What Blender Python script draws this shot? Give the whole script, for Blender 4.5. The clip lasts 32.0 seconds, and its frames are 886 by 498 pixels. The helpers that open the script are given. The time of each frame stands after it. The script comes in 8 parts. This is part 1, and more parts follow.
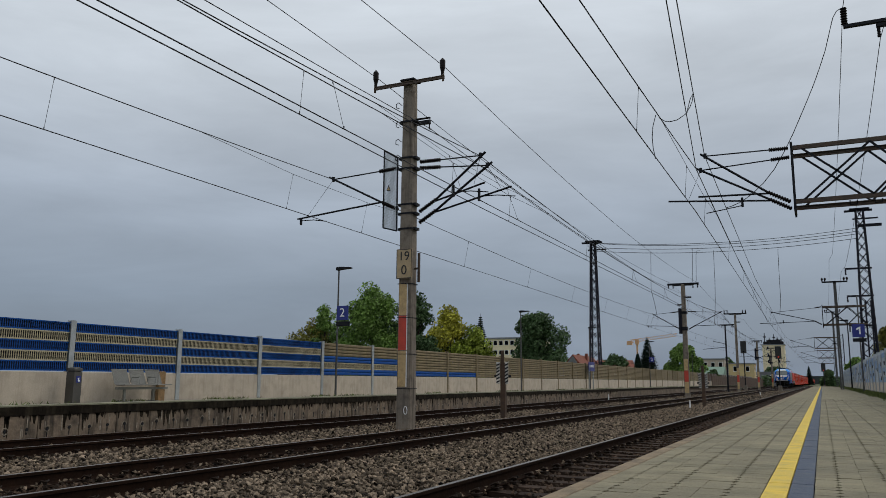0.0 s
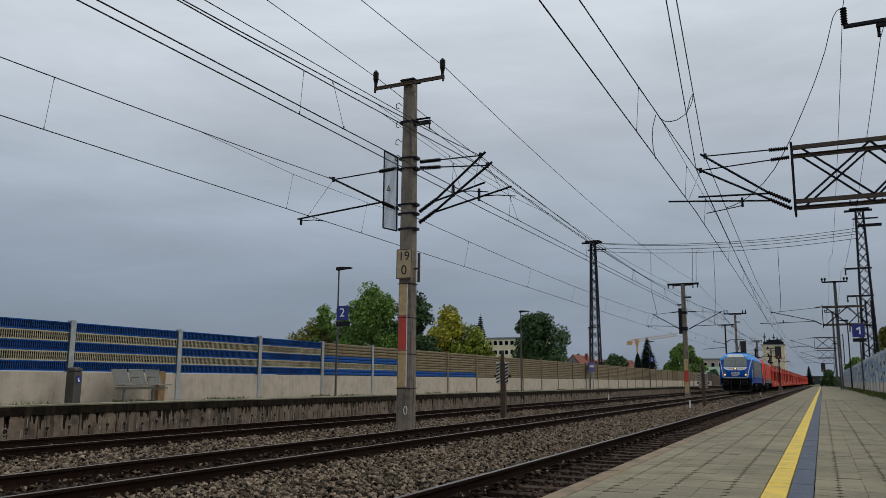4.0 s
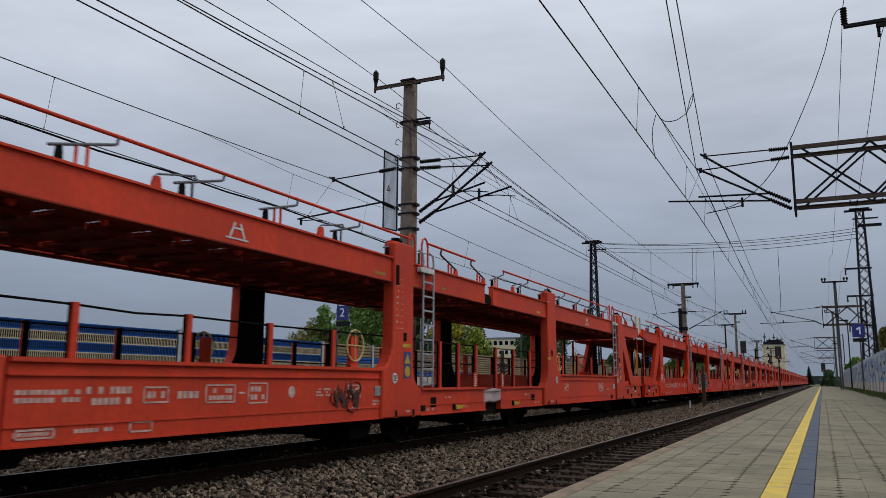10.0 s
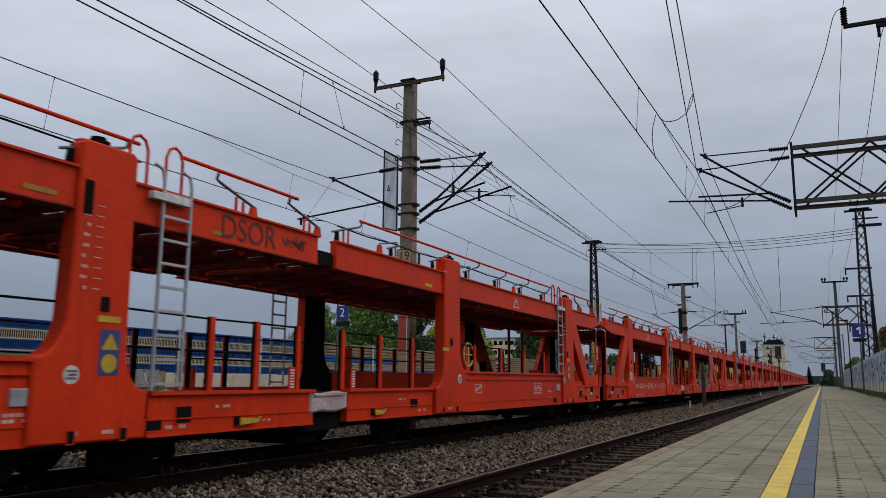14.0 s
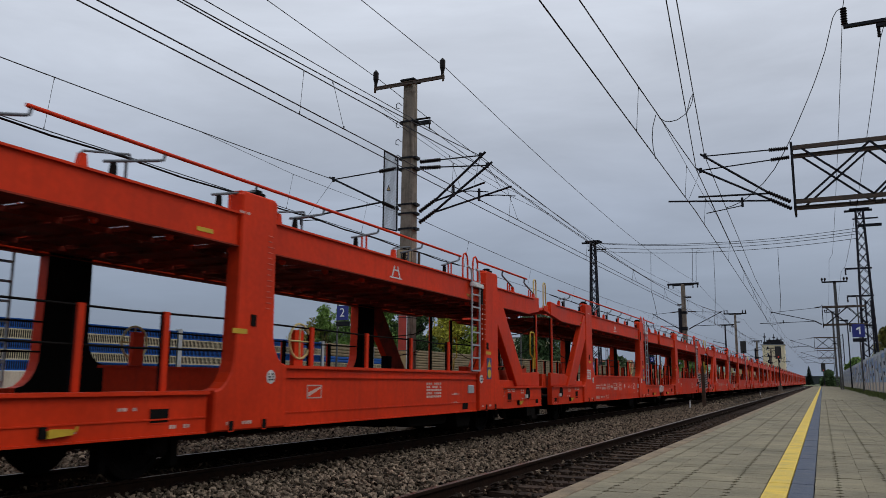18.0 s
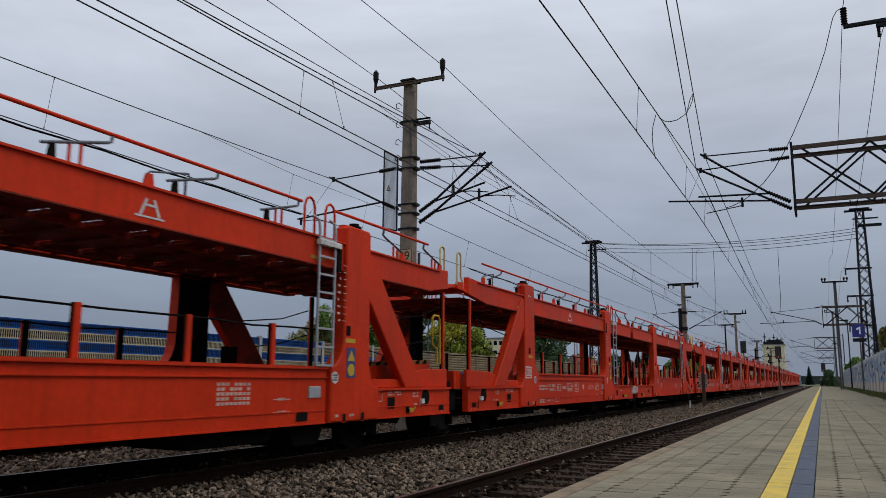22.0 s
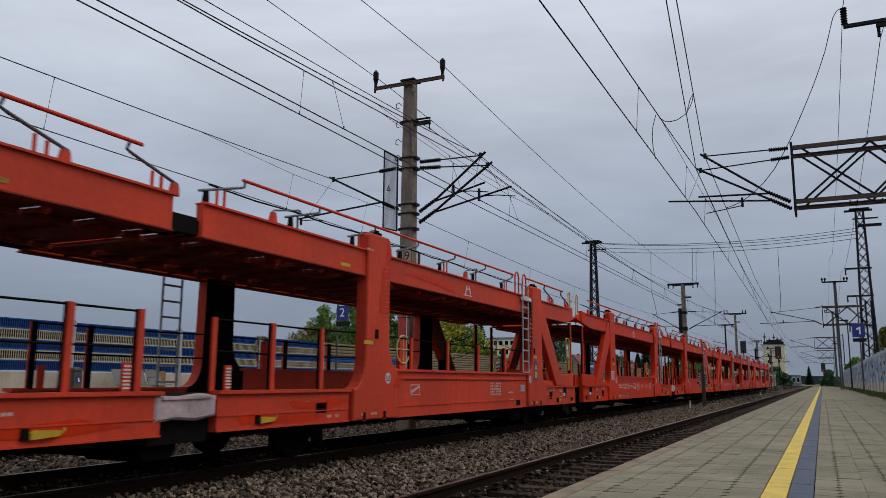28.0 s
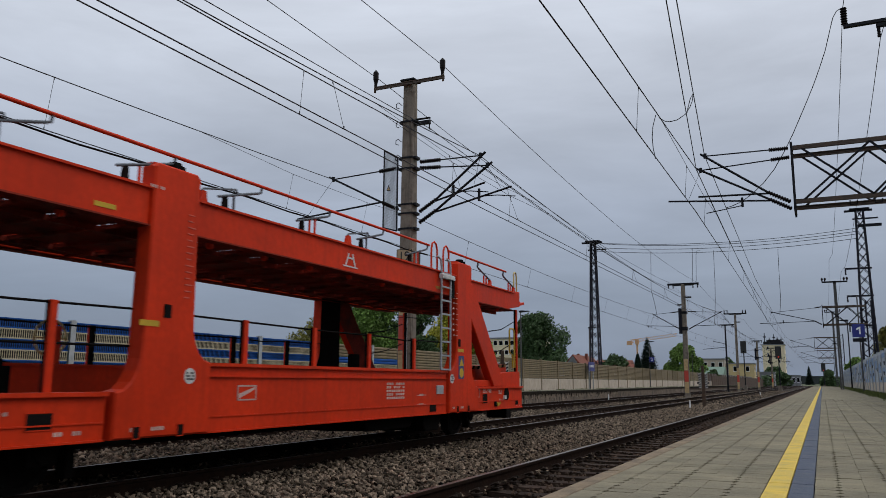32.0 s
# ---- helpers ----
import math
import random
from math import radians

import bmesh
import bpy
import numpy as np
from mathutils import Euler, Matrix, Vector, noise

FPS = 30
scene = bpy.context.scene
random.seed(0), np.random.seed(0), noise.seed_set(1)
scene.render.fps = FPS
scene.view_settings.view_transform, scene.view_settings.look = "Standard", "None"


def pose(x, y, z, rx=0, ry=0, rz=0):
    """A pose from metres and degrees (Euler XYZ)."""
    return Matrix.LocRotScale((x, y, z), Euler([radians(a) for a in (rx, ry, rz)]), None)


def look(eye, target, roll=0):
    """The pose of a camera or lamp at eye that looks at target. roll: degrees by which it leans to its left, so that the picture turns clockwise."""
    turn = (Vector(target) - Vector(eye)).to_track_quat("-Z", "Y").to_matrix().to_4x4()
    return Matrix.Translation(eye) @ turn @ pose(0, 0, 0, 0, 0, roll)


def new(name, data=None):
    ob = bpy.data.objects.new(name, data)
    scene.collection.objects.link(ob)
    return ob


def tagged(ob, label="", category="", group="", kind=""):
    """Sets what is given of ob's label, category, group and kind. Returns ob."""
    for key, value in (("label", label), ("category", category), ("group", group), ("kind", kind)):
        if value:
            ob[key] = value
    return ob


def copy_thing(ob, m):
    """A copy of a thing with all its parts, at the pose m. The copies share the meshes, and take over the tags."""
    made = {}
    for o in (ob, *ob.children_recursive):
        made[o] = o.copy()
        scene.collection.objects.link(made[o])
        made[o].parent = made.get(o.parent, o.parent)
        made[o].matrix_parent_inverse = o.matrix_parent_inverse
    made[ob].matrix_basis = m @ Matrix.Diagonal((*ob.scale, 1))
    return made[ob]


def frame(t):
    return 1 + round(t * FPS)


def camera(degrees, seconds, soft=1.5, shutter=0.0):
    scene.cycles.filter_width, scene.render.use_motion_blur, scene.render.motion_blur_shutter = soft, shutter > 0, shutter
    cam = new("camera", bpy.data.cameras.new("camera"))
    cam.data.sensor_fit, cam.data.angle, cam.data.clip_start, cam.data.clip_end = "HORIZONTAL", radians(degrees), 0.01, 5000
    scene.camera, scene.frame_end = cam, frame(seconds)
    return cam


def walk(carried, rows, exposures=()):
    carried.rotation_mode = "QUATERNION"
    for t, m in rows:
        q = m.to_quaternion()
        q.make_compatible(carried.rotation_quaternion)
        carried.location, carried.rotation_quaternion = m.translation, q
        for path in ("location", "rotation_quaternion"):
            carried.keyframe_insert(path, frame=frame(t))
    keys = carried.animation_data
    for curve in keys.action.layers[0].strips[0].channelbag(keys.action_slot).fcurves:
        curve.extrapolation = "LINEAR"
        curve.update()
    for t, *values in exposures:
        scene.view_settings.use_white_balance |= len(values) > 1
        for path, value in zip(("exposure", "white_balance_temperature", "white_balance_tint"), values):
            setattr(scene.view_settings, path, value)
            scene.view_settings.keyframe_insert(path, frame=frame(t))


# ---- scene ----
# World: x to the right across the tracks, y along them, z up from the rail tops. Metres.
X1, X2, X3 = -2.935, -7.668, -12.25   # centre lines of the three tracks
PLAT = 0.55                            # platform height over the rails

cam = camera(58.87, 32.0, soft=0.6, shutter=0.05)
EYE = (0.0, 0.0, 1.0948)
AIM = (-math.sin(radians(25.544)) * math.cos(radians(9.479)), math.cos(radians(25.544)) * math.cos(radians(9.479)), math.sin(radians(9.479)))
VIEW = look(EYE, (EYE[0] + AIM[0], EYE[1] + AIM[1], EYE[2] + AIM[2]), 0.39)
walk(cam, [(0.0, VIEW), (32.0, VIEW)], exposures=((0.0, 0.0, 6660, 6), (6.0, 0.0, 6640, 6.5), (7.2, 0.0, 6500, 10), (32.0, 0.0, 6500, 10)))


def travelled(t):
    """How far the train has come at t seconds: an almost steady 24.6 m/s."""
    return 278.13 + 24.577 * (t - 20) - 0.0120 * (t - 20) ** 2


# ---- light ----
def make_world():
    w = bpy.data.worlds.new("overcast_sky")
    scene.world = w
    w.use_nodes = True
    nt = w.node_tree
    nt.nodes.clear()
    N, L = nt.nodes.new, nt.links.new
    out = N("ShaderNodeOutputWorld")
    bg = N("ShaderNodeBackground")
    sky = N("ShaderNodeTexSky")
    sky.sky_type = "NISHITA"
    sky.sun_disc = False
    sky.sun_elevation = radians(38)
    sky.sun_rotation = radians(60)
    sky.air_density, sky.dust_density = 1.0, 4.0
    tc = N("ShaderNodeTexCoord")
    sep = N("ShaderNodeSeparateXYZ")
    L(tc.outputs["Generated"], sep.inputs[0])
    ramp = N("ShaderNodeValToRGB")
    L(sep.outputs["Z"], ramp.inputs[0])
    cr = ramp.color_ramp
    cr.elements[0].position, cr.elements[0].color = 0.0, (0.166, 0.204, 0.272, 1)
    cr.elements[1].position, cr.elements[1].color = 1.0, (0.67, 0.71, 0.78, 1)
    for pos, c in ((0.10, (0.188, 0.227, 0.299)), (0.22, (0.285, 0.323, 0.397)), (0.36, (0.425, 0.46, 0.525)), (0.48, (0.525, 0.56, 0.625)), (0.7, (0.61, 0.65, 0.715))):
        e = cr.elements.new(pos)
        e.color = (*c, 1)
    mp = N("ShaderNodeMapping")
    mp.inputs["Scale"].default_value = (1.0, 1.0, 4.6)
    L(tc.outputs["Generated"], mp.inputs[0])
    nz = N("ShaderNodeTexNoise")
    nz.inputs["Scale"].default_value = 2.6
    nz.inputs["Detail"].default_value = 7
    nz.inputs["Roughness"].default_value = 0.56
    nz.inputs["Distortion"].default_value = 0.35
    L(mp.outputs[0], nz.inputs["Vector"])
    mr = N("ShaderNodeMapRange")
    mr.inputs["From Min"].default_value, mr.inputs["From Max"].default_value = 0.3, 0.7
    mr.inputs["To Min"].default_value, mr.inputs["To Max"].default_value = 0.88, 1.14
    L(nz.outputs[0], mr.inputs[0])
    mul = N("ShaderNodeMix")
    mul.data_type, mul.blend_type = "RGBA", "MULTIPLY"
    mul.inputs[0].default_value = 1.0
    L(ramp.outputs[0], mul.inputs[6])
    L(mr.outputs[0], mul.inputs[7])
    haze = N("ShaderNodeMix")
    haze.data_type, haze.blend_type = "RGBA", "ADD"
    haze.inputs[0].default_value = 0.012
    L(mul.outputs[2], haze.inputs[6])
    L(sky.outputs[0], haze.inputs[7])
    L(haze.outputs[2], bg.inputs[0])
    bg.inputs[1].default_value = 1.18
    L(bg.outputs[0], out.inputs[0])


make_world()
sun = bpy.data.lights.new("sun", "SUN")
sun.energy, sun.angle, sun.color = 0.5, radians(25), (1.0, 0.97, 0.93)
new("sun", sun).matrix_world = look((60, 30, 80), (0, 0, 0))


# ---- materials ----
def material(name, base, rough=0.7, metal=0.0, var=0.25, scale=3.0, fine=40.0, bump=0.15, streak=0.0, dirt=None, dirt_amount=0.3, space="Object", per_object=0.0, island=0.0, glow=None, clear=0.0, spec=0.5, smears=()):
    m = bpy.data.materials.new(name)
    m.use_nodes = True
    nt = m.node_tree
    N, L = nt.nodes.new, nt.links.new
    b = nt.nodes["Principled BSDF"]
    b.inputs["Roughness"].default_value = rough
    b.inputs["Metallic"].default_value = metal
    b.inputs["Specular IOR Level"].default_value = spec
    b.inputs["Coat Weight"].default_value = clear
    if space == "World":
        vec = N("ShaderNodeNewGeometry").outputs["Position"]
    else:
        vec = N("ShaderNodeTexCoord").outputs["Object"]

    def nzt(sc, detail=4, stretch=None):
        v = vec
        if stretch:
            mp = N("ShaderNodeMapping")
            mp.inputs["Scale"].default_value = stretch
            L(vec, mp.inputs[0])
            v = mp.outputs[0]
        t = N("ShaderNodeTexNoise")
        t.inputs["Scale"].default_value, t.inputs["Detail"].default_value = sc, detail
        L(v, t.inputs["Vector"])
        return t.outputs[0]

    def rng(x, lo, hi, a=0.3, z=0.7):
        r = N("ShaderNodeMapRange")
        r.inputs["From Min"].default_value, r.inputs["From Max"].default_value = a, z
        r.inputs["To Min"].default_value, r.inputs["To Max"].default_value = lo, hi
        L(x, r.inputs[0])
        return r.outputs[0]

    def mix(kind, fac, a, c):
        x = N("ShaderNodeMix")
        x.data_type, x.blend_type = "RGBA", kind
        if isinstance(fac, float):
            x.inputs[0].default_value = fac
        else:
            L(fac, x.inputs[0])
        for s, v in ((6, a), (7, c)):
            if isinstance(v, tuple):
                x.inputs[s].default_value = (*v[:3], 1)
            else:
                L(v, x.inputs[s])
        return x.outputs[2]

    coarse, grain = nzt(scale), nzt(fine, 3)
    col = mix("MULTIPLY", 1.0, base, rng(coarse, 1 - var, 1 + var * 0.6))
    col = mix("MULTIPLY", 1.0, col, rng(grain, 1 - var * 0.5, 1 + var * 0.4))
    if dirt:
        col = mix("MIX", rng(nzt(scale * 2.3, 6), 0.0, dirt_amount, 0.48, 0.72), col, dirt)
    if streak:
        col = mix("MIX", rng(nzt(1.0, 5, (9.0, 9.0, 0.7)), 0.0, streak, 0.5, 0.72), col, dirt or (0.05, 0.045, 0.04))
    for cy, cz, ry, rz, tilt, amount in smears:
        mp = N("ShaderNodeMapping")
        mp.vector_type = "TEXTURE"
        mp.inputs["Location"].default_value = (0, cy, cz)
        mp.inputs["Rotation"].default_value = (radians(tilt), 0, 0)
        mp.inputs["Scale"].default_value = (30, ry, rz)
        L(vec, mp.inputs[0])
        gr = N("ShaderNodeTexGradient")
        gr.gradient_type = "SPHERICAL"
        L(mp.outputs[0], gr.inputs[0])
        k = N("ShaderNodeMath")
        k.operation = "MULTIPLY"
        L(rng(gr.outputs[1], 0.0, amount, 0.0, 0.7), k.inputs[0])
        L(rng(nzt(2.2, 6, (1, 1.0, 0.5)), 0.35, 1.0, 0.35, 0.6), k.inputs[1])
        col = mix("MIX", k.outputs[0], col, (0.09, 0.025, 0.016))
    if per_object:
        r = N("ShaderNodeObjectInfo").outputs["Random"]
        col = mix("MULTIPLY", 1.0, col, rng(r, 1 - per_object, 1 + per_object, 0, 1))
    if island:
        r = N("ShaderNodeNewGeometry").outputs["Random Per Island"]
        col = mix("MULTIPLY", 1.0, col, rng(r, 1 - island, 1 + island, 0, 1))
    L(col, b.inputs["Base Color"])
    L(rng(coarse, max(rough - 0.08, 0.02), min(rough + 0.1, 1)), b.inputs["Roughness"])
    if bump:
        bp = N("ShaderNodeBump")
        bp.inputs["Strength"].default_value = bump
        bp.inputs["Distance"].default_value = 0.02
        L(grain, bp.inputs["Height"])
        L(bp.outputs[0], b.inputs["Normal"])
    if glow:
        b.inputs["Emission Color"].default_value = (*glow[0], 1)
        b.inputs["Emission Strength"].default_value = glow[1]
    return m


def ballast_material(name, tint, dark):
    m = bpy.data.materials.new(name)
    m.use_nodes = True
    nt = m.node_tree
    N, L = nt.nodes.new, nt.links.new
    b = nt.nodes["Principled BSDF"]
    b.inputs["Roughness"].default_value = 0.95
    b.inputs["Specular IOR Level"].default_value = 0.2
    pos = N("ShaderNodeNewGeometry").outputs["Position"]
    v = N("ShaderNodeTexVoronoi")
    v.inputs["Scale"].default_value = 17
    L(pos, v.inputs["Vector"])
    sepc = N("ShaderNodeSeparateColor")
    L(v.outputs["Color"], sepc.inputs[0])
    r = N("ShaderNodeValToRGB")
    L(sepc.outputs[0], r.inputs[0])
    r.color_ramp.elements[0].color = (*dark, 1)
    r.color_ramp.elements[1].color = (*tint, 1)
    nz = N("ShaderNodeTexNoise")
    nz.inputs["Scale"].default_value = 0.8
    nz.inputs["Detail"].default_value = 5
    L(pos, nz.inputs["Vector"])
    rust = N("ShaderNodeMix")
    rust.data_type, rust.blend_type = "RGBA", "MULTIPLY"
    mr = N("ShaderNodeMapRange")
    mr.inputs["From Min"].default_value, mr.inputs["From Max"].default_value = 0.4, 0.65
    mr.inputs["To Min"].default_value, mr.inputs["To Max"].default_value = 0.0, 0.8
    L(nz.outputs[0], mr.inputs[0])
    L(mr.outputs[0], rust.inputs[0])
    L(r.outputs[0], rust.inputs[6])
    rust.inputs[7].default_value = (0.72, 0.55, 0.42, 1)
    L(rust.outputs[2], b.inputs["Base Color"])
    bp = N("ShaderNodeBump")
    bp.inputs["Strength"].default_value, bp.inputs["Distance"].default_value = 1.0, 0.05
    bp.invert = True
    L(v.outputs["Distance"], bp.inputs["Height"])
    L(bp.outputs[0], b.inputs["Normal"])
    return m


M = {}
M["ballast"] = ballast_material("ballast", (0.068, 0.049, 0.034), (0.004, 0.003, 0.0024))
M["ballast_brown"] = ballast_material("ballast_brown", (0.050, 0.033, 0.023), (0.005, 0.0035, 0.0025))
M["stone"] = material("ballast_stone", (0.182, 0.138, 0.098), 0.9, var=0.4, scale=9, fine=120, island=1.0, space="World", bump=0.4, spec=0.12)
M["stone_brown"] = material("ballast_stone_rusty", (0.066, 0.0435, 0.030), 0.9, var=0.3, scale=9, fine=120, island=0.8, space="World", bump=0.4, spec=0.1)
M["rail_side"] = material("rusty_rail", (0.018, 0.010, 0.0068), 0.9, 0.0, var=0.3, scale=5, bump=0.3, dirt=(0.040, 0.020, 0.012), space="World", spec=0.06)
M["rail_head"] = material("polished_rail_head", (0.21, 0.175, 0.145), 0.36, 1.0, var=0.15, scale=8, bump=0.03, space="World")
M["sleeper"] = material("dark_sleeper", (0.050, 0.033, 0.024), 0.9, var=0.35, scale=4, fine=60, bump=0.5, per_object=0.25, space="World", spec=0.12)
M["clip"] = material("rail_fastening", (0.026, 0.017, 0.012), 0.8, 0.3, var=0.3, space="World", spec=0.15)
M["grass"] = material("rough_grass", (0.075, 0.095, 0.035), 0.95, var=0.4, scale=0.3, fine=14, bump=0.6, space="World", dirt=(0.16, 0.14, 0.07), dirt_amount=0.5)
M["weed"] = material("weeds", (0.10, 0.13, 0.032), 0.8, var=0.3, island=0.5, space="World")
M["paver"] = material("grey_paver", (0.256, 0.224, 0.150), 0.88, var=0.22, scale=1.3, fine=70, bump=0.6, per_object=0.09, space="World", dirt=(0.125, 0.112, 0.075), dirt_amount=0.55, spec=0.3)
M["paver_rest"] = material("grey_paver_rest", (0.256, 0.224, 0.150), 0.88, var=0.22, scale=1.3, fine=70, bump=0.6, island=0.09, space="World", dirt=(0.125, 0.112, 0.075), dirt_amount=0.55, spec=0.3)
M["joint"] = material("sandy_joint", (0.018, 0.015, 0.012), 0.95, var=0.3, scale=6, bump=0.5, space="World")
M["coping"] = material("worn_coping", (0.25, 0.185, 0.115), 0.9, var=0.3, scale=3, fine=70, bump=0.6, space="World", dirt=(0.10, 0.075, 0.055), dirt_amount=0.7)
M["yellow_line"] = material("yellow_paint", (0.72, 0.50, 0.07), 0.7, var=0.14, scale=4, fine=60, bump=0.4, space="World", dirt=(0.32, 0.25, 0.09), dirt_amount=0.45)
M["blue_line"] = material("slate_blue_paving", (0.072, 0.088, 0.125), 0.8, var=0.2, scale=4, fine=60, bump=0.4, space="World", dirt=(0.14, 0.14, 0.14), dirt_amount=0.4)
M["concrete_old"] = material("stained_concrete", (0.215, 0.16, 0.112), 0.92, var=0.35, scale=1.6, fine=25, bump=0.5, streak=0.97, dirt=(0.020, 0.016, 0.012), dirt_amount=0.75, space="World")
M["concrete_cap"] = material("platform_cap", (0.23, 0.22, 0.145), 0.92, var=0.35, scale=1.1, fine=25, bump=0.5, dirt=(0.11, 0.10, 0.06), dirt_amount=0.6, space="World")
M["concrete_white"] = material("pale_concrete_panel", (0.49, 0.415, 0.335), 0.9, var=0.12, scale=1.3, fine=30, bump=0.3, streak=0.28, dirt=(0.20, 0.155, 0.105), dirt_amount=0.3, space="World")
M["mast"] = material("mast_concrete", (0.215, 0.178, 0.140), 0.88, var=0.25, scale=2.2, fine=30, bump=0.4, streak=0.8, dirt=(0.035, 0.025, 0.017), dirt_amount=0.5)
M["wall_blue"] = material("blue_louvre", (0.005, 0.062, 0.26), 0.6, var=0.15, scale=2, bump=0.05, spec=0.2)
M["wall_cream"] = material("cream_louvre", (0.44, 0.38, 0.255), 0.7, var=0.2, scale=2, bump=0.1, dirt=(0.26, 0.21, 0.13), dirt_amount=0.4)
M["wall_olive"] = material("olive_louvre", (0.185, 0.140, 0.075), 0.8, var=0.25, scale=1.4, bump=0.2, dirt=(0.10, 0.075, 0.045), dirt_amount=0.5)
# near-black for the shade in louvre gaps and openings, and for drain stains
M["wall_dark"] = material("gap_shade_and_stain_black", (0.006, 0.006, 0.008), 0.9, var=0.2, bump=0)
M["wall_grey"] = material("pale_grey_panel", (0.33, 0.375, 0.43), 0.7, var=0.15, scale=1.5, bump=0.1, dirt=(0.25, 0.26, 0.27), dirt_amount=0.4)
M["wall_pale_blue"] = material("pale_blue_panel", (0.165, 0.255, 0.41), 0.6, var=0.15, scale=1.5, bump=0.1)
M["galv"] = material("galvanised_steel", (0.40, 0.42, 0.43), 0.5, 0.5, var=0.2, scale=5, bump=0.1)
M["steel_dark"] = material("dark_steel", (0.016, 0.017, 0.021), 0.6, 0.4, var=0.3, scale=4, bump=0.15, spec=0.2)
M["lattice"] = material("weathered_lattice_steel", (0.018, 0.018, 0.026), 0.8, 0.0, var=0.3, scale=2, bump=0.1, spec=0.15)
M["rusty_beam"] = material("rusty_channel", (0.085, 0.062, 0.048), 0.85, 0.1, var=0.35, scale=3, bump=0.3, dirt=(0.10, 0.055, 0.035), dirt_amount=0.7)
M["insulator"] = material("brown_insulator", (0.010, 0.007, 0.007), 0.35, var=0.1, bump=0, spec=0.12)
M["wire"] = material("catenary_wire", (0.014, 0.014, 0.017), 0.7, 0.0, var=0.1, bump=0)
M["sign_blue"] = material("sign_blue", (0.016, 0.026, 0.20), 0.45, var=0.06, bump=0)
M["sign_white"] = material("sign_white", (0.78, 0.78, 0.78), 0.5, var=0.05, bump=0)
M["sign_cream"] = material("cream_plate", (0.45, 0.33, 0.19), 0.6, var=0.15, scale=6, bump=0.05, dirt=(0.33, 0.26, 0.16), dirt_amount=0.5)
M["black"] = material("black_enamel", (0.012, 0.012, 0.012), 0.5, var=0.1, bump=0)
M["red_band"] = material("red_band", (0.52, 0.055, 0.030), 0.6, var=0.18, scale=5, bump=0.1)
M["ochre_band"] = material("ochre_band", (0.52, 0.36, 0.17), 0.7, var=0.2, scale=5, bump=0.1, dirt=(0.3, 0.2, 0.1), dirt_amount=0.5)
M["mesh_panel"] = material("mesh_screen", (0.34, 0.37, 0.40), 0.6, 0.2, var=0.1, bump=0)
M["brown_wood"] = material("weathered_timber", (0.075, 0.043, 0.026), 0.85, var=0.35, scale=5, bump=0.3)
M["bench"] = material("bench_steel", (0.24, 0.235, 0.215), 0.5, 0.5, var=0.15, bump=0.05)
M["bin"] = material("bin_steel", (0.10, 0.093, 0.085), 0.5, 0.5, var=0.25, scale=3, bump=0.1)
M["leaf"] = material("green_leaf", (0.135, 0.225, 0.046), 0.7, var=0.3, scale=0.6, fine=3, island=0.5, space="World", bump=0, spec=0.3)
M["leaf_dark"] = material("dark_leaf", (0.060, 0.105, 0.038), 0.7, var=0.3, scale=0.6, fine=3, island=0.5, space="World", bump=0, spec=0.3)
M["leaf_yellow"] = material("yellowing_leaf", (0.36, 0.34, 0.035), 0.7, var=0.35, scale=0.5, fine=3, island=0.5, space="World", bump=0, spec=0.3)
M["leaf_lime"] = material("lime_green_leaf", (0.23, 0.28, 0.035), 0.7, var=0.35, scale=0.5, fine=3, island=0.5, space="World", bump=0, spec=0.3)
M["leaf_autumn"] = material("browning_leaf", (0.20, 0.185, 0.042), 0.7, var=0.4, scale=0.6, fine=3, island=0.5, space="World", bump=0, spec=0.3)
M["needle"] = material("conifer_needle", (0.012, 0.028, 0.017), 0.8, var=0.3, scale=1, fine=6, island=0.4, space="World", bump=0, spec=0.2)
M["bark"] = material("bark", (0.055, 0.042, 0.032), 0.95, var=0.35, scale=6, bump=0.5)
M["plaster_yellow"] = material("yellow_plaster", (0.56, 0.44, 0.22), 0.9, var=0.12, scale=0.6, fine=10, bump=0.1, space="World")
M["plaster_cream"] = material("cream_plaster", (0.56, 0.46, 0.30), 0.9, var=0.12, scale=0.3, fine=5, bump=0.1, space="World")
M["roof_red"] = material("red_roof", (0.20, 0.060, 0.035), 0.85, var=0.3, scale=1, fine=10, bump=0.2, space="World")
M["roof_grey"] = material("grey_roof", (0.20, 0.21, 0.22), 0.8, var=0.2, scale=1, fine=10, bump=0.1, space="World")
M["roof_green"] = material("green_roof", (0.17, 0.25, 0.19), 0.8, var=0.15, scale=1, fine=10, bump=0.1, space="World")
M["window_dark"] = material("window_glass", (0.006, 0.007, 0.008), 0.12, var=0.1, bump=0, spec=0.05)
M["crane"] = material("crane_orange", (0.60, 0.34, 0.18), 0.6, var=0.1, bump=0)
M["signal_red"] = material("signal_red", (0.4, 0.02, 0.01), 0.4, var=0.0, bump=0, glow=((1.0, 0.07, 0.03), .35))
M["lamp_warm"] = material("headlight", (0.9, 0.85, 0.7), 0.3, var=0.0, bump=0, glow=((1.0, 0.60, 0.22), 2.2))
M["far_hill"] = material("far_woods", (0.035, 0.045, 0.045), 0.95, var=0.3, scale=0.02, fine=0.2, bump=0, space="World")
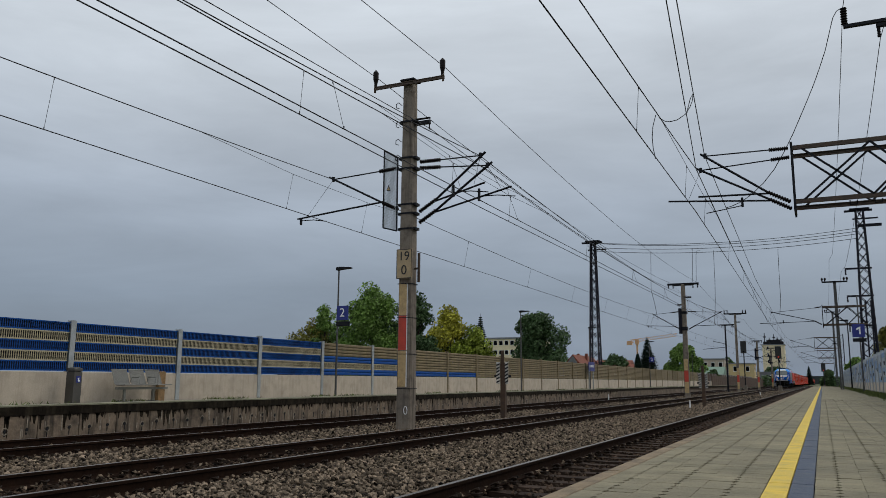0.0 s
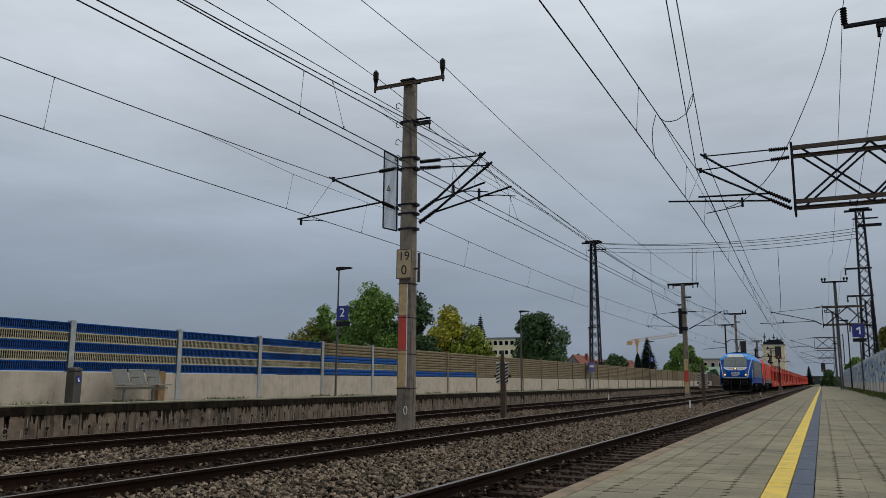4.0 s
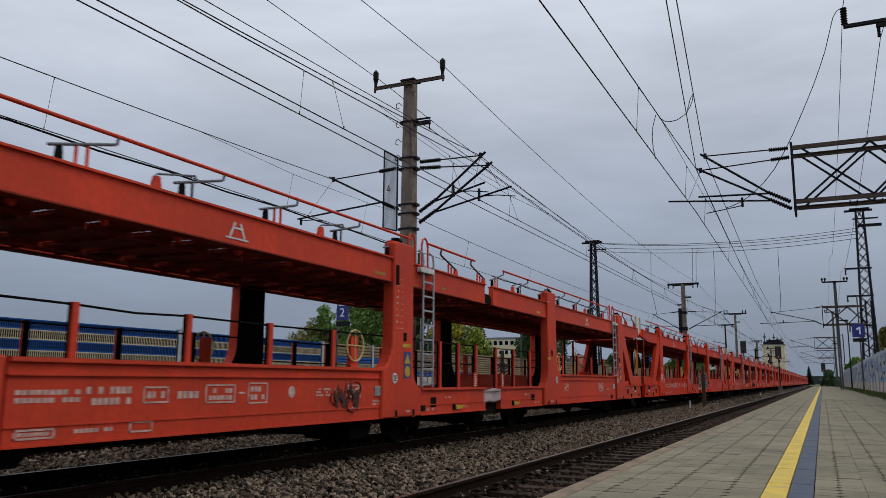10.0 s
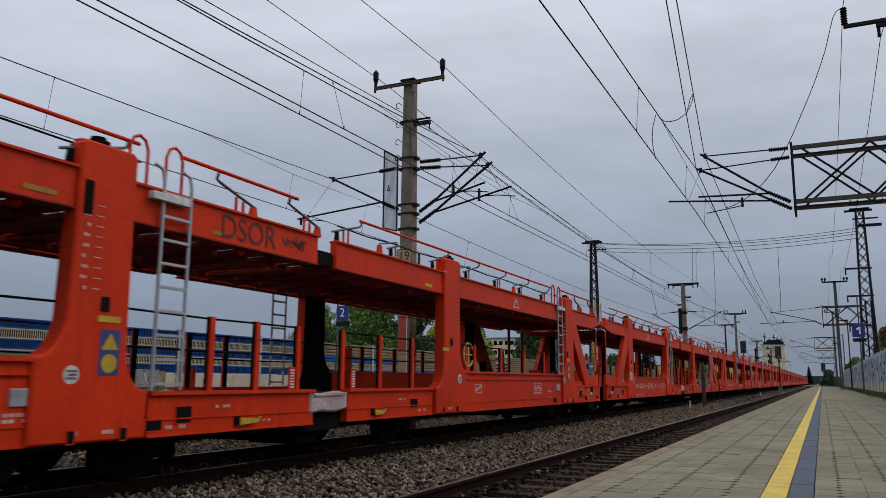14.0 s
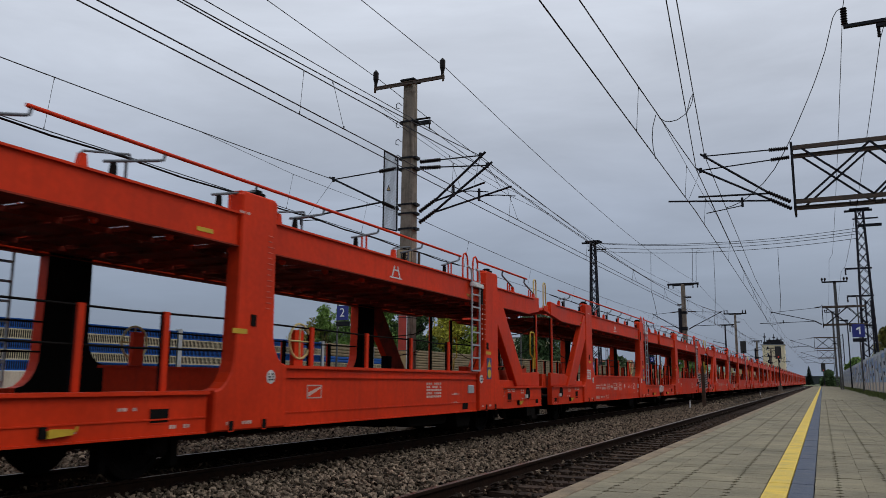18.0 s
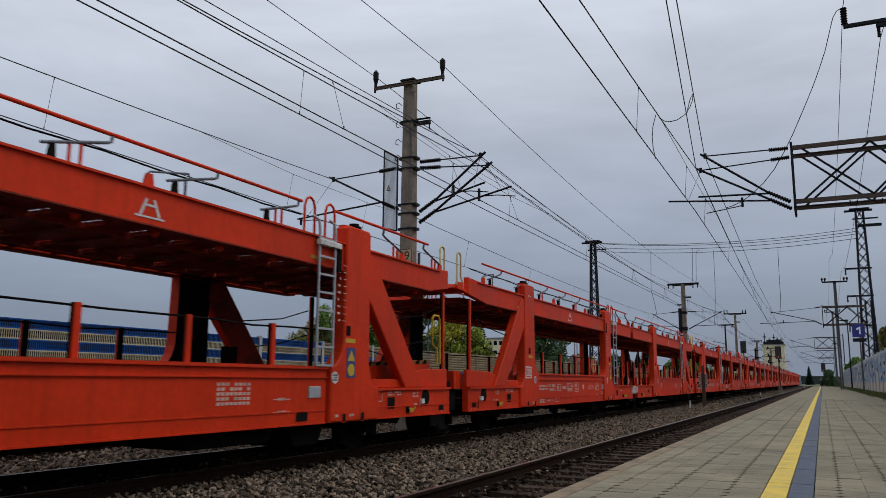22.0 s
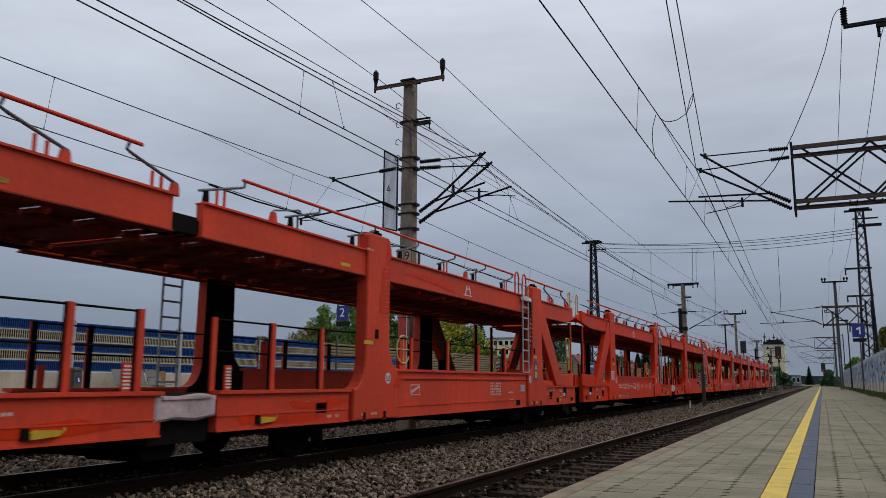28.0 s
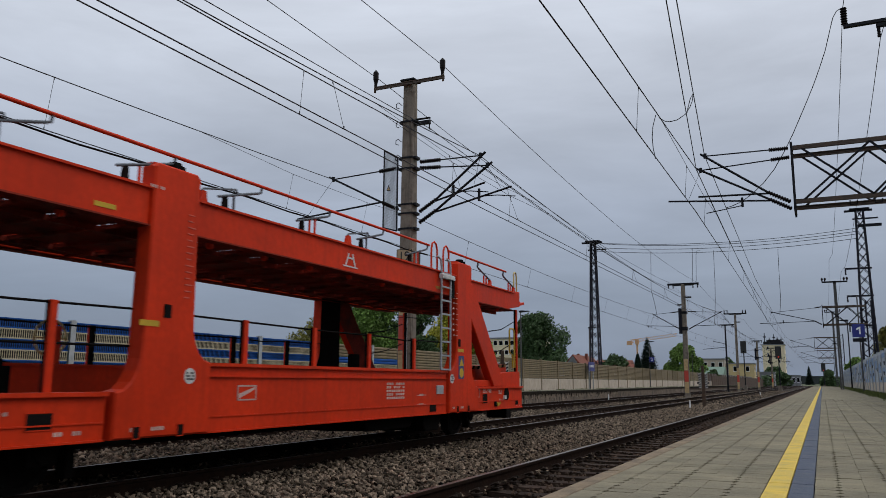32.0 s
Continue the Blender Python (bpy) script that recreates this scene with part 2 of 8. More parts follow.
# train
M["red"] = material("wagon_red", (0.625, 0.036, 0.0065), 0.5, var=0.16, scale=0.9, fine=14, bump=0.05, streak=0.25, dirt=(0.28, 0.022, 0.007), dirt_amount=0.25, spec=0.13)
M["red_faded"] = material("wagon_red_faded", (0.62, 0.058, 0.024), 0.6, var=0.2, scale=0.8, fine=14, bump=0.06, streak=0.35, dirt=(0.40, 0.042, 0.018), dirt_amount=0.4, spec=0.18)
# darker copy of the wagon red: shade under the decks in its colour, plus dirt
M["soffit"] = material("deck_shade_red", (0.25, 0.027, 0.013), 0.8, var=0.4, scale=1.2, fine=20, bump=0.3, dirt=(0.045, 0.014, 0.011), dirt_amount=0.7, spec=0.2)
M["under"] = material("near_black_underframe", (0.0085, 0.0072, 0.0065), 0.95, var=0.35, scale=3, bump=0.2, spec=0.08)
M["tyre"] = material("wheel_steel", (0.007, 0.006, 0.0055), 0.7, 0.2, var=0.3, scale=5, bump=0.1, spec=0.1)
M["mark_white"] = material("white_lettering", (0.62, 0.60, 0.57), 0.6, var=0.25, scale=12, bump=0)
M["mark_yellow"] = material("yellow_marking", (0.52, 0.33, 0.015), 0.6, var=0.15, scale=6, bump=0)
M["mark_navy"] = material("navy_marking", (0.03, 0.045, 0.16), 0.6, var=0.15, bump=0)
M["hoop_yellow"] = material("faded_yellow_tube", (0.55, 0.42, 0.16), 0.6, var=0.2, scale=6, bump=0)
M["ladder"] = material("ladder_grey", (0.38, 0.39, 0.40), 0.5, 0.4, var=0.15, bump=0)
M["spray"] = material("black_spray_paint", (0.075, 0.018, 0.013), 0.7, var=0.4, scale=8, bump=0)
M["loco_blue"] = material("loco_blue", (0.0002, 0.066, 0.335), 0.45, var=0.14, scale=0.8, fine=10, bump=0.02, clear=0.0, spec=0.08)
# lighter copy of the loco blue: sky light on upper surfaces put into the colour
M["loco_light_blue"] = material("loco_blue_sky_lit", (0.006, 0.26, 0.74), 0.4, var=0.10, scale=0.8, fine=10, bump=0.02, clear=0.0, spec=0.2)
M["loco_white"] = material("loco_white", (0.58, 0.58, 0.56), 0.45, var=0.15, scale=1.5, fine=12, bump=0.03, dirt=(0.36, 0.33, 0.28), dirt_amount=0.4)
M["loco_grey_panel"] = material("ribbed_grey_panel", (0.305, 0.30, 0.29), 0.45, 0.15, var=0.10, scale=1, fine=12, bump=0.03, streak=0.15, dirt=(0.22, 0.21, 0.20), dirt_amount=0.2)
M["loco_red"] = material("loco_red", (0.76, 0.046, 0.006), 0.5, spec=0.12, var=0.12, scale=0.6, fine=10, bump=0.03, streak=0.10, dirt=(0.25, 0.04, 0.018), dirt_amount=0.2, smears=((6.9, 2.8, .9, 1.1, -30, .75), (6.6, 2.4, 2.2, .5, 0, .3), (10.6, 2.9, .5, .8, 0, .65), (12.4, 3.0, .4, .6, 0, .45), (2.0, 2.2, .5, .7, 15, .35)))
M["loco_grey"] = material("loco_grey", (0.095, 0.10, 0.092), 0.5, var=0.15, scale=1, bump=0.04)
M["loco_roof"] = material("loco_roof_grey", (0.24, 0.25, 0.27), 0.5, 0.1, var=0.15, scale=1, bump=0.04)
# grey-green base holds part of the sky's reflection as colour
M["screen"] = material("windscreen", (0.12, 0.135, 0.13), 0.08, var=0.1, bump=0, spec=0.8)
M["plaster_pale"] = material("pale_yellow_plaster", (0.74, 0.64, 0.43), 0.9, var=0.12, scale=0.3, fine=4, bump=0.1, space="World")
M["hazard"] = material("hazard_yellow", (0.20, 0.10, 0.012), 0.7, var=0.3, scale=6, bump=0.05)
M["bracket"] = material("bracket_steel", (0.10, 0.11, 0.125), 0.6, 0.3, var=0.2, scale=6, bump=0)
M["lime"] = material("lime_run", (0.34, 0.29, 0.23), 0.95, var=0.5, scale=5, fine=30, bump=0.3, dirt=(0.09, 0.07, 0.05), dirt_amount=0.8, space="World", spec=0.1)
M["stripe_white"] = material("grimy_white_board", (0.62, 0.58, 0.53), 0.8, var=0.4, scale=6, fine=30, bump=0.1, dirt=(0.12, 0.09, 0.07), dirt_amount=0.6)
M["post_grey"] = material("weathered_grey_steel", (0.10, 0.10, 0.10), 0.7, 0.2, var=0.25, scale=5, bump=0.1, dirt=(0.06, 0.045, 0.03), dirt_amount=0.5, spec=0.3)
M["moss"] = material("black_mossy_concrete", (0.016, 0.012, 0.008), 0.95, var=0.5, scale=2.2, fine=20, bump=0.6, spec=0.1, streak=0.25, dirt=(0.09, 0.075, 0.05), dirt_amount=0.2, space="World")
M["buffer_plate"] = material("greasy_buffer_plate", (0.030, 0.030, 0.032), 0.6, 0.2, var=0.4, scale=6, bump=0.1, dirt=(0.01, 0.01, 0.01), dirt_amount=0.8)
M["post_brown"] = material("ochre_brown_wood", (0.26, 0.155, 0.07), 0.85, var=0.35, scale=5, bump=0.3)
M["mark_dull"] = material("faded_white_lettering", (0.60, 0.40, 0.34), 0.7, var=0.35, scale=9, fine=60, bump=0)
M["cover"] = material("pale_dusty_cover", (0.50, 0.38, 0.37), 0.85, var=0.3, scale=3, fine=20, bump=0.4, dirt=(0.2, 0.15, 0.14), dirt_amount=0.5)
M["mark_pale"] = material("grey_white_lettering", (0.42, 0.42, 0.40), 0.7, var=0.3, scale=10, bump=0)
M["mark_ochre"] = material("ochre_lettering", (0.36, 0.17, 0.02), 0.7, var=0.3, scale=10, bump=0)
M["steel_dusty"] = material("dusty_gear_steel", (0.018, 0.015, 0.012), 0.85, var=0.4, scale=6, bump=0.1, spec=0.1)
M["lamp_glass"] = material("headlight_glass", (0.10, 0.105, 0.11), 0.12, var=0.3, scale=5, bump=0, spec=0.7)
M["mark_red"] = material("worn_red_ridges", (0.62, 0.11, 0.06), 0.6, var=0.3, scale=10, bump=0)


# ---- building kit ----
class Geo:
    """Collects faces of one mesh; every face carries the index of its material."""

    def __init__(self):
        self.v, self.f, self.m, self.smooth = [], [], [], []

    def add(self, verts, faces, m=0, smooth=False):
        n = len(self.v)
        self.v += [tuple(p) for p in verts]
        for f in faces:
            self.f.append(tuple(i + n for i in f))
            self.m.append(m)
            self.smooth.append(smooth)
        return self

    def box(self, x0, x1, y0, y1, z0, z1, m=0):
        v = [(x, y, z) for z in (z0, z1) for y in (y0, y1) for x in (x0, x1)]
        return self.add(v, [(0, 2, 3, 1), (4, 5, 7, 6), (0, 1, 5, 4), (2, 6, 7, 3), (0, 4, 6, 2), (1, 3, 7, 5)], m)

    def slab(self, x0, x1, y0, y1, z0, z1, c=0.01, m=0):
        """A box whose upper edges are chamfered by c."""
        v = [(x0, y0, z0), (x1, y0, z0), (x1, y1, z0), (x0, y1, z0),
             (x0, y0, z1 - c), (x1, y0, z1 - c), (x1, y1, z1 - c), (x0, y1, z1 - c),
             (x0 + c, y0 + c, z1), (x1 - c, y0 + c, z1), (x1 - c, y1 - c, z1), (x0 + c, y1 - c, z1)]
        f = [(0, 1, 5, 4), (1, 2, 6, 5), (2, 3, 7, 6), (3, 0, 4, 7), (4, 5, 9, 8), (5, 6, 10, 9), (6, 7, 11, 10), (7, 4, 8, 11), (8, 9, 10, 11)]
        return self.add(v, f, m)

    def prism(self, poly, axis, a, b, m=0, c=0.0):
        """Extrudes a polygon from a to b along an axis: 'x' takes (y, z), 'y' takes (x, z), 'z' takes (x, y). c: chamfer of the b side."""
        def at(p, t):
            return {"x": (t, p[0], p[1]), "y": (p[0], t, p[1]), "z": (p[0], p[1], t)}[axis]
        n = len(poly)
        rings = [[at(p, a) for p in poly], [at(p, b) for p in poly]]
        if c:
            mx = sum(p[0] for p in poly) / n
            my = sum(p[1] for p in poly) / n
            s = -c if b > a else c
            rings = [rings[0], [at(p, b + s) for p in poly], [at(inset(poly, i, c), b) for i in range(n)]]
        v = [p for r in rings for p in r]
        f = [(k * n + i, k * n + (i + 1) % n, (k + 1) * n + (i + 1) % n, (k + 1) * n + i) for k in range(len(rings) - 1) for i in range(n)]
        f += [tuple(range(n))[::-1], tuple((len(rings) - 1) * n + i for i in range(n))]
        return self.add(v, f, m)

    def beam(self, p, q, w, h, m=0, up=(0, 0, 1)):
        """A bar of section w by h from p to q."""
        p, q = Vector(p), Vector(q)
        d = (q - p).normalized()
        s = d.cross(Vector(up))
        if s.length < 1e-4:
            s = d.cross(Vector((1, 0, 0)))
        s.normalize()
        u = s.cross(d)
        v = [e + s * a * w / 2 + u * b * h / 2 for e in (p, q) for a, b in ((-1, -1), (1, -1), (1, 1), (-1, 1))]
        return self.add(v, [(0, 3, 2, 1), (4, 5, 6, 7), (0, 1, 5, 4), (1, 2, 6, 5), (2, 3, 7, 6), (3, 0, 4, 7)], m)

    def tube(self, pts, r, n=6, m=0, r2=None):
        """A round bar along points; r2: the radius at its end."""
        pts = [Vector(p) for p in pts]
        k = len(pts)
        v = []
        side = None
        for i, p in enumerate(pts):
            d = (pts[min(i + 1, k - 1)] - pts[max(i - 1, 0)]).normalized()
            if side is None:
                side = d.cross(Vector((0, 0, 1)))
                if side.length < 1e-3:
                    side = d.cross(Vector((1, 0, 0)))
            side = (side - d * side.dot(d)).normalized()
            up = d.cross(side)
            rr = r if r2 is None else r + (r2 - r) * i / (k - 1)
            v += [p + (side * math.cos(2 * math.pi * j / n) + up * math.sin(2 * math.pi * j / n)) * rr for j in range(n)]
        f = [(i * n + j, i * n + (j + 1) % n, (i + 1) * n + (j + 1) % n, (i + 1) * n + j) for i in range(k - 1) for j in range(n)]
        self.add(v, f, m, True)
        return self.add([v[j] for j in range(n)] + [v[(k - 1) * n + j] for j in range(n)], [tuple(range(n)), tuple(range(2 * n - 1, n - 1, -1))], m)

    def lathe(self, base, axis, prof, n=10, m=0):
        """Turns (distance along axis, radius) pairs round an axis through base."""
        base, d = Vector(base), Vector(axis).normalized()
        s = d.cross(Vector((0, 0, 1)))
        if s.length < 1e-3:
            s = Vector((1, 0, 0))
        s.normalize()
        u = d.cross(s)
        v = [base + d * a + (s * math.cos(2 * math.pi * j / n) + u * math.sin(2 * math.pi * j / n)) * r for a, r in prof for j in range(n)]
        k = len(prof)
        f = [(i * n + j, i * n + (j + 1) % n, (i + 1) * n + (j + 1) % n, (i + 1) * n + j) for i in range(k - 1) for j in range(n)]
        f += [tuple(range(n))[::-1], tuple((k - 1) * n + j for j in range(n))]
        return self.add(v, f, m)

    def rings(self, rows, m=0, smooth=False, caps=True, closed=True):
        """Skins rings of equally many points."""
        n = len(rows[0])
        v = [p for r in rows for p in r]
        f = [(k * n + i, k * n + (i + 1) % n, (k + 1) * n + (i + 1) % n, (k + 1) * n + i) for k in range(len(rows) - 1) for i in range(n if closed else n - 1)]
        if caps:
            f += [tuple(range(n))[::-1], tuple((len(rows) - 1) * n + i for i in range(n))]
        return self.add(v, f, m, smooth)

    def mesh(self, name, mats):
        me = bpy.data.meshes.new(name)
        me.from_pydata(self.v, [], self.f)
        for k in mats:
            me.materials.append(M[k])
        me.polygons.foreach_set("material_index", self.m)
        me.polygons.foreach_set("use_smooth", self.smooth)
        me.update()
        return me


def inset(poly, i, c):
    """The corner i of a polygon moved inwards by c along both of its edges."""
    n = len(poly)
    p, a, b = (Vector((*poly[k % n], 0)) for k in (i, i - 1, i + 1))
    area = sum(poly[k][0] * poly[(k + 1) % n][1] - poly[(k + 1) % n][0] * poly[k][1] for k in range(n))
    s = 1 if area > 0 else -1
    e1, e2 = (p - a).normalized(), (b - p).normalized()
    n1, n2 = Vector((-e1.y, e1.x, 0)) * s, Vector((-e2.y, e2.x, 0)) * s
    d = n1 + n2
    d = d / max(1 + n1.dot(n2), 0.3)
    q = p + d * c
    return (q.x, q.y)


def part(name, geo, mats, parent, label="", at=None):
    """Links a Geo as one mesh object under a thing or a part."""
    ob = new(name, geo.mesh(name, mats if isinstance(mats, (list, tuple)) else [mats]))
    ob.parent = parent
    if at is not None:
        ob.matrix_basis = at
    return tagged(ob, label)


def thing(name, label, category, at=None, group="", kind=""):
    """The empty at the base of a thing made of parts."""
    ob = new(name)
    ob.empty_display_size = 0.2
    if at is not None:
        ob.matrix_basis = at
    return tagged(ob, label, category, group, kind)


def solid(name, geo, mats, label, category, at=None, group="", kind=""):
    """A thing that is one mesh."""
    return tagged(part(name, geo, mats, None, "", at), label, category, group, kind)


def shared(name, me, parent, m=None, label=""):
    """One more object on a mesh that others use too."""
    ob = new(name, me)
    ob.parent = parent
    if m is not None:
        ob.matrix_basis = m
    return tagged(ob, label)


def word(name, text, size, parent, m, mat, label=""):
    """Built-in lettering as a mesh, facing local -y of m."""
    cu = bpy.data.curves.new(name, "FONT")
    cu.body, cu.size, cu.align_x, cu.align_y, cu.extrude = text, size, "CENTER", "CENTER", 0.002
    tmp = bpy.data.objects.new(name, cu)
    scene.collection.objects.link(tmp)
    bpy.context.view_layer.update()
    me = bpy.data.meshes.new_from_object(tmp.evaluated_get(bpy.context.evaluated_depsgraph_get()))
    bpy.data.objects.remove(tmp)
    me.materials.clear()
    me.materials.append(M[mat])
    ob = new(name, me)
    ob.parent = parent
    ob.matrix_basis = m
    return tagged(ob, label)


# ---- ground, tracks, platforms ----
GZ = -0.22


def ground():
    g = Geo()
    g.add([(-3000, -600, GZ - 0.24), (3000, -600, GZ - 0.24), (3000, 4000, GZ - 0.24), (-3000, 4000, GZ - 0.24)], [(0, 1, 2, 3)])
    solid("ground", g, "grass", "rough grassy ground reaching to the horizon", "ground", kind="structure")
    g = Geo()
    xs = np.concatenate([np.linspace(-15.2, -3.9, 48), np.linspace(-3.7, -1.3, 9)])
    ys = np.concatenate([np.arange(-6, 45, 0.28), np.linspace(45.4, 330, 90)])
    for y in ys:
        for x in xs:
            z = GZ + 0.035 * noise.noise((x * 1.9, y * 1.9, 0)) + 0.02 * noise.noise((x * 6, y * 6, 3))
            mid = min(abs(x - c) for c in (X1, X2, X3))
            if mid > 1.5:
                z += 0.03 * min(mid - 1.5, 1)
            if x > -4.3:
                z -= 0.05
            g.v.append((x, y, z))
    n = len(xs)
    for j in range(len(ys) - 1):
        for i in range(n - 1):
            g.f.append((j * n + i, j * n + i + 1, (j + 1) * n + i + 1, (j + 1) * n + i))
            g.m.append(1 if xs[i] > -4.3 else 0)
            g.smooth.append(True)
    solid("ballast_bed", g, ["ballast", "ballast_brown"], "grey-brown crushed stone ballast under the tracks", "ballast", kind="structure")


def stones(name, count, region, size, mat, label, seed, zf=GZ):
    """Loose ballast stones, joined: each a crooked little polyhedron."""
    rs = np.random.RandomState(seed)
    base = np.array([(1, 0, 0), (-1, 0, 0), (0, 1, 0), (0, -1, 0), (0, 0, 1), (0, 0, -1), (.6, .6, .55), (-.6, .6, .55), (.6, -.6, .55), (-.6, -.6, .55)], float)
    face = np.array([(0, 6, 8), (6, 2, 7), (7, 1, 9), (9, 3, 8), (4, 6, 7), (4, 7, 9), (4, 9, 8), (4, 8, 6), (0, 2, 6), (2, 1, 7), (1, 3, 9), (3, 0, 8)])
    x = rs.uniform(region[0], region[1], count)
    y = region[2] + (region[3] - region[2]) * rs.uniform(0, 1, count) ** 1.25
    s = size * rs.uniform(0.55, 1.35, count)
    v = base[None] * (1 + rs.uniform(-.38, .38, (count, 10, 3)))
    v *= (s[:, None] * rs.uniform(.6, 1.25, (count, 3)))[:, None, :] / 2
    a, b = rs.uniform(0, 6.28, count), rs.uniform(-.9, .9, count)
    ca, sa, cb, sb = np.cos(a), np.sin(a), np.cos(b), np.sin(b)
    y1 = v[:, :, 1] * cb[:, None] - v[:, :, 2] * sb[:, None]
    z1 = v[:, :, 1] * sb[:, None] + v[:, :, 2] * cb[:, None]
    vx = v[:, :, 0] * ca[:, None] - y1 * sa[:, None] + x[:, None]
    vy = v[:, :, 0] * sa[:, None] + y1 * ca[:, None] + y[:, None]
    vz = z1 + (zf + rs.uniform(-.04, .058, count))[:, None]
    verts = np.stack([vx, vy, vz], 2).reshape(-1, 3)
    faces = (face[None] + (np.arange(count) * 10)[:, None, None]).reshape(-1, 3)
    me = bpy.data.meshes.new(name)
    me.vertices.add(len(verts))
    me.vertices.foreach_set("co", verts.ravel())
    me.loops.add(faces.size)
    me.loops.foreach_set("vertex_index", faces.ravel().astype(np.int32))
    me.polygons.add(len(faces))
    me.polygons.foreach_set("loop_start", np.arange(0, faces.size, 3, dtype=np.int32))
    me.update(calc_edges=True)
    me.shade_flat()
    me.materials.append(M[mat])
    tagged(new(name, me), label, "ballast", kind="stuff")


RAIL = [(-.075, -.172), (.075, -.172), (.075, -.160), (.02, -.145), (.010, -.13), (.010, -.045), (.036, -.034), (.036, -.006), (.028, 0), (-.028, 0), (-.036, -.006), (-.036, -.034), (-.010, -.045), (-.010, -.13), (-.02, -.145), (-.075, -.160)]


def track(x, name, label, first, last):
    t = thing(name, label, "railway track", pose(x, 0, 0), "tracks", "structure")
    for s in (-1, 1):
        g = Geo()
        n = len(RAIL)
        poly = [(p[0] + s * 0.7535, p[1]) for p in RAIL]
        g.prism(poly, "y", -8, 340)
        for k in range(len(g.f)):
            if k in (8,):
                g.m[k] = 1
        part("rail", g, ["rail_side", "rail_head"], t)
    sl = Geo()
    sl.prism([(-1.3, -.38), (1.3, -.38), (1.3, -.20), (1.22, -.172), (.95, -.172), (.45, -.20), (-.45, -.20), (-.95, -.172), (-1.22, -.172), (-1.3, -.20)], "y", -.13, .13, c=0.02)
    me = sl.mesh("sleeper", ["sleeper"])
    rest = Geo()
    clips = Geo()
    for i in range(int((330 + 6) / 0.6)):
        y = -6 + i * 0.6
        if first <= y < last:
            shared("sleeper", me, t, pose(0, y, 0.002 * math.sin(i * 7)))
        else:
            rest.box(-1.3, 1.3, y - .13, y + .13, -.3, -.176)
        if y < 70:
            for s in (-1, 1):
                for d in (-1, 1):
                    cx = s * .7535 + d * .115
                    clips.box(cx - .05, cx + .05, y - .07, y + .07, -.172, -.15)
                    clips.lathe((cx, y, -.15), (0, 0, 1), [(0, .028), (.03, .026), (.055, .012)], 6)
                    clips.tube([(cx - d * .06, y - .04, -.135), (cx, y - .05, -.10), (cx + d * .03, y, -.12), (cx, y + .05, -.10), (cx - d * .06, y + .04, -.135)], .011, 4)
    tagged(part("far_sleepers", rest, "sleeper", t), "dark sleepers further along", kind="stuff")
    tagged(part("rail_fastenings", clips, "clip", t), "rusty rail clips and bolts", kind="stuff")


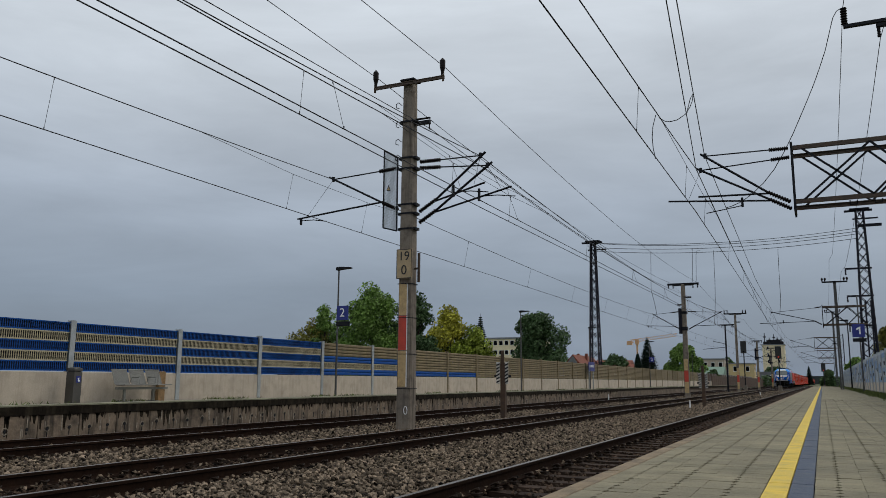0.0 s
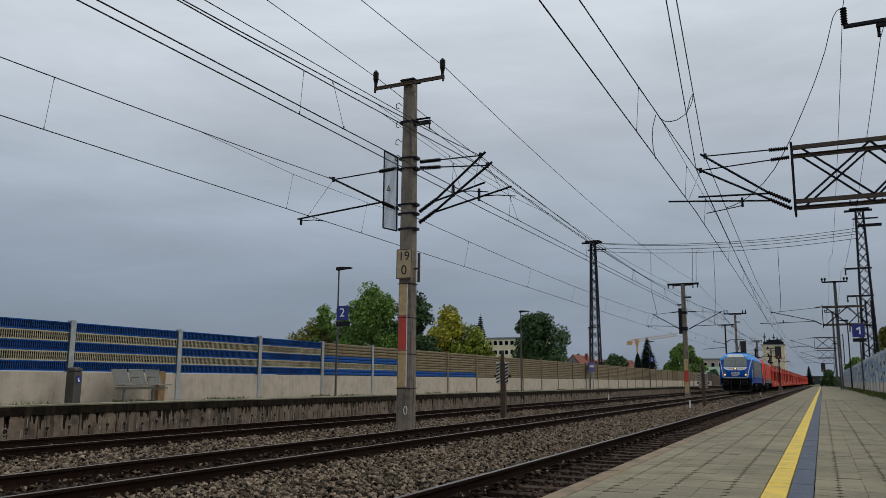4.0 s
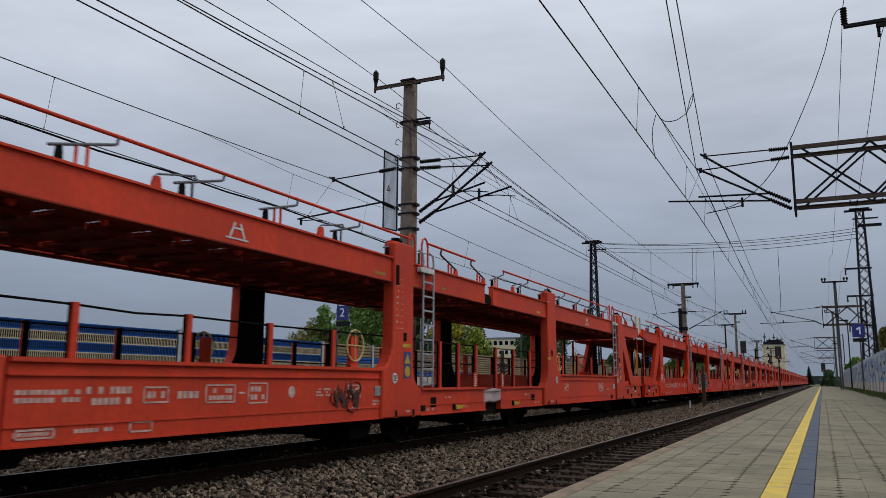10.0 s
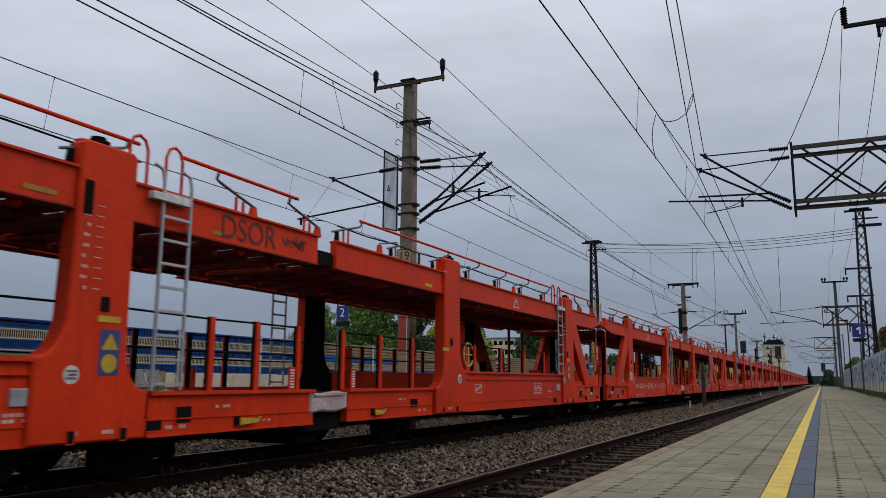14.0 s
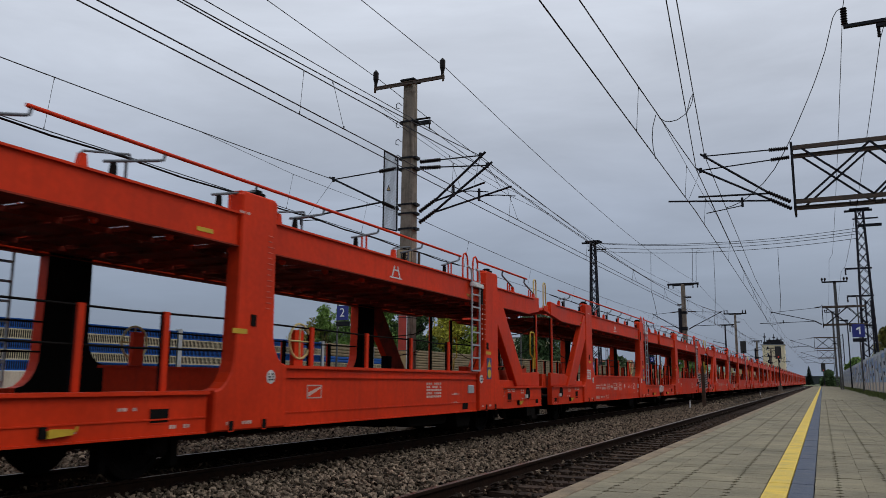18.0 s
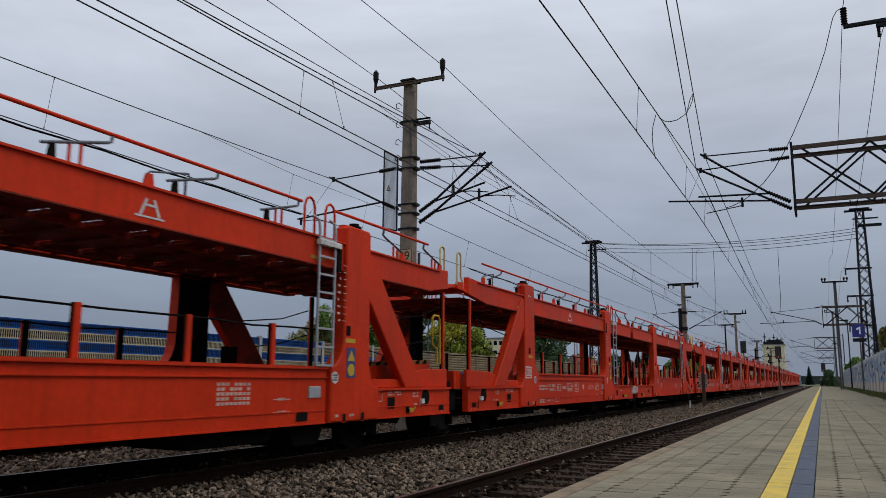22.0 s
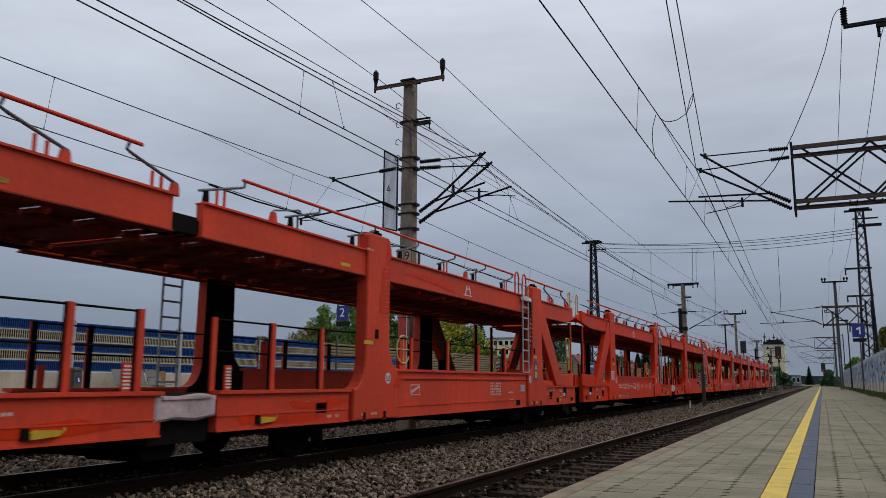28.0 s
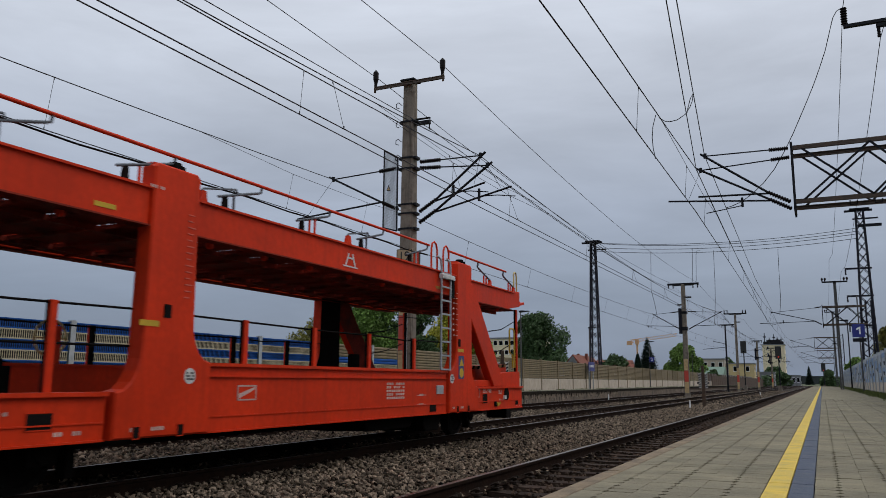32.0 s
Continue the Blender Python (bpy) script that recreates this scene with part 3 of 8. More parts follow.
def platform_near():
    base = Geo()
    base.box(-1.15, 6.0, -8, 0.5, GZ - .1, PLAT - .055)
    base.box(-1.15, 6.0, 0.5, 130, GZ - .1, PLAT - .055)
    p = solid("platform_1", base, "joint", "island platform paved with grey concrete pavers", "platform", kind="structure")
    cop = Geo()
    cop.slab(-.055, .055, -.985, .985, -.16, 0, .012)
    me = cop.mesh("coping_stone", ["coping"])
    for i in range(67):
        shared("coping_stone", me, p, pose(-1.20 + 0.002 * math.sin(i * 5), -6 + i * 2.0, PLAT - .002))
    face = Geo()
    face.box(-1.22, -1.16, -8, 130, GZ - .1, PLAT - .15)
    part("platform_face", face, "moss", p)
    for nm, x0, mt in (("yellow_line", -.305, "yellow_line"), ("blue_line", -.188, "blue_line")):
        g = Geo()
        for k in range(332):
            y = -4.8 + k * 0.4
            g.slab(x0, x0 + .112, y + .003, y + .397, PLAT - .05, PLAT + .003 + .0008 * math.sin(k * 2.7), .003)
        tagged(part(nm, g, mt, p), kind="stuff")
    rest = Geo()
    rs = random.Random(5)
    # interlocking pavers: notches at the corners leave rows of dark holes along the joints, large and small by turns
    edges = [-1.141, -1.022, -.886, -.747, -.611, -.472, -.309, None, -.072, .043, .166, .288, .411, .533, .60, .66, .72, .842, .965, 1.088, 1.21, 1.333, 1.455, 1.578, 1.70, 1.99]
    strong = {-1.022, -.747, -.472, .043, .288, .533, .965, 1.21, 1.455, 1.70}
    PITCH = .118

    def notch(x):
        return (.021, .030) if x in strong else (.008, .011)

    def paver_shape(x0, x1, y0, y1, a, b):
        (c, d), (e, k) = a, b
        return [(x0 + c, y0), (x1 - e, y0), (x1, y0 + k), (x1, y1 - k), (x1 - e, y1), (x0 + c, y1), (x0, y1 - d), (x0, y0 + d)]

    shapes = {}
    count = 0
    for c, (x0, x1) in enumerate(zip(edges, edges[1:])):
        if x0 is None or x1 is None:
            continue
        na, nb = notch(x0), notch(x1)
        x0, x1 = x0 + .0006, x1 - .0006
        key = (round(x1 - x0, 3), na, nb)
        if key not in shapes:
            q = Geo()
            q.prism(paver_shape(0, x1 - x0, 0, PITCH - .0008, na, nb), "z", -.05, 0)
            shapes[key] = q.mesh("paver", ["paver"])
        off = (0, .008, .002, .012)[c % 4]
        for k in range(565):
            y = -4.68 + k * PITCH + off
            dz = rs.uniform(-.0008, .0008) - (.002 if rs.random() < .04 else 0)
            if 3.4 < y < 6.7 and -1.1 < x0 < .3:
                count += 1
                if count <= 300:
                    shared("paver", shapes[key], p, pose(x0 + rs.uniform(-.0015, .0015), y, PLAT + dz, 0, 0, rs.uniform(-.4, .4)))
                    continue
            if 2.4 < y < 30:
                rest.prism(paver_shape(x0, x1, y, y + PITCH - (.004 if rs.random() < .12 else .0006), na, nb), "z", PLAT - .03, PLAT + dz)
            else:
                rest.slab(x0, x1, y, y + PITCH - .001, PLAT - .05, PLAT + dz, .002)
    far = [(-1.141, -.31), (-.072, 2.0)]
    for x0, x1 in far:
        for k in range(150):
            y = 62.2 + k * .45
            rest.slab(x0, x1, y, y + .44, PLAT - .05, PLAT + rs.uniform(-.003, .002), .006)
    tagged(part("pavers", rest, "paver_rest", p), "grey concrete pavers further along", kind="stuff")
    g = Geo()
    rs = random.Random(8)
    for i in range(5200):
        y = 26 + 95 * rs.random() ** 1.3
        x = 2.24 - abs(rs.gauss(0, .17))
        h = rs.uniform(.04, .22)
        a = rs.uniform(0, 6.3)
        d = rs.uniform(.01, .03)
        g.add([(x - d, y, PLAT - .05), (x + d, y + d, PLAT - .05), (x + math.cos(a) * .07, y + math.sin(a) * .07, PLAT + h)], [(0, 1, 2)])
    tagged(solid("weeds_by_wall", g, "weed", "low weeds along the foot of the noise barrier", "weeds"), kind="stuff")


def platform_far():
    """The old platform falls gently from its edge towards the barrier."""
    front = -13.93
    base = Geo()
    base.box(-24, front - .2, -12, 160, GZ - .1, .36)
    p = solid("platform_2", base, "concrete_old", "old side platform with a stained concrete edge", "platform", kind="structure")
    cap = Geo()
    cap.slab(-.33, 0, -1.497, 1.497, -.2, -.03, .006)
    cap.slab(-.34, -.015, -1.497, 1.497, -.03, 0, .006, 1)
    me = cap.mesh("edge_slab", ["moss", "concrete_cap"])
    for i in range(56):
        shared("edge_slab", me, p, pose(front, -8 + i * 3.0, .562))
    pan = Geo()
    pan.prism([(-.472, -.64), (.472, -.64), (.472, 0), (-.472, 0)], "x", -.15, -.02, c=.01)
    pm = pan.mesh("edge_panel", ["concrete_old"])
    rs = random.Random(3)
    drains, lime, moss = Geo(), Geo(), Geo()
    x = front - .02
    for i in range(108):
        y = -7.905 + i * .96
        shared("edge_panel", pm, p, pose(front, y, .362))
        if y > 60:
            continue
        for d in (-.25, .25):
            q = (y + d + rs.uniform(-.03, .03), .10 + rs.uniform(-.03, .03))
            drains.lathe((x - .004, q[0], q[1]), (1, 0, 0), [(0, .036), (.010, .036), (.011, .01)], 8)
            drains.box(x - .004, x + .003, q[0] - rs.uniform(.008, .02), q[0] + rs.uniform(.008, .02), q[1] - rs.uniform(.08, .22), q[1])
            if rs.random() < .7:
                r = rs.uniform(.048, .064)
                lime.tube([(x + .002, q[0] + r * math.cos(a * .52), q[1] + r * math.sin(a * .52)) for a in range(13 if rs.random() < .4 else 7)], rs.uniform(.007, .012), 4)
            for _ in range(4):
                if rs.random() < .65:
                    c0, w0, z0 = q[0] + rs.uniform(-.22, .22), rs.uniform(.006, .016), rs.uniform(-.25, .1)
                    lime.box(x - .003, x + .004, c0 - w0, c0 + w0, z0, z0 + rs.uniform(.1, .34))
        # black growth hangs down from the slab in tongues of all lengths
        for _ in range(11):
            c0, w0, h0 = y + rs.uniform(-.47, .47), rs.uniform(.012, .05), abs(rs.gauss(0, .07)) + .02
            if noise.noise((c0 * 1.3, 7, 2)) > .05:
                h0 *= 2.4
            moss.prism([(c0 - w0, .365), (c0 + w0, .365), (c0 + w0 * .4, .362 - h0), (c0 - w0 * .3, .362 - h0 * .85)], "x", x - .003, x + .006)
    tagged(part("algae_runs", moss, "moss", p), "black algae running down the platform edge", kind="stuff")
    tagged(part("drain_marks", drains, "wall_dark", p), "dark drain holes along the platform edge", kind="stuff")
    tagged(part("lime_runs", lime, "lime", p), "pale lime runs under the drain holes", kind="stuff")
    strip = Geo()
    strip.prism([(-18.6, .3), (front - .3, .3), (front - .3, .552), (-18.6, .405)], "y", -12, 160)
    part("platform_top", strip, "concrete_cap", p)
    g = Geo()
    for i in range(5200):
        y = 8 + 120 * rs.random() ** 1.3
        x = -18.3 + abs(rs.gauss(0, .22)) if rs.random() < .8 else front - .3 + rs.uniform(-.12, .12)
        if noise.noise((y * .5, 3, 1)) < .05:
            continue
        h = rs.uniform(.03, .11)
        a = rs.uniform(0, 6.3)
        d = rs.uniform(.008, .02)
        z = .40 + .033 * (x + 18.6)
        g.add([(x - d, y, z), (x + d, y + d, z), (x + math.cos(a) * .09, y + math.sin(a) * .09, z + h)], [(0, 1, 2)])
    tagged(solid("platform_weeds", g, "weed", "tufts of grass growing along the old platform", "weeds"), kind="stuff")


# ---- noise barriers ----
WX = -18.72


def barrier_far():
    """Louvred noise barrier behind the far platform: steel posts, five bands to a bay, pale concrete foot."""
    b = thing("noise_barrier", "noise barrier of blue and cream louvred bands over pale concrete panels", "noise barrier", pose(WX, 0, 0), kind="structure")
    post = Geo()
    for x in (-.07, .07):
        post.box(x - .012, x + .012, -.08, .08, .42, 2.66)
    post.box(-.07, .07, -.012, .012, .42, 2.66)
    post.box(.07, .085, -.082, .082, .42, 2.655)
    pm, pm_brown = post.mesh("post", ["galv"]), post.mesh("post", ["wall_olive"])

    def band(k):
        g = Geo()
        h = .262
        # black sheet that stands for the shade between the louvre ribs
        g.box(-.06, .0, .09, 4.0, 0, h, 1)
        n = 62
        for i in range(n):
            y = .10 + i * (3.9 / n)
            g.prism([(y, .024), (y + .031, .024), (y + .022, h * .3), (y + .029, h * .5), (y + .022, h * .7), (y + .031, h - .024), (y, h - .024), (y + .008, h * .7), (y + .002, h * .5), (y + .008, h * .3)], "x", .012, .026, 0)
        g.box(0, .032, .09, 4.0, 0, .03, 0)
        g.box(0, .032, .09, 4.0, h - .03, h - .003, 0)
        g.box(-.01, .03, .09, .12, .03, h - .03, 0)
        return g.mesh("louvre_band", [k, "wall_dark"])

    def plank(k):
        g = Geo()
        h = .262
        for i in range(2):
            z = i * h / 2
            g.prism([(-.06, z), (.02, z + .004), (.045, z + .03), (.045, z + .09), (.02, z + h / 2 - .006), (-.06, z + h / 2 - .002)], "y", .09, 4.0)
        return g.mesh("plank_band", [k])

    blue, cream, olive, dull = band("wall_blue"), band("wall_cream"), plank("wall_olive"), plank("wall_blue")
    foot = Geo()
    foot.slab(-.06, .06, .09, 4.0, .35, 1.25, .01)
    fm = foot.mesh("concrete_panel", ["concrete_white"])
    pitch = 4.075
    for i in range(-5, 34):
        y = 15.3 + i * pitch
        shared("post", pm if i < 6 else pm_brown, b, pose(0, y, 0))
        if i >= 30:
            continue
        shared("concrete_panel", fm, b, pose(0.0, y, 0))
        if i < 3:
            rows = [blue, cream, blue, cream, blue]
        elif i in (3, 4):
            rows = [dull, cream, dull, olive, olive]
        elif i in (5, 6):
            rows = [dull, olive, olive, olive, olive]
        else:
            rows = [olive] * 5
        for k, me in enumerate(rows):
            shared("louvre_band", me, b, pose(0, y, 1.272 + k * .268))


def barrier_end():
    """The same barrier running on into the distance, brown planks on a pale foot."""
    g = Geo()
    for i in range(42):
        y = 137.6 + i * 4.0
        for k in range(10):
            g.slab(WX - .06, WX + .05, y + .06, y + 3.94, 1.25 + k * .134, 1.25 + k * .134 + .128, .02, 0)
        g.box(WX - .06, WX + .06, y + .06, y + 3.94, .2, 1.24, 1)
        g.box(WX - .09, WX + .09, y - .06, y + .06, .2, 2.66, 2)
    tagged(solid("noise_barrier_far_bays", g, ["brown_wood", "concrete_white", "galv"], "far bays of brown plank noise barrier on pale concrete", "noise barrier"), kind="stuff")


def barrier_near():
    b = thing("noise_barrier_grey", "pale blue-grey noise barrier of stacked boards with dark openings, unseen bays added behind the camera", "noise barrier", pose(2.35, 0, 0), kind="structure")
    post = Geo()
    post.box(-.09, .05, -.05, .05, PLAT - .3, 2.45)
    pm = post.mesh("post", ["galv"])
    boards = []
    for mt in ("wall_grey", "wall_pale_blue"):
        g = Geo()
        g.prism([(-.05, 0), (.05, 0), (.05, .19), (-.03, .195), (-.05, .17)], "y", .05, 2.44)
        boards.append(g.mesh("board", [mt]))
    g = Geo()
    for k in range(6):
        g.prism([(-.05, k * .2), (.05, k * .2), (.05, k * .2 + .19), (-.03, k * .2 + .195), (-.05, k * .2 + .17)], "y", .05, 2.44, k % 2)
    stack = g.mesh("board_stack", ["wall_grey", "wall_pale_blue"])
    # openings are flat black plates, their inner shade put into the colour
    hole = Geo()
    hole.box(-.065, -.04, 0, .42, 0, .15)
    hm = hole.mesh("opening", ["wall_dark"])
    foot = Geo()
    foot.box(-.05, .05, .05, 2.44, PLAT - .4, 1.12)
    fm = foot.mesh("concrete_panel", ["concrete_white"])
    rs = random.Random(11)
    # unseen bays behind the camera, added to keep low sky light off the wagons
    for i in range(-19, 0):
        y = 18 + i * 2.49
        shared("post", pm, b, pose(0, y, 0))
        shared("concrete_panel", fm, b, pose(0, y, 0))
        shared("board_stack", stack, b, pose(0, y, 1.13))
    for i in range(44):
        y = 18 + i * 2.49
        shared("post", pm, b, pose(0, y, 0))
        shared("concrete_panel", fm, b, pose(0, y, 0))
        for k in range(6):
            if i < 24:
                shared("board", boards[1 if rs.random() < .4 else 0], b, pose(0, y, 1.13 + k * .20))
        if i >= 24:
            shared("board_stack", stack, b, pose(0, y, 1.13))
        if i < 24:
            for _ in range(2):
                shared("opening", hm, b, pose(0, y + rs.uniform(.2, 1.8), 1.22 + .2 * rs.randrange(0, 5)))


ground()
platform_near()
platform_far()
barrier_far()
barrier_near()
barrier_end()
track(X1, "track_1", "track beside the near platform with dark sleepers", 1, 60)
track(X2, "track_2", "through track that the train runs on", 2, 60)
track(X3, "track_3", "track along the old far platform", 4, 60)
stones("ballast_stones", 54000, (-6.95, -3.62, 4.2, 46), .056, "stone", "loose grey ballast stones between the tracks", 1, GZ + .02)
stones("ballast_stones_far_side", 6500, (-13.85, -8.3, 7, 60), .066, "stone", "loose ballast stones round the mast and the far tracks", 2, GZ + .02)
stones("ballast_stones_rusty", 12000, (-3.62, -1.35, 4.0, 34), .055, "stone_brown", "rusty brown ballast stones by the near platform", 3, GZ - .03)
# the dark brown here stands in for shade under the train
stones("ballast_stones_in_track", 9000, (-8.35, -6.95, 5, 40), .06, "stone_brown", "ballast stones between the rails, darkened for shade under the train", 4, GZ + .0)
stones("ballast_stones_by_mast", 24000, (-12.7, -8.3, 6, 34), .060, "stone", "loose ballast stones beside the mast", 6, GZ + .02)
stones("ballast_stones_further", 10000, (-13.85, -3.7, 44, 130), .10, "stone", "loose grey-brown ballast stones further along the tracks", 5, GZ + .01)


# ---- the train ----
# A vehicle's own space: y runs back from its front coupling, x to the platform side, z up from the rails.
def wheelset(parent, y, r=.46, name="wheelset"):
    g = Geo()
    for s in (-1, 1):
        g.lathe((s * .68, y, r), (s, 0, 0), [(0, r + .03), (.03, r + .03), (.035, r), (.13, r - .005), (.135, r - .07), (.11, r - .09), (.10, .16), (.16, .14), (.17, .05)], 20)
    g.tube([(-.7, y, r), (.7, y, r)], .08, 8)
    return part(name, g, "tyre", parent)


def bogie(parent, yc, wb=1.8, r=.46, name="bogie"):
    g = Geo()
    for s in (-1, 1):
        x = s * 1.0
        g.prism([(yc - wb / 2 - .35, .42), (yc - wb / 2 - .2, .62), (yc - .35, .62), (yc - .25, .48), (yc + .25, .48), (yc + .35, .62), (yc + wb / 2 + .2, .62), (yc + wb / 2 + .35, .42), (yc + wb / 2 + .25, .34), (yc + .4, .26), (yc - .4, .26), (yc - wb / 2 - .25, .34)], "x", x - .07, x + .07, c=.02)
        for d in (-1, 1):
            g.box(x - .1, x + .12, yc + d * wb / 2 - .14, yc + d * wb / 2 + .14, r - .14, r + .14)
            g.lathe((x + .1, yc + d * wb / 2, r), (s, 0, 0), [(0, .11), (.05, .1), (.06, .04)], 10)
            g.lathe((x, yc + d * wb / 2 - .2, .30), (0, 0, 1), [(0, .07), (.2, .07)], 8)
            g.lathe((x, yc + d * wb / 2 + .2, .30), (0, 0, 1), [(0, .07), (.2, .07)], 8)
    g.box(-1.0, 1.0, yc - .2, yc + .2, .4, .6)
    fr = part(name, g, "under", parent)
    for d in (-1, 1):
        wheelset(fr, yc + d * wb / 2, r)
    return fr


def buffers(parent, y, d, w=.34, h=.26, z=1.03):
    for s in (-1, 1):
        g = Geo()
        g.lathe((s * .875, y - d * .02, z), (0, d, 0), [(0, .17), (.05, .17), (.06, .12), (.34, .12), (.35, .085), (.52, .085)], 12)
        g.prism([(s * .875 - w / 2, z - h / 2 + .05), (s * .875 - w / 2 + .06, z - h / 2), (s * .875 + w / 2 - .06, z - h / 2), (s * .875 + w / 2, z - h / 2 + .05), (s * .875 + w / 2, z + h / 2 - .04), (s * .875 + w / 2 - .06, z + h / 2), (s * .875 - w / 2 + .06, z + h / 2), (s * .875 - w / 2, z + h / 2 - .04)], "y", y + d * .50, y + d * .56, c=.015)
        g.prism([(s * .875 - w / 2 + .03, z - h / 2 + .06), (s * .875 + w / 2 - .03, z - h / 2 + .06), (s * .875 + w / 2 - .03, z + h / 2 - .06), (s * .875 - w / 2 + .03, z + h / 2 - .06)], "y", y + d * .56, y + d * .566, 1)
        part("buffer", g, ["buffer_plate" if w > .51 else "under", "under"], parent)


def moved(geo, how):
    """A copy of a Geo for a wagon's other half: mirrored along it, or pushed back by so many metres."""
    def back(y):
        y = 31.15 - y
        return y if y < 29.5 else 29.5 + (y - 29.5) * .82
    g = Geo()
    g.v = [(x, back(y), z) if how == "mirror" else (x, y + how, z) for x, y, z in geo.v]
    g.f, g.m, g.smooth = [f[::-1] for f in geo.f] if how == "mirror" else list(geo.f), list(geo.m), list(geo.smooth)
    return g


class Sides:
    """Gives every part of a wagon's first half to its second half and to its other side too."""

    def __init__(self, root):
        self.root = root

    def __call__(self, name, geo, mats, label="", how="mirror", far=True, kind=""):
        made = [part(name, geo, mats, self.root, label)]
        if how is not None:
            made.append(part(name, moved(geo, how), mats, self.root, label))
        for o in list(made) if far else ():
            made.append(shared(name, o.data, self.root, pose(0, 30.75, 0, 0, 0, 180), label))
        if kind:
            for o in made:
                tagged(o, label, kind=kind)
        return made


def post_shape(y, z_left, z_right):
    """Outline of a deck post with its flared foot; z_left and z_right: the sill tops beside it."""
    w, k = .36, .30
    left = [(y - w - k, z_left)] + [(y - w - k + k * math.sin(radians(a)), z_left + .42 * (1 - math.cos(radians(a)))) for a in (20, 40, 60, 78, 90)]
    right = [(y + w + k, z_right)] + [(y + w + k - k * math.sin(radians(a)), z_right + .42 * (1 - math.cos(radians(a)))) for a in (20, 40, 60, 78, 90)]
    out = [(y - w - k, .5)] + left + [(y - w + .02, 2.6), (y - w + .02, 3.30), (y - w + .07, 3.345), (y + w - .07, 3.345), (y + w - .02, 3.30), (y + w - .02, 2.6)] + right[::-1] + [(y + w + k, .5)]
    return out


P1, P2 = 3.93, 11.575


def bars(g, y0, y1, z0, z1, rows, cols, x, rs, m=0, fill=.8):
    """Unreadable lettering: rows of short bars."""
    cols = cols * 2
    dz = (z1 - z0) / rows
    dy = (y1 - y0) / cols
    for r in range(rows):
        for c in range(cols):
            if rs.random() < fill:
                a = y0 + c * dy + dy * .1
                g.add([(x, a, z0 + r * dz + dz * .18), (x, a + dy * .78, z0 + r * dz + dz * .18), (x, a + dy * .78, z0 + r * dz + dz * .82), (x, a, z0 + r * dz + dz * .82)], [(0, 1, 2, 3)], m)


def frame_box(g, y0, y1, z0, z1, x, t=.018, m=0):
    for a, b, c, d in ((y0, y1, z0, z0 + t), (y0, y1, z1 - t, z1), (y0, y0 + t, z0, z1), (y1 - t, y1, z0, z1)):
        g.box(x - .002, x + .002, a, b, c, d, m)


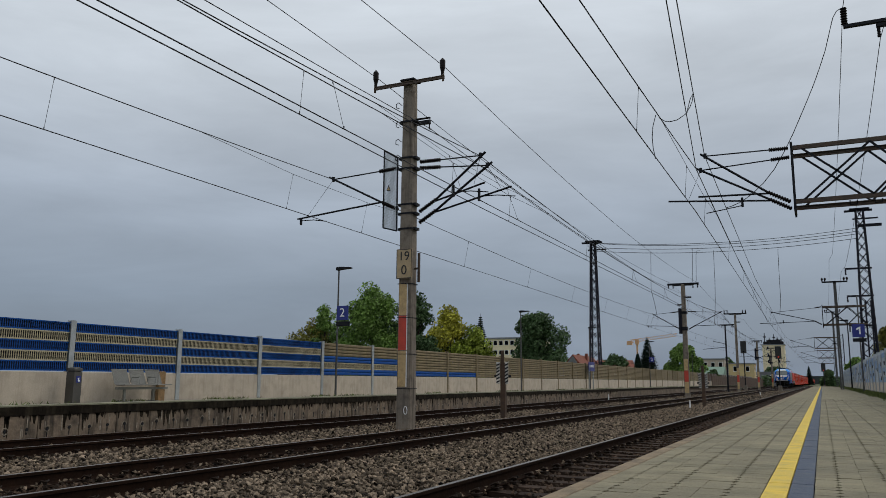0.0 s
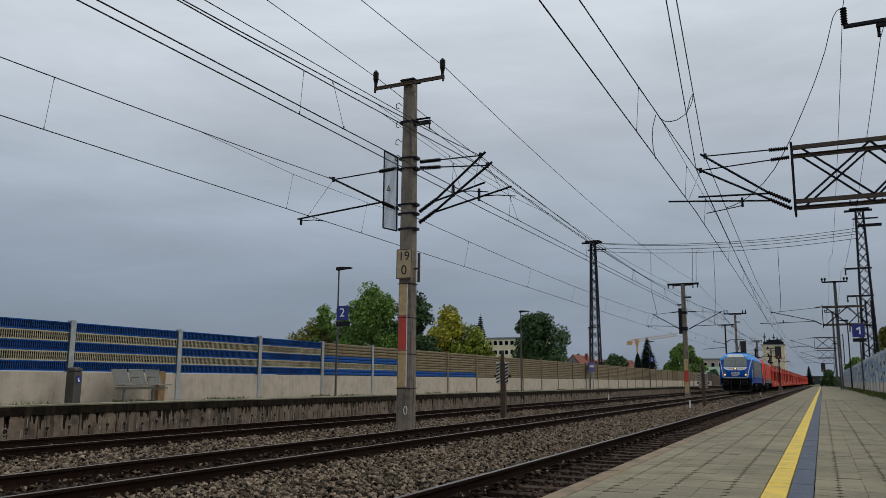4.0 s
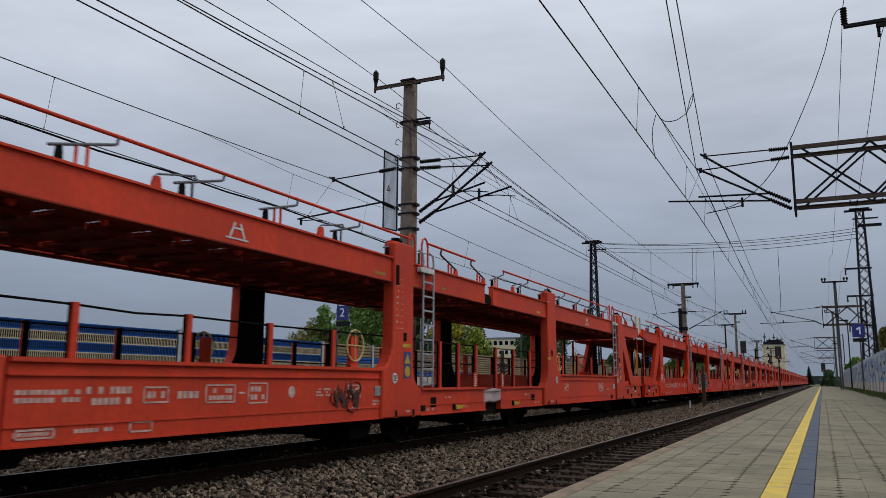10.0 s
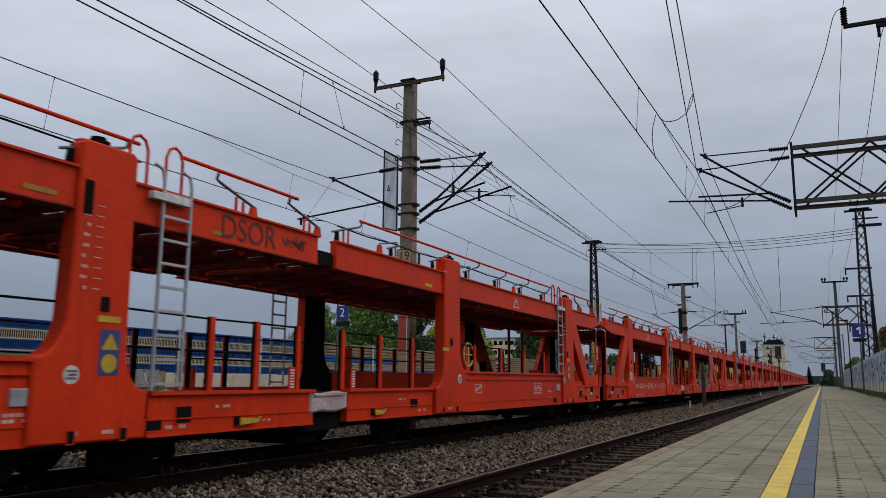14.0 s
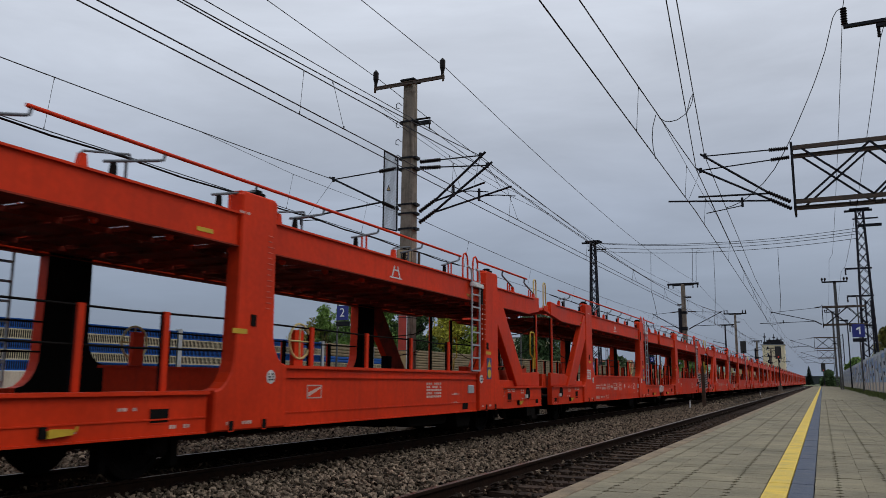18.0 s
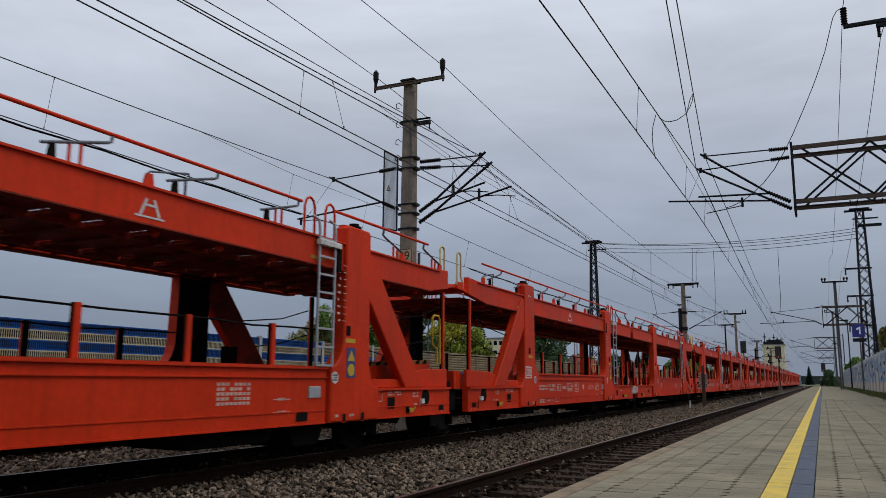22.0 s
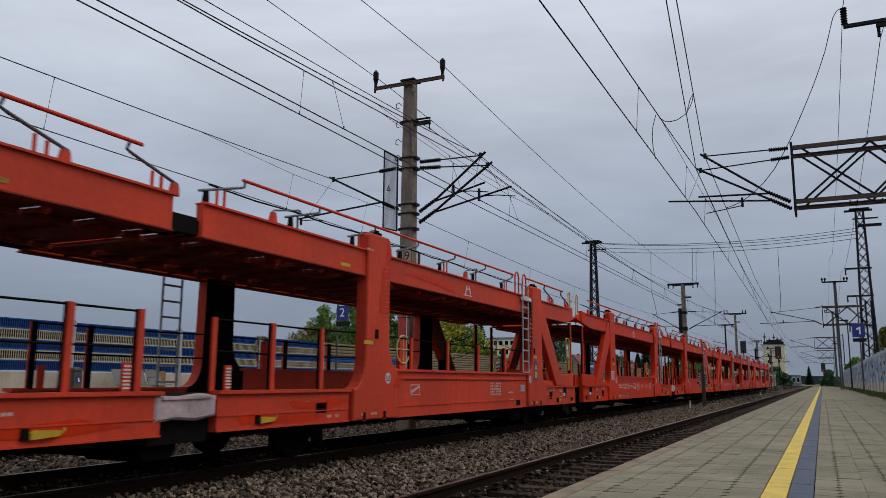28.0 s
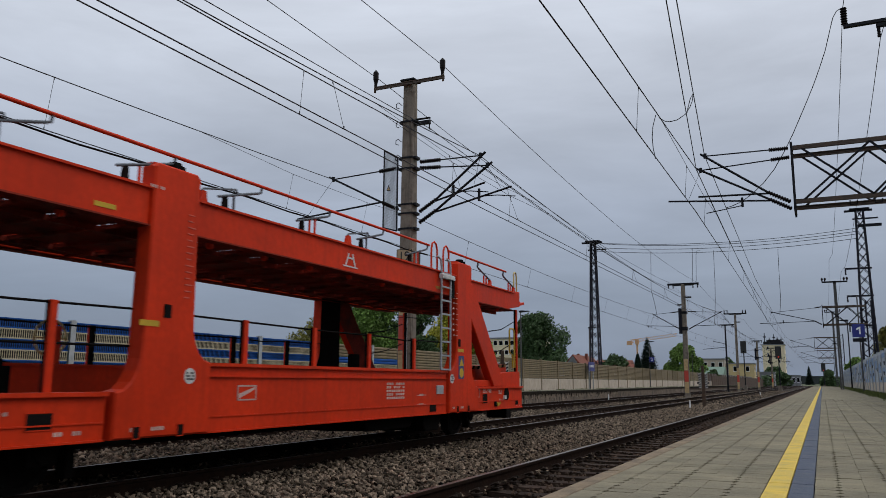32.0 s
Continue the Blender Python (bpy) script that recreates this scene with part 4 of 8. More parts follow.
def wagon(red, label):
    """A double-deck car transporter of two close-coupled halves."""
    w = thing("car_transporter_wagon", label, "railway wagon", group="wagons of the train")
    S = Sides(w)
    rs = random.Random(21)
    F = 1.45
    # side sills
    for y0, y1, top, how in ((.41, 3.36, .97, None), (.37, 3.36, .97, "B"), (4.64, 11.02, 1.27, "mirror"), (12.3, 15.22, .96, None), (12.3, 15.08, .96, "B")):
        g = Geo()
        sec = [(F - .12, .495), (F + .02, .495), (F + .02, .515), (F, .515), (F, .665), (F + .012, .665), (F + .012, .68), (F, .68)]
        if top > 1.2:
            sec += [(F, top - .16), (F + .03, top - .16), (F + .03, top - .145), (F, top - .145)]
        g.prism(sec + [(F, top - .04), (F + .045, top - .04), (F + .045, top), (F - .15, top), (F - .15, top - .04), (F - .12, top - .04)], "y", y0, y1)
        S("side_sill", moved(g, "mirror") if how == "B" else g, red, how="mirror" if how == "mirror" else None)
    # posts, braces, cheeks
    for y, zl, zr in ((P1, .97, 1.27), (P2, 1.27, .96)):
        g = Geo()
        g.prism(post_shape(y, zl, zr), "x", F - .14, F + .055, c=.02)
        g.box(F - .13, F - .02, y - .3, y + .3, 3.34, 3.36)
        # the post's inward face is near-black, its other faces red
        g.m[[len(f) for f in g.f].index(max(len(f) for f in g.f))] = 1
        S("post", g, [red, "under"])
        c = Geo()
        c.lathe((F - .09, y - .06, 3.345), (0, 0, 1), [(0, .12), (.045, .12), (.05, .08), (.09, .075)], 10)
        S("post_cap", c, "under")
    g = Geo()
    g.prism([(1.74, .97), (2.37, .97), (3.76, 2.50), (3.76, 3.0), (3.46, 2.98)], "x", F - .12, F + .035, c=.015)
    # the brace's inward face takes the red darkened for shade
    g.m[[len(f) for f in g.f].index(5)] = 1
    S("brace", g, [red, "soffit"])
    g = Geo()
    g.prism([(.42, .97), (3.34, .97), (3.34, 1.10), (2.4, 1.10), (1.7, 1.27), (.42, 1.30)], "x", F - .10, F - .03, c=.01)
    S("cheek_plate", g, red)
    # housing over the rear axle, striped along its top
    g = Geo()
    g.prism([(27.75, .9), (30.35, .9), (30.35, 1.46), (27.75, 1.36)], "x", F - .55, F - .30, c=.01)
    for k in range(9):
        y, z = 27.8 + k * .28, 1.325 + k * .0108
        g.add([(F - .296, y, z - .03), (F - .296, y + .13, z - .025), (F - .296, y + .18, z + .045), (F - .296, y + .05, z + .04)], [(0, 1, 2, 3)], 1)
        g.add([(F - .296, y + .13, z - .025), (F - .296, y + .27, z - .02), (F - .296, y + .32, z + .05), (F - .296, y + .18, z + .045)], [(0, 1, 2, 3)], 2)
    for y in (28.4, 29.3):
        g.box(F - .30, F - .27, y, y + .03, .95, 1.3)
    S("axle_housing", g, [red, "under", "hazard"], how=None)
    g = Geo()
    g.tube([(F - .4, 27.8, 1.35), (F - .4, 27.8, 1.82), (F - .4, 27.86, 1.86), (F - .4, 28.05, 1.86), (F - .4, 28.1, 1.82), (F - .4, 28.1, 1.35)], .016, 5)
    S("guard_hoop", g, "steel_dark", how=None)
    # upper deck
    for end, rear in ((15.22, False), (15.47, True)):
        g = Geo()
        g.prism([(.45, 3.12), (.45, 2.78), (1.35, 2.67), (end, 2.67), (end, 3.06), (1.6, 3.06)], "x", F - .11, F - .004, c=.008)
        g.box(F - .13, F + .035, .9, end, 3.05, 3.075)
        # bottom flange in the shade-darkened red too
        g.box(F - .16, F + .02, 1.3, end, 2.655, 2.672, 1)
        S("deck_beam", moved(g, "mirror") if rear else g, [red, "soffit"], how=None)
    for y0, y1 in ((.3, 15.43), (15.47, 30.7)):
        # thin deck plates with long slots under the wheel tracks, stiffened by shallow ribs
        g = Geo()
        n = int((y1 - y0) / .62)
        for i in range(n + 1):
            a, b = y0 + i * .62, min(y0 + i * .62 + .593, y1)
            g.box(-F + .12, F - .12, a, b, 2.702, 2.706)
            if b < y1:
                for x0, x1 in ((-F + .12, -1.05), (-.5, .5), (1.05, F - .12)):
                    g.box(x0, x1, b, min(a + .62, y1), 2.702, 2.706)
        part("upper_deck", g, "soffit", w, "slotted deck underside, red darkened for shade")
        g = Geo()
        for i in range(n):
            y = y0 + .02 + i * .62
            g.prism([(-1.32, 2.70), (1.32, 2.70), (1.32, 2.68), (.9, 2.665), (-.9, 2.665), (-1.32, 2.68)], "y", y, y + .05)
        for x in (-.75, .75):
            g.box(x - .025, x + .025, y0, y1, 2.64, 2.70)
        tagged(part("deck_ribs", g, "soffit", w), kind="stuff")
    g = Geo()
    for i in range(13):
        g.lathe((F - .2, 1.6 + i * 1.02, 2.60), (0, 0, 1), [(0, .025), (.02, .045), (.06, .05)], 8)
    S("deck_bolts", g, red, kind="stuff", far=False)
    g = Geo()
    g.prism([(-.02, 2.86), (.46, 2.80), (.46, 2.84), (-.02, 2.92)], "x", -1.35, 1.42)
    S("gangway_flap", g, red)
    g = Geo()
    g.box(F - .40, F - .06, 15.2, 15.7, 2.69, 2.86)
    g.box(F - .28, F - .1, 15.15, 15.72, 2.86, 2.90)
    S("deck_link", g, "under", how=None)
    # lower deck
    for y0, y1, z in ((.5, 3.3, .90), (4.6, 11.1, .62), (12.2, 15.1, .88)):
        g = Geo()
        g.box(-F + .12, F - .12, y0, y1, z - .05, z)
        for i in range(int((y1 - y0) / .5)):
            g.box(-F + .12, F - .12, y0 + i * .5, y0 + i * .5 + .05, z - .14, z - .05)
        S("lower_deck", g, "under", far=False)
    g = Geo()
    for x in (-.55, .55):
        g.box(x - .06, x + .06, .8, 30.2, .36, .58)
    part("centre_frame", g, "under", w)
    for y0, y1, z in ((10.47, 11.1, .19), (26.1, 26.8, .19), (24.1, 25.7, .29), (15.2, 15.75, .22), (4.4, 5.1, .30)):
        g = Geo()
        g.prism([(y0 + .08, z), (y1 - .08, z), (y1, z + .12), (y1, .5), (y0, .5), (y0, z + .12)], "x", .35, 1.2, c=.02)
        g.lathe((-1.1, (y0 + y1) / 2, .36), (1, 0, 0), [(0, .14), (1.4, .14)], 10)
        S("brake_gear", g, "under", how=None, far=False)
    # handrail on the upper deck, carried by cranked brackets
    for y0, y1 in ((1.25, 12.0), (16.38, 25.87)):
        g = Geo()
        g.tube([(F - .05, y0, 3.50), (F - .05, y1, 3.50)], .021, 6)
        S("handrail", g, red, how=None)
        g = Geo()
        n = 12
        g.tube([(F - .13, y0 - .5 + k * (y1 - y0 + .6) / n, 3.34 - .02 * (k % 2)) for k in range(n + 1)], .011, 4)
        S("deck_cable", g, "under", how=None, far=False)
    allb = Geo()
    for y, cone in ((1.72, 1), (3.36, 0), (5.0, 0), (6.58, 1), (8.05, 0), (9.66, 1), (11.2, 0), (15.78, 0), (17.4, 1), (18.95, 0), (20.45, 1), (22.0, 0), (23.55, 1), (25.15, 0)):
        b = Geo()
        b.prism([(y - .055, 3.07), (y + .03, 3.07), (y + .015, 3.23), (y - .035, 3.23)], "x", F - .085, F - .045, 2)
        b.box(F - .09, F - .04, y - .06, y + .03, 3.07, 3.10, 1)
        b.tube([(F - .065, y - .13, 3.21), (F - .065, y + .60, 3.405), (F - .06, y + .645, 3.425), (F - .05, y + .65, 3.49)], .017, 5, 0)
        if cone:
            b.prism([(y - .46, 3.07), (y - .33, 3.07), (y - .36, 3.22), (y - .42, 3.22)], "x", F - .09, F - .03, 1)
            b.tube([(F - .06, y - .42, 3.215), (F - .06, y - .38, 3.25), (F - .06, y + .18, 3.36), (F - .06, y + .20, 3.31)], .013, 5, 0)
            b.box(F - .08, F - .06, y + .14, y + .165, 3.07, 3.29, 0)
        else:
            for a in (.17, .30):
                b.box(F - .085, F - .065, y + a, y + a + .028, 3.07, 3.27 + a * .2, 1)
        S("rail_bracket", b, ["bracket", red, "under"], how=None, far=False)
        allb.add(b.v, b.f)
        allb.m[-len(b.f):] = b.m
    tagged(shared("rail_brackets", allb.mesh("rail_brackets", ["bracket", red, "under"]), w, pose(0, 30.75, 0, 0, 0, 180)), kind="stuff")
    for y0, y1, levers in ((12.6, 14.78, (13.2, 14.6)), (26.68, 29.72, (28.12, 29.56))):
        g = Geo()
        g.tube([(F - .05, y0, 3.52), (F - .05, y1, 3.505)], .022, 6)
        S("short_handrail", g, red, how=None)
        for a in levers:
            g = Geo()
            g.tube([(F - .05, a + .01, 3.49), (F - .06, a - .01, 3.41), (F - .065, a + .06, 3.385), (F - .065, a + .72, 3.20)], .019, 5)
            g.box(F - .08, F - .055, a + .34, a + .37, 3.07, 3.27, 1)
            g.box(F - .08, F - .055, a + .47, a + .50, 3.07, 3.24, 1)
            g.prism([(a + .60, 3.07), (a + .74, 3.07), (a + .72, 3.19), (a + .64, 3.21)], "x", F - .09, F - .04, 1)
            S("rail_stay", g, ["bracket", red], how=None, far=False)
    # hoops over the ladder, ladder
    for a in (11.98, 12.48):
        g = Geo()
        g.tube([(F - .03, a - .12, 3.08), (F - .03, a - .12, 3.45), (F - .03, a - .08, 3.55), (F - .03, a, 3.59), (F - .03, a + .08, 3.55), (F - .03, a + .12, 3.45), (F - .03, a + .12, 3.08)], .018, 6)
        S("hoop", g, red, how=14.05)
    lad = Geo()
    for a in (12.28, 12.68):
        lad.tube([(F + .05, a, .97), (F + .05, a, 3.15), (F + .05, a - .03, 3.28), (F + .02, a - .12, 3.33)], .02, 6)
    S("ladder", lad, "ladder", "grey steel ladder", how=None)
    lad = Geo()
    for a in (26.18, 26.57):
        lad.tube([(F + .05, a, 1.29), (F + .05, a, 3.15), (F + .05, a - .03, 3.28), (F + .02, a - .12, 3.33)], .02, 6)
    S("ladder", lad, "ladder", "grey steel ladder", how=None)
    allr = Geo()
    for i in range(9):
        g = Geo()
        g.box(F + .035, F + .065, 12.28, 12.68, 1.02 + i * .25, 1.05 + i * .25)
        S("rung", g, "ladder", how=13.89 if i else None, far=False)
        allr.add(g.v, g.f)
    for shift in (0.0, 13.89):
        tagged(shared("rungs", moved(allr, shift).mesh("rungs", ["ladder"]), w, pose(0, 30.75, 0, 0, 0, 180)), kind="stuff")
    g = Geo()
    g.slab(F + .02, F + .10, 12.1, 12.62, 2.94, 3.02, .01)
    S("ladder_plate", g, "mark_white", how=14.05)
    # stanchions with ropes
    for ys, zb, how in (((5.35, 6.85, 8.3, 9.75, 20.98, 22.45, 23.92, 25.43), 1.27, None), ((13.3, 14.12, 14.98, 16.08, 17.18, 18.28), .95, None)):
        for y in ys:
            g = Geo()
            g.box(F - .12, F - .09, y - .036, y + .036, zb, 1.80)
            # inner half of each stanchion is near-black
            g.box(F - .16, F - .12, y - .036, y + .036, zb, 1.80, 1)
            S("stanchion", g, [red, "under"], how=how)
    for pts in ([(F - .13, 4.3, 1.79), (F - .13, 5.35, 1.78), (F - .13, 6.1, 1.755), (F - .13, 6.85, 1.78), (F - .13, 8.3, 1.77), (F - .13, 9.75, 1.78), (F - .13, 11.3, 1.79)],
                [(F - .13, 11.7, 1.80), (F - .13, 13.3, 1.775), (F - .13, 14.12, 1.78), (F - .13, 15.0, 1.78)], [(F - .13, 11.7, 1.42), (F - .13, 13.3, 1.40), (F - .13, 14.12, 1.405), (F - .13, 15.0, 1.41)]):
        g = Geo()
        g.tube(pts, .012, 4)
        S("rope", g, "under")
    g = Geo()
    g.box(F - .06, F - .03, .56, .63, 1.28, 2.70)
    g.box(F - .1, F - .06, .56, .63, 1.28, 2.70, 1)
    S("end_stanchion", g, [red, "under"])
    g = Geo()
    g.tube([(F - .07, .72, 2.42), (F - .1, 1.6, 2.2), (F - .06, 3.3, 2.02)], .011, 4)
    g.tube([(F - .07, .72, 1.95), (F - .1, 1.6, 1.75), (F - .06, 2.6, 1.62)], .011, 4)
    S("end_rope", g, "under")
    # yellow hoops and grab handles at the ends
    g = Geo()
    g.tube([(F - .06, .0, 2.86), (F - .06, .0, 3.5), (F - .06, .04, 3.56), (F - .06, .14, 3.56), (F - .06, .18, 3.5), (F - .06, .18, 3.1), (F - .06, .28, 2.98), (F - .06, .28, 2.84)], .018, 6)
    S("gangway_hoop", g, "hoop_yellow", how=30.25)
    g = Geo()
    g.box(F - .09, F - .03, .0, .26, 2.84, 2.98)
    S("hoop_bracket", g, red, how=30.25)
    g = Geo()
    g.tube([(-F + .06, .48, 1.38), (-F + .06, .5, 2.2), (-F + .06, .55, 2.25), (-F + .06, .75, 2.25), (-F + .06, .8, 2.2), (-F + .06, .8, 1.72), (-F + .06, .62, 1.66), (-F + .06, .6, 1.38)], .02, 6)
    S("grab_handle", g, "mark_yellow", how=None)
    # hand wheel
    g = Geo()
    ring = [(F - .14, 10.4 + .235 * math.cos(a * .3927), 1.6 + .235 * math.sin(a * .3927)) for a in range(17)]
    g.tube(ring, .017, 5)
    g.tube([(F - .14, 10.165, 1.6), (F - .14, 10.635, 1.6)], .012, 4)
    g.tube([(F - .14, 10.4, 1.365), (F - .14, 10.4, 1.835)], .012, 4)
    g.box(F - .22, F - .15, 10.3, 10.5, 1.27, 1.75, 1)
    S("hand_wheel", g, ["hoop_yellow", red])
    # recesses and small fittings on the sills; near-black plates paint the recesses' shade
    for y, z, a, b, how in ((2.64, .72, .12, .09, None), (28.36, .73, .12, .09, None), (.70, .62, .10, .05, None), (.90, .62, .03, .07, None), (12.81, .71, .115, .085, None), (12.39, .62, .11, .055, None), (18.15, .71, .13, .07, None), (25.96, .61, .13, .065, None), (30.2, .61, .10, .045, None), (4.25, .56, .04, .055, "mirror"), (3.75, .56, .04, .055, "mirror"), (11.95, .56, .04, .055, "mirror"), (11.35, .56, .04, .055, "mirror")):
        g = Geo()
        x = F + (.058 if 3.3 < y < 4.66 or 11.0 < y < 12.25 else .001)
        g.box(x - .03, x + .004, y - a, y + a, z - b, z + b)
        frame_box(g, y - a - .012, y + a + .012, z - b - .012, z + b + .012, x + .004, .012, 1)
        S("recess", g, ["under", red], how=how, far=False)
    for y in (1.20, 29.58):
        g = Geo()
        g.lathe((F - .02, y, .80), (1, 0, 0), [(0, .145), (.028, .145), (.03, .11)], 18)
        g.box(F + .005, F + .05, y - .22, y - .12, .70, .78, 1)
        S("round_opening", g, ["under", "mark_white"], how=None, far=False)
    for y, n in ((2.05, .12), (13.85, .30), (16.95, .26), (29.0, .12)):
        g = Geo()
        g.prism([(y - n / 2, .56), (y + n / 2, .58), (y + n / 2, .63), (y - n / 2 + .05, .64), (y - n / 2, .62)], "x", F + .012, F + .05, 0)
        g.tube([(F + .03, y + n / 2, .60), (F + .05, y + n / 2 + .03, .62), (F + .05, y + n / 2 + .035, .655)], .012, 5)
        g.box(F, F + .03, y - n / 2 - .07, y - n / 2, .56, .66, 1)
        S("brake_handle", g, ["mark_yellow", "under"], how=None, far=False)
    for y in (14.77, 16.27):
        g = Geo()
        g.box(F - .06, F - .03, y - .05, y + .05, .96, 1.25)
        for k in range(7):
            g.box(F - .031, F - .026, y - .045, y + .045, .985 + k * .036, 1.003 + k * .036, 1)
        S("striped_plate", g, [red, "mark_white"], "small plate with white stripes", how=None, kind="stuff")
    g = Geo()
    g.box(F - .28, F - .18, 3.0, 3.3, 1.28, 1.62)
    g.box(F - .18, F - .165, 3.02, 3.28, 1.30, 1.60, 1)
    S("control_box", g, ["under", "bracket"], how=None)
    g = Geo()
    g.prism([(15.12, .63), (15.4, .66), (15.75, .64), (16.05, .68), (16.05, .90), (15.85, .935), (15.5, .90), (15.12, .92)], "x", F - .10, F + .02, 1, c=.03)
    g.prism([(15.2, .87), (15.9, .88), (16.0, .91), (15.2, .905)], "x", F - .05, F + .045, 1)
    g.box(F - .3, F - .1, 15.15, 16.05, .40, .80, 0)
    S("joint_cover", g, ["under", "cover"], "pale crumpled cover over the joint", how=None)
    # lettering
    for x in (F + .004,):
        g = Geo()
        bars(g, 4.72, 5.4, .86, 1.0, 2, 5, x, rs)
        bars(g, 5.45, 6.0, .82, 1.03, 2, 4, x, rs)
        frame_box(g, 6.15, 6.5, .84, 1.01, x)
        bars(g, 6.2, 6.45, .87, .98, 1, 2, x, rs)
        bars(g, 6.62, 6.95, .86, .98, 1, 2, x, rs, fill=1)
        frame_box(g, 7.05, 7.55, .82, 1.03, x)
        bars(g, 7.1, 7.5, .84, 1.0, 2, 3, x, rs)
        g.box(x - .001, x + .001, 7.62, 7.72, .92, .94)
        frame_box(g, 7.78, 8.15, .80, 1.05, x)
        bars(g, 7.82, 8.1, .83, 1.02, 2, 2, x, rs)
        frame_box(g, 4.75, 5.15, .56, .65, x)
        bars(g, 4.78, 5.1, .58, .63, 1, 3, x, rs)
        bars(g, 5.35, 5.8, .58, .64, 1, 4, x, rs)
        frame_box(g, 6.0, 6.3, .56, .67, x)
        bars(g, 9.2, 9.55, .86, .98, 3, 3, x, rs)
        bars(g, 9.65, 9.8, .86, .98, 2, 1, x, rs)
        g.lathe((x - .003, 8.65, .93), (1, 0, 0), [(0, .075), (.004, .075)], 14)
        frame_box(g, 10.0, 10.35, .84, 1.02, x)
        g.add([(x, 10.03, .86), (x, 10.32, .97), (x, 10.32, 1.0), (x, 10.03, .92)], [(0, 1, 2, 3)])
        bars(g, 10.7, 10.95, .70, .8, 2, 2, x, rs)
        S("lettering", g, "mark_dull", "white stencilled lettering too small to read", how=None, kind="stuff")
    g = Geo()
    x = F + .004
    bars(g, 12.55, 12.85, .56, .62, 1, 3, x, rs)
    bars(g, 13.3, 13.55, .76, .81, 1, 2, x, rs)
    bars(g, 14.0, 14.3, .58, .62, 1, 3, x, rs)
    bars(g, 2.45, 2.9, .84, .92, 2, 3, x, rs)
    bars(g, 1.75, 2.0, .66, .72, 1, 2, x, rs)
    bars(g, .55, .8, .53, .555, 1, 2, x, rs)
    bars(g, 1.85, 2.05, .80, .90, 2, 2, x, rs)
    S("sill_lettering", g, "mark_dull", far=False)
    g = Geo()
    frame_box(g, 20.75, 21.1, .84, 1.02, x)
    g.add([(x, 20.78, .86), (x, 21.07, .97), (x, 21.07, 1.0), (x, 20.78, .92)], [(0, 1, 2, 3)])
    bars(g, 24.3, 24.9, .78, 1.06, 5, 4, x, rs, 0, .85)
    for k in range(8):
        g.box(x - .002, x + .002, 27.6, 27.76, .57 + k * .05, .585 + k * .05)
    frame_box(g, 27.86, 28.08, .76, .93, x, .012)
    for q in (25.52, 10.18):
        for z in (.84, .68):
            bars(g, q - .08, q + .08, z - .025, z + .03, 1, 3, x, rs, 0, 1)
            g.box(x - .002, x + .002, q - .17, q + .17, z - .008, z + .004)
    S("belly_lettering", g, "mark_dull", "", how=None, kind="stuff")
    g = Geo()
    x = F + .06
    for k in range(14):
        g.box(x - .002, x + .004, P1 + .17, P1 + .24 + .02 * (k % 3), 1.95 + k * .07, 1.962 + k * .07)
    S("scale_marks", g, "mark_red", how=15.64, far=False)
    g = Geo()
    for k in range(14):
        if k < 9:
            bars(g, P2 - .26, P2 - .19, 1.9 + k * .1, 1.95 + k * .1, 1, 1, x, rs)
            g.box(x - .002, x + .002, P2 - .12, P2 - .04, 1.92 + k * .1, 1.928 + k * .1)
    bars(g, P1 - .1, P1 + .1, 3.05, 3.1, 1, 3, x, rs)
    for q in (P1, P2):
        bars(g, q - .25, q - .12, .56, .62, 1, 2, x, rs)
        bars(g, q + .12, q + .3, .56, .62, 1, 2, x, rs)
    S("scale_marks", g, "mark_dull", how=15.34, far=False)
    g = Geo()
    x = F + .058
    for q, back in ((P1 + .33, 15.64), (P2 - .27, 15.34)):
        g = Geo()
        g.lathe((x - .004, q, 1.12), (1, 0, 0), [(0, .085), (.006, .085)], 18, 0)
        bars(g, q - .06, q + .06, 1.07, 1.17, 3, 2, x + .004, rs, 1)
        S("round_plate", g, ["mark_white", "black"], how=back, far=False)
    g = Geo()
    frame_box(g, 3.58, 4.0, 1.15, 1.42, x, .028)
    for a in (3.66, 3.83):
        frame_box(g, a, a + .12, 1.2, 1.37, x, .03)
    S("company_panel", g, "mark_white", "square white-framed panel", how=None)
    g = Geo()
    x = F + .058
    g.box(x - .003, x + .003, P2 + .02, P2 + .26, 1.12, 1.55, 0)
    g.add([(x + .005, P2 + .04, 1.36), (x + .005, P2 + .24, 1.36), (x + .005, P2 + .14, 1.52)], [(0, 1, 2)], 1)
    g.lathe((x + .003, P2 + .14, 1.23), (1, 0, 0), [(0, .09), (.003, .09)], 14, 1)
    S("warning_plate", g, ["mark_navy", "mark_yellow"], "blue plate with yellow warning signs", how=15.34, far=False)
    g = Geo()
    for q in (P1, P2 + .1):
        g = Geo()
        g.box(x - .003, x + .003, q - .12, q + .14, 1.62, 1.68)
        S("yellow_label", g, "mark_yellow", how=15.34, far=False)
    for y, n, back in ((3.2, .26, 15.34), (13.1, .2, None), (10.7, .34, 15.34)):
        g = Geo()
        g.box(F - .002, F + .002, y, y + n, 2.735, 2.785)
        S("yellow_label", g, "mark_yellow" if y < 4 else "mark_ochre", how=back, far=False)
    g = Geo()
    for q, z0, z1, back in ((P1 - .05, 1.72, 1.86, 15.64), (P2 + .05, 1.72, 1.86, 15.34), (P2 - .235, 2.62, 2.95, 15.34)):
        g = Geo()
        g.box(x - .02, x + .006, q - .05, q + .05, z0, z1)
        S("post_box", g, "under", how=back, far=False)
